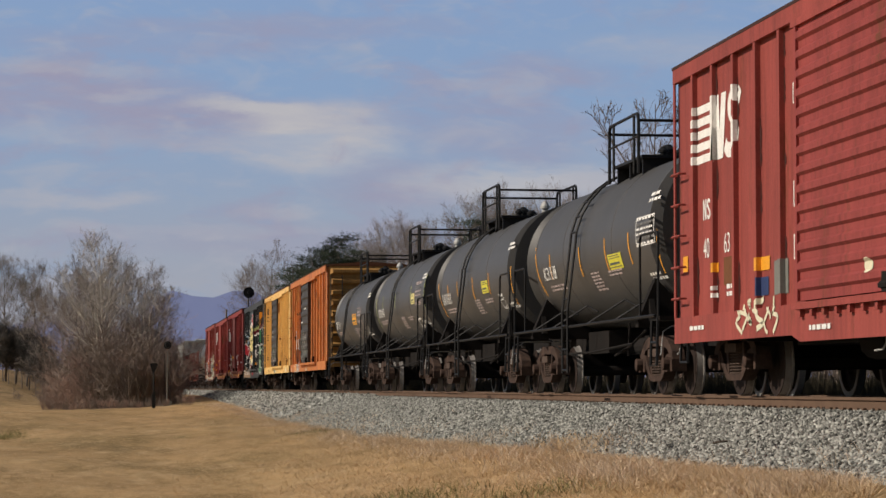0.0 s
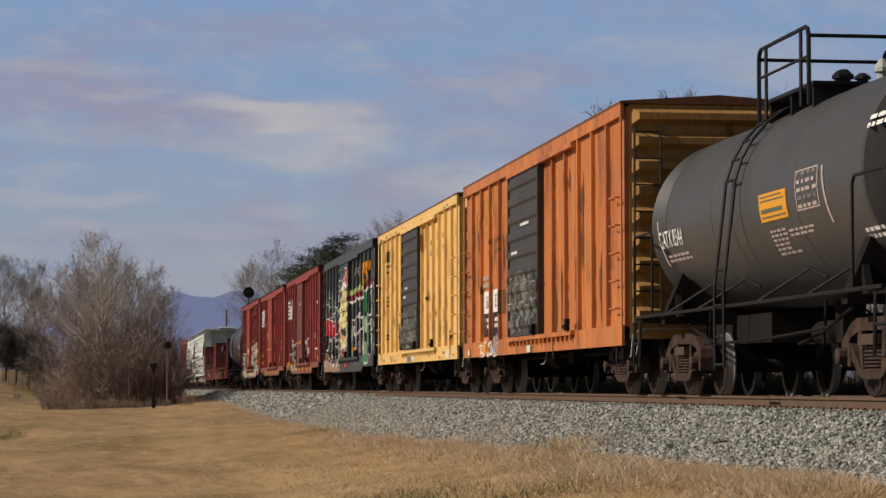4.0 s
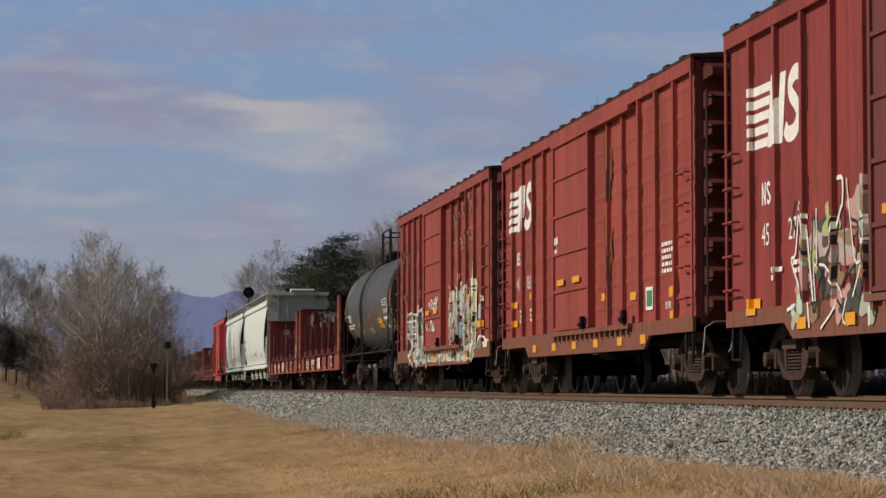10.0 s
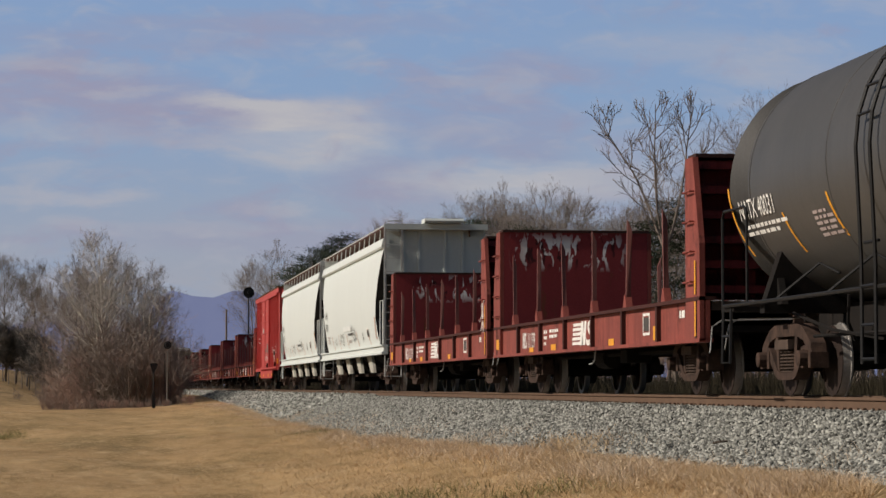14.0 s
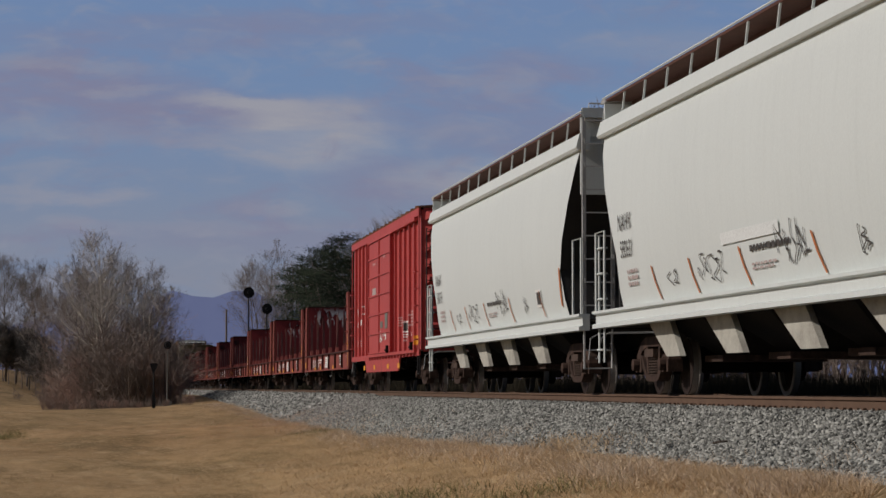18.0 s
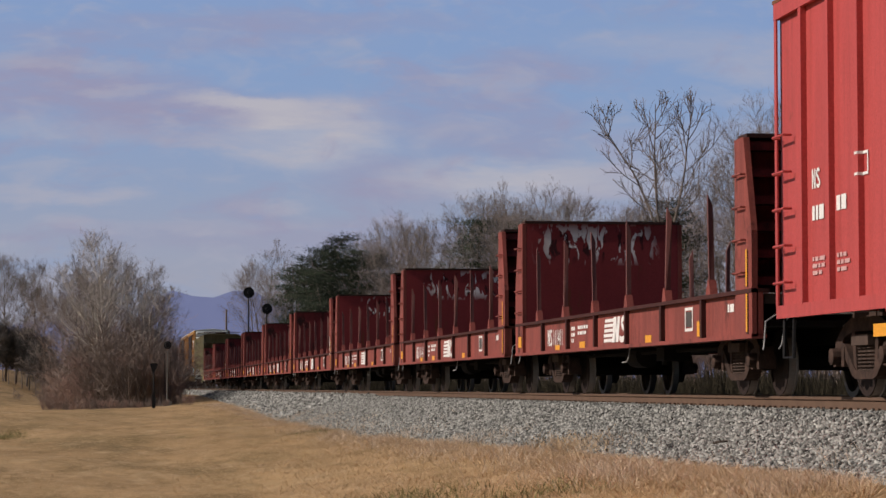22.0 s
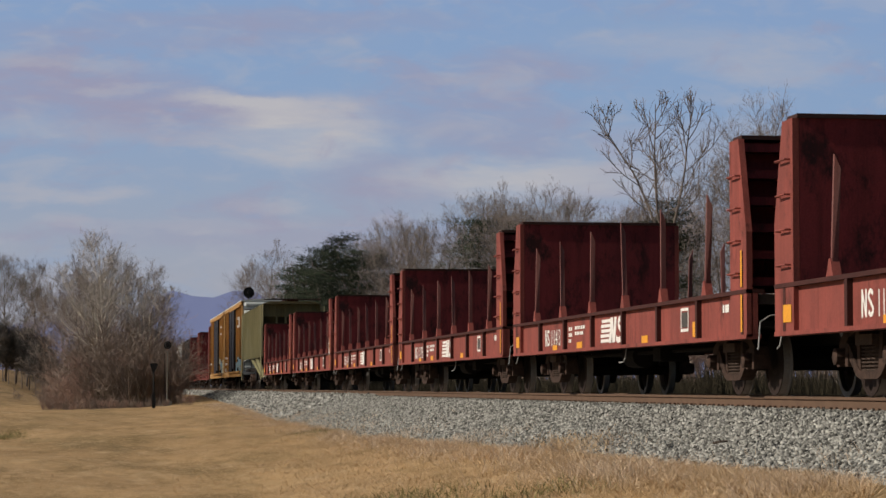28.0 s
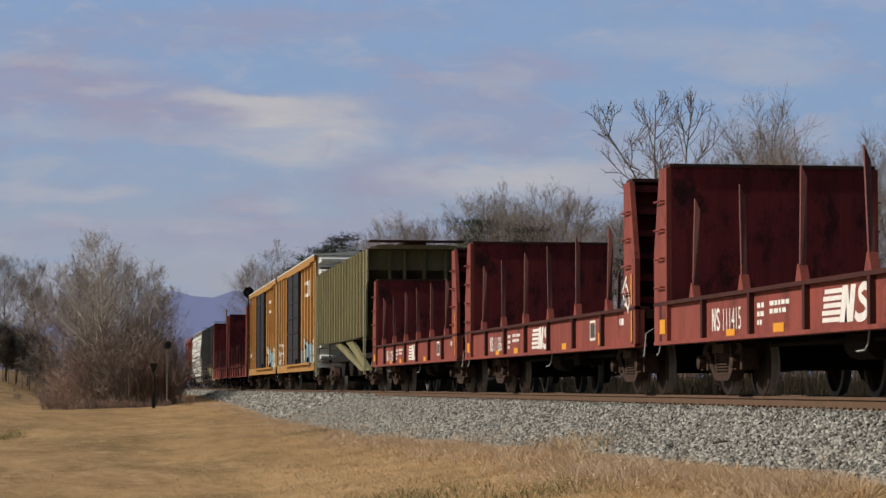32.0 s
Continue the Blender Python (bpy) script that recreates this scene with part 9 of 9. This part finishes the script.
def sky_material():
    """Pale haze rising into blue, with soft cloud banks laid out over the sky."""
    m = bpy.data.materials.new("winter_sky")
    m.use_nodes = True
    n, l = m.node_tree.nodes, m.node_tree.links
    n.remove(n["Principled BSDF"])
    out = n["Material Output"]
    tc = n.new("ShaderNodeTexCoord")
    sep = n.new("ShaderNodeSeparateXYZ")
    l.new(tc.outputs["Object"], sep.inputs[0])
    up = n.new("ShaderNodeMapRange")
    up.inputs[1].default_value, up.inputs[2].default_value = 0.0, 740.0
    l.new(sep.outputs[2], up.inputs[0])
    ramp = n.new("ShaderNodeValToRGB")
    ramp.color_ramp.elements[0].color = SKY_COLORS[0]
    ramp.color_ramp.elements[1].color = SKY_COLORS[-1]
    for pos, c in zip((0.25, 0.45, 0.7), SKY_COLORS[1:-1]):
        ramp.color_ramp.elements.new(pos).color = c
    l.new(up.outputs[0], ramp.inputs[0])
    # ragged edges: shift the layout by stretched noise
    wob = n.new("ShaderNodeTexNoise")
    wob.inputs["Scale"].default_value, wob.inputs["Detail"].default_value, wob.inputs["Roughness"].default_value = 1.0, 7, 0.6
    mp = n.new("ShaderNodeMapping")
    mp.inputs["Scale"].default_value = (0.006, 1, 0.018)
    l.new(tc.outputs["Object"], mp.inputs[0])
    l.new(mp.outputs[0], wob.inputs["Vector"])
    ctr = n.new("ShaderNodeVectorMath")
    ctr.operation = "MULTIPLY_ADD"
    ctr.inputs[1].default_value, ctr.inputs[2].default_value = (170, 0, 70), (-85, 0, -35)
    l.new(wob.outputs["Color"], ctr.inputs[0])
    add = n.new("ShaderNodeVectorMath")
    l.new(tc.outputs["Object"], add.inputs[0])
    l.new(ctr.outputs[0], add.inputs[1])
    streak = n.new("ShaderNodeTexNoise")
    streak.inputs["Scale"].default_value, streak.inputs["Detail"].default_value, streak.inputs["Roughness"].default_value = 1.0, 6, 0.62
    mp2 = n.new("ShaderNodeMapping")
    mp2.inputs["Scale"].default_value = (0.005, 1, 0.024)
    l.new(tc.outputs["Object"], mp2.inputs[0])
    l.new(mp2.outputs[0], streak.inputs["Vector"])
    col = ramp.outputs[0]
    for px, py, rx, ry, color, amount in CLOUDS:
        sub, ln, mr, mul, mix = (n.new("ShaderNodeVectorMath"), n.new("ShaderNodeVectorMath"), n.new("ShaderNodeMapRange"),
                                 n.new("ShaderNodeMath"), n.new("ShaderNodeMixRGB"))
        c = ((px - 183.7) * SKY_Y / 4375, 0, (686 - py) * SKY_Y / 4333)
        sx, sz = 4375 / SKY_Y / rx, 4333 / SKY_Y / ry
        sub.operation = "MULTIPLY_ADD"
        sub.inputs[1].default_value, sub.inputs[2].default_value = (sx, 0, sz), (-c[0] * sx, 0, -c[2] * sz)
        l.new(add.outputs[0], sub.inputs[0])
        ln.operation = "LENGTH"
        l.new(sub.outputs[0], ln.inputs[0])
        mr.interpolation_type = "SMOOTHSTEP"
        mr.inputs[1].default_value, mr.inputs[2].default_value = 1.15, 0.35
        mr.inputs[3].default_value, mr.inputs[4].default_value = 0.0, amount
        l.new(ln.outputs["Value"], mr.inputs[0])
        sr = n.new("ShaderNodeMapRange")
        sr.inputs[1].default_value, sr.inputs[2].default_value = 0.3, 0.62
        sr.inputs[3].default_value, sr.inputs[4].default_value = 0.5, 1.0
        l.new(streak.outputs[0], sr.inputs[0])
        mul.operation = "MULTIPLY"
        l.new(mr.outputs[0], mul.inputs[0])
        l.new(sr.outputs[0], mul.inputs[1])
        mix.inputs[2].default_value = (*color, 1)
        l.new(mul.outputs[0], mix.inputs[0])
        l.new(col, mix.inputs[1])
        col = mix.outputs[0]
    for scale, detail, lo, hi, color, amount, shift in WISPS:
        mp3, t, mr, mix = n.new("ShaderNodeMapping"), n.new("ShaderNodeTexNoise"), n.new("ShaderNodeMapRange"), n.new("ShaderNodeMixRGB")
        mp3.inputs["Scale"].default_value, mp3.inputs["Location"].default_value = scale, (shift, 0, shift * 0.7)
        t.inputs["Scale"].default_value, t.inputs["Detail"].default_value, t.inputs["Roughness"].default_value = 1.0, detail, 0.58
        t.inputs["Distortion"].default_value = 0.5
        mr.interpolation_type = "SMOOTHSTEP"
        mr.inputs[1].default_value, mr.inputs[2].default_value, mr.inputs[4].default_value = lo, hi, amount
        mix.inputs[2].default_value = (*color, 1)
        l.new(tc.outputs["Object"], mp3.inputs[0]), l.new(mp3.outputs[0], t.inputs["Vector"]), l.new(t.outputs[0], mr.inputs[0])
        l.new(mr.outputs[0], mix.inputs[0]), l.new(col, mix.inputs[1])
        col = mix.outputs[0]
    em = n.new("ShaderNodeEmission")
    l.new(col, em.inputs[0])
    l.new(em.outputs[0], out.inputs[0])
    return m


SKY_COLORS = [(0.325, 0.33, 0.37, 1), (0.335, 0.36, 0.415, 1), (0.29, 0.355, 0.455, 1), (0.235, 0.345, 0.51, 1), (0.225, 0.335, 0.52, 1)]
WHITE_CLOUD, MAUVE, PALE_CLOUD = (0.46, 0.46, 0.475), (0.315, 0.30, 0.395), (0.41, 0.415, 0.455)
WISPS = [((0.0045, 1, 0.011), 5, 0.5, 0.72, MAUVE, 0.5, 3.0), ((0.006, 1, 0.015), 3, 0.5, 0.74, PALE_CLOUD, 0.4, 9.0), ((0.0035, 1, 0.012), 4, 0.52, 0.7, (0.24, 0.345, 0.5), 0.45, 17.0),
         ((0.012, 1, 0.026), 3, 0.48, 0.75, PALE_CLOUD, 0.16, 29.0)]
CLOUDS = [
    (90, 165, 330, 75, MAUVE, 0.85), (420, 210, 330, 60, MAUVE, 0.8), (900, 220, 220, 70, MAUVE, 0.55), (960, 110, 170, 40, MAUVE, 0.55),
    (300, 60, 420, 40, MAUVE, 0.35), (700, 320, 160, 60, MAUVE, 0.55), (1300, 60, 330, 45, PALE_CLOUD, 0.4), (1430, 105, 170, 35, PALE_CLOUD, 0.6),
    (545, 232, 185, 76, WHITE_CLOUD, 1.0), (430, 182, 150, 22, WHITE_CLOUD, 0.9), (940, 312, 270, 48, WHITE_CLOUD, 0.9), (1130, 320, 180, 45, PALE_CLOUD, 0.6),
    (100, 348, 190, 22, PALE_CLOUD, 0.7), (480, 368, 90, 18, PALE_CLOUD, 0.6), (380, 250, 110, 24, PALE_CLOUD, 0.6), (110, 235, 260, 30, PALE_CLOUD, 0.35),
    (600, 420, 600, 40, MAUVE, 0.4), (1300, 250, 300, 60, PALE_CLOUD, 0.35), (120, 118, 190, 16, PALE_CLOUD, 0.55), (215, 158, 110, 12, PALE_CLOUD, 0.5), (20, 105, 90, 14, PALE_CLOUD, 0.4),
    (860, 165, 170, 26, MAUVE, 0.5), (520, 28, 380, 26, MAUVE, 0.45), (330, 405, 360, 16, PALE_CLOUD, 0.3), (800, 130, 120, 10, PALE_CLOUD, 0.35)]
me = raw_mesh("sky_backdrop", [(-1900, 0, -60), (1800, 0, -60), (1800, 0, 830), (-1900, 0, 830)], [(0, 1, 2, 3)], sky_material())
sky_sheet = tagged(new("sky_backdrop", me), "blue winter sky with thin mauve and white cloud", "sky", kind="structure")
sky_sheet.location = (0, SKY_Y, 0.11)

# ---- signals and posts ----


def searchlight_signal(px, y_disc, dist, disc_r, label, post=None):
    X = bearing(px) * dist
    zg = float(ground_z(X, dist))
    z = (686 - y_disc) * dist / 4333 + 0.11
    e = tagged(new("railway_signal"), label, "signal", "searchlight signals")
    e.location = (X, dist, zg)
    hgt = z - zg
    bm = bmesh.new()
    lathe(bm, [(0, disc_r * 0.19), (hgt - 0.3, disc_r * 0.13)], "z", 10)
    part("mast", bm, post or M_DARKMETAL, e)
    bm = bmesh.new()
    lathe(bm, [(-0.04, disc_r), (0.0, disc_r), (0.02, disc_r - 0.03)], "y", 28, (0, 0, hgt))
    part("target_disc", bm, M_DARKMETAL, e, "round black target disc")
    bm = bmesh.new()
    lathe(bm, [(-0.3, 0.12), (-0.04, 0.14)], "y", 12, (0, 0, hgt))
    box(bm, -0.12, 0.12, 0.02, 0.4, hgt - 0.18, hgt + 0.18)
    part("lamp_head", bm, M_DARKMETAL, e)
    bm = bmesh.new()
    for s in (-0.15, 0.15):
        tube(bm, [(s, 0.15, 0), (s, 0.15, hgt - 0.4)], 0.015, 4)
    lad = part("ladder", bm, M_DARKMETAL, e)
    part("base", B((-0.25, 0.25, -0.25, 0.25, -0.1, 0.25)), M_GREYPLATE, e)
    return e


searchlight_signal(441, 517, 221, 0.5, "black disc signal on a tall mast")
searchlight_signal(474, 546, 200, 0.43, "black disc signal on a lower mast")
searchlight_signal(296, 611, 127, 0.2, "small signal on a grey post beside brush", M_GREYPLATE)


def plain_post(name, label, px, y_top, dist, rad, material, cap=False):
    X = bearing(px) * dist
    zg = float(ground_z(X, dist))
    hgt = (686 - y_top) * dist / 4333 + 0.11 - zg
    e = tagged(new(name), label, "post")
    e.location = (X, dist, zg)
    bm = bmesh.new()
    lathe(bm, [(-0.2, rad), (hgt * 0.5, rad * 0.95), (hgt, rad * 0.85)], "z", 10)
    part("shaft", bm, material, e)
    if cap:
        bm = bmesh.new()
        prism(bm, [(-0.06, hgt - 0.45), (0.06, hgt - 0.45), (0.2, hgt - 0.05), (0.12, hgt), (-0.12, hgt), (-0.2, hgt - 0.05)], "y", -0.07, 0.07)
        part("head", bm, material, e)
        part("foot", B((-0.08, 0.08, -0.08, 0.08, -0.05, 0.75)), material, e)
    return e


plain_post("pole", "bare dark wooden pole beyond the train", 401, 547, 290, 0.13, M_BARK)
plain_post("lineside_post", "dark lineside post with box head", 272, 643, 119, 0.05, M_DARKMETAL, True)

# broken stick lying on the ballast
bm = bmesh.new()
tube(bm, [(-0.1, 0.03, 0.03), (-0.03, 0.0, 0.045), (0.05, -0.01, 0.05), (0.11, 0.02, 0.04)], 0.013, 6)
stick = tagged(new("stick", finish(bm, "stick", M_TIE)), "dark broken stick lying on the ballast", "stick")
stick.location = (6.55, 25.3, float(bed_z(6.55, 25.3)))


def motions():
    for car, place in CARS:
        walk(car, [(t, pose(TRACK_X, UNIT * (place - g) - BACK, 0)) for t, g in zip(KNOTS, GONE)])
    # wheels roll without slipping, whatever car they carry
    rolls = []
    for k in range(int(32 * FPS) + 1):
        t = k / FPS
        rolls.append((t, math.degrees(-UNIT * float(np.interp(t, KNOTS, GONE)) / 0.42)))
    first = WHEELSETS[0]
    walk(first, [(t, pose(0, 0, 0.42, a)) for t, a in rolls])
    for ws in WHEELSETS[1:]:
        ws.rotation_mode = "QUATERNION"
        ws.animation_data_create()
        ws.animation_data.action = first.animation_data.action
        ws.animation_data.action_slot = first.animation_data.action_slot
    walk(sky_sheet, [(0.0, pose(12, SKY_Y, -4)), (32.0, pose(-14, SKY_Y, 8))])


motions()
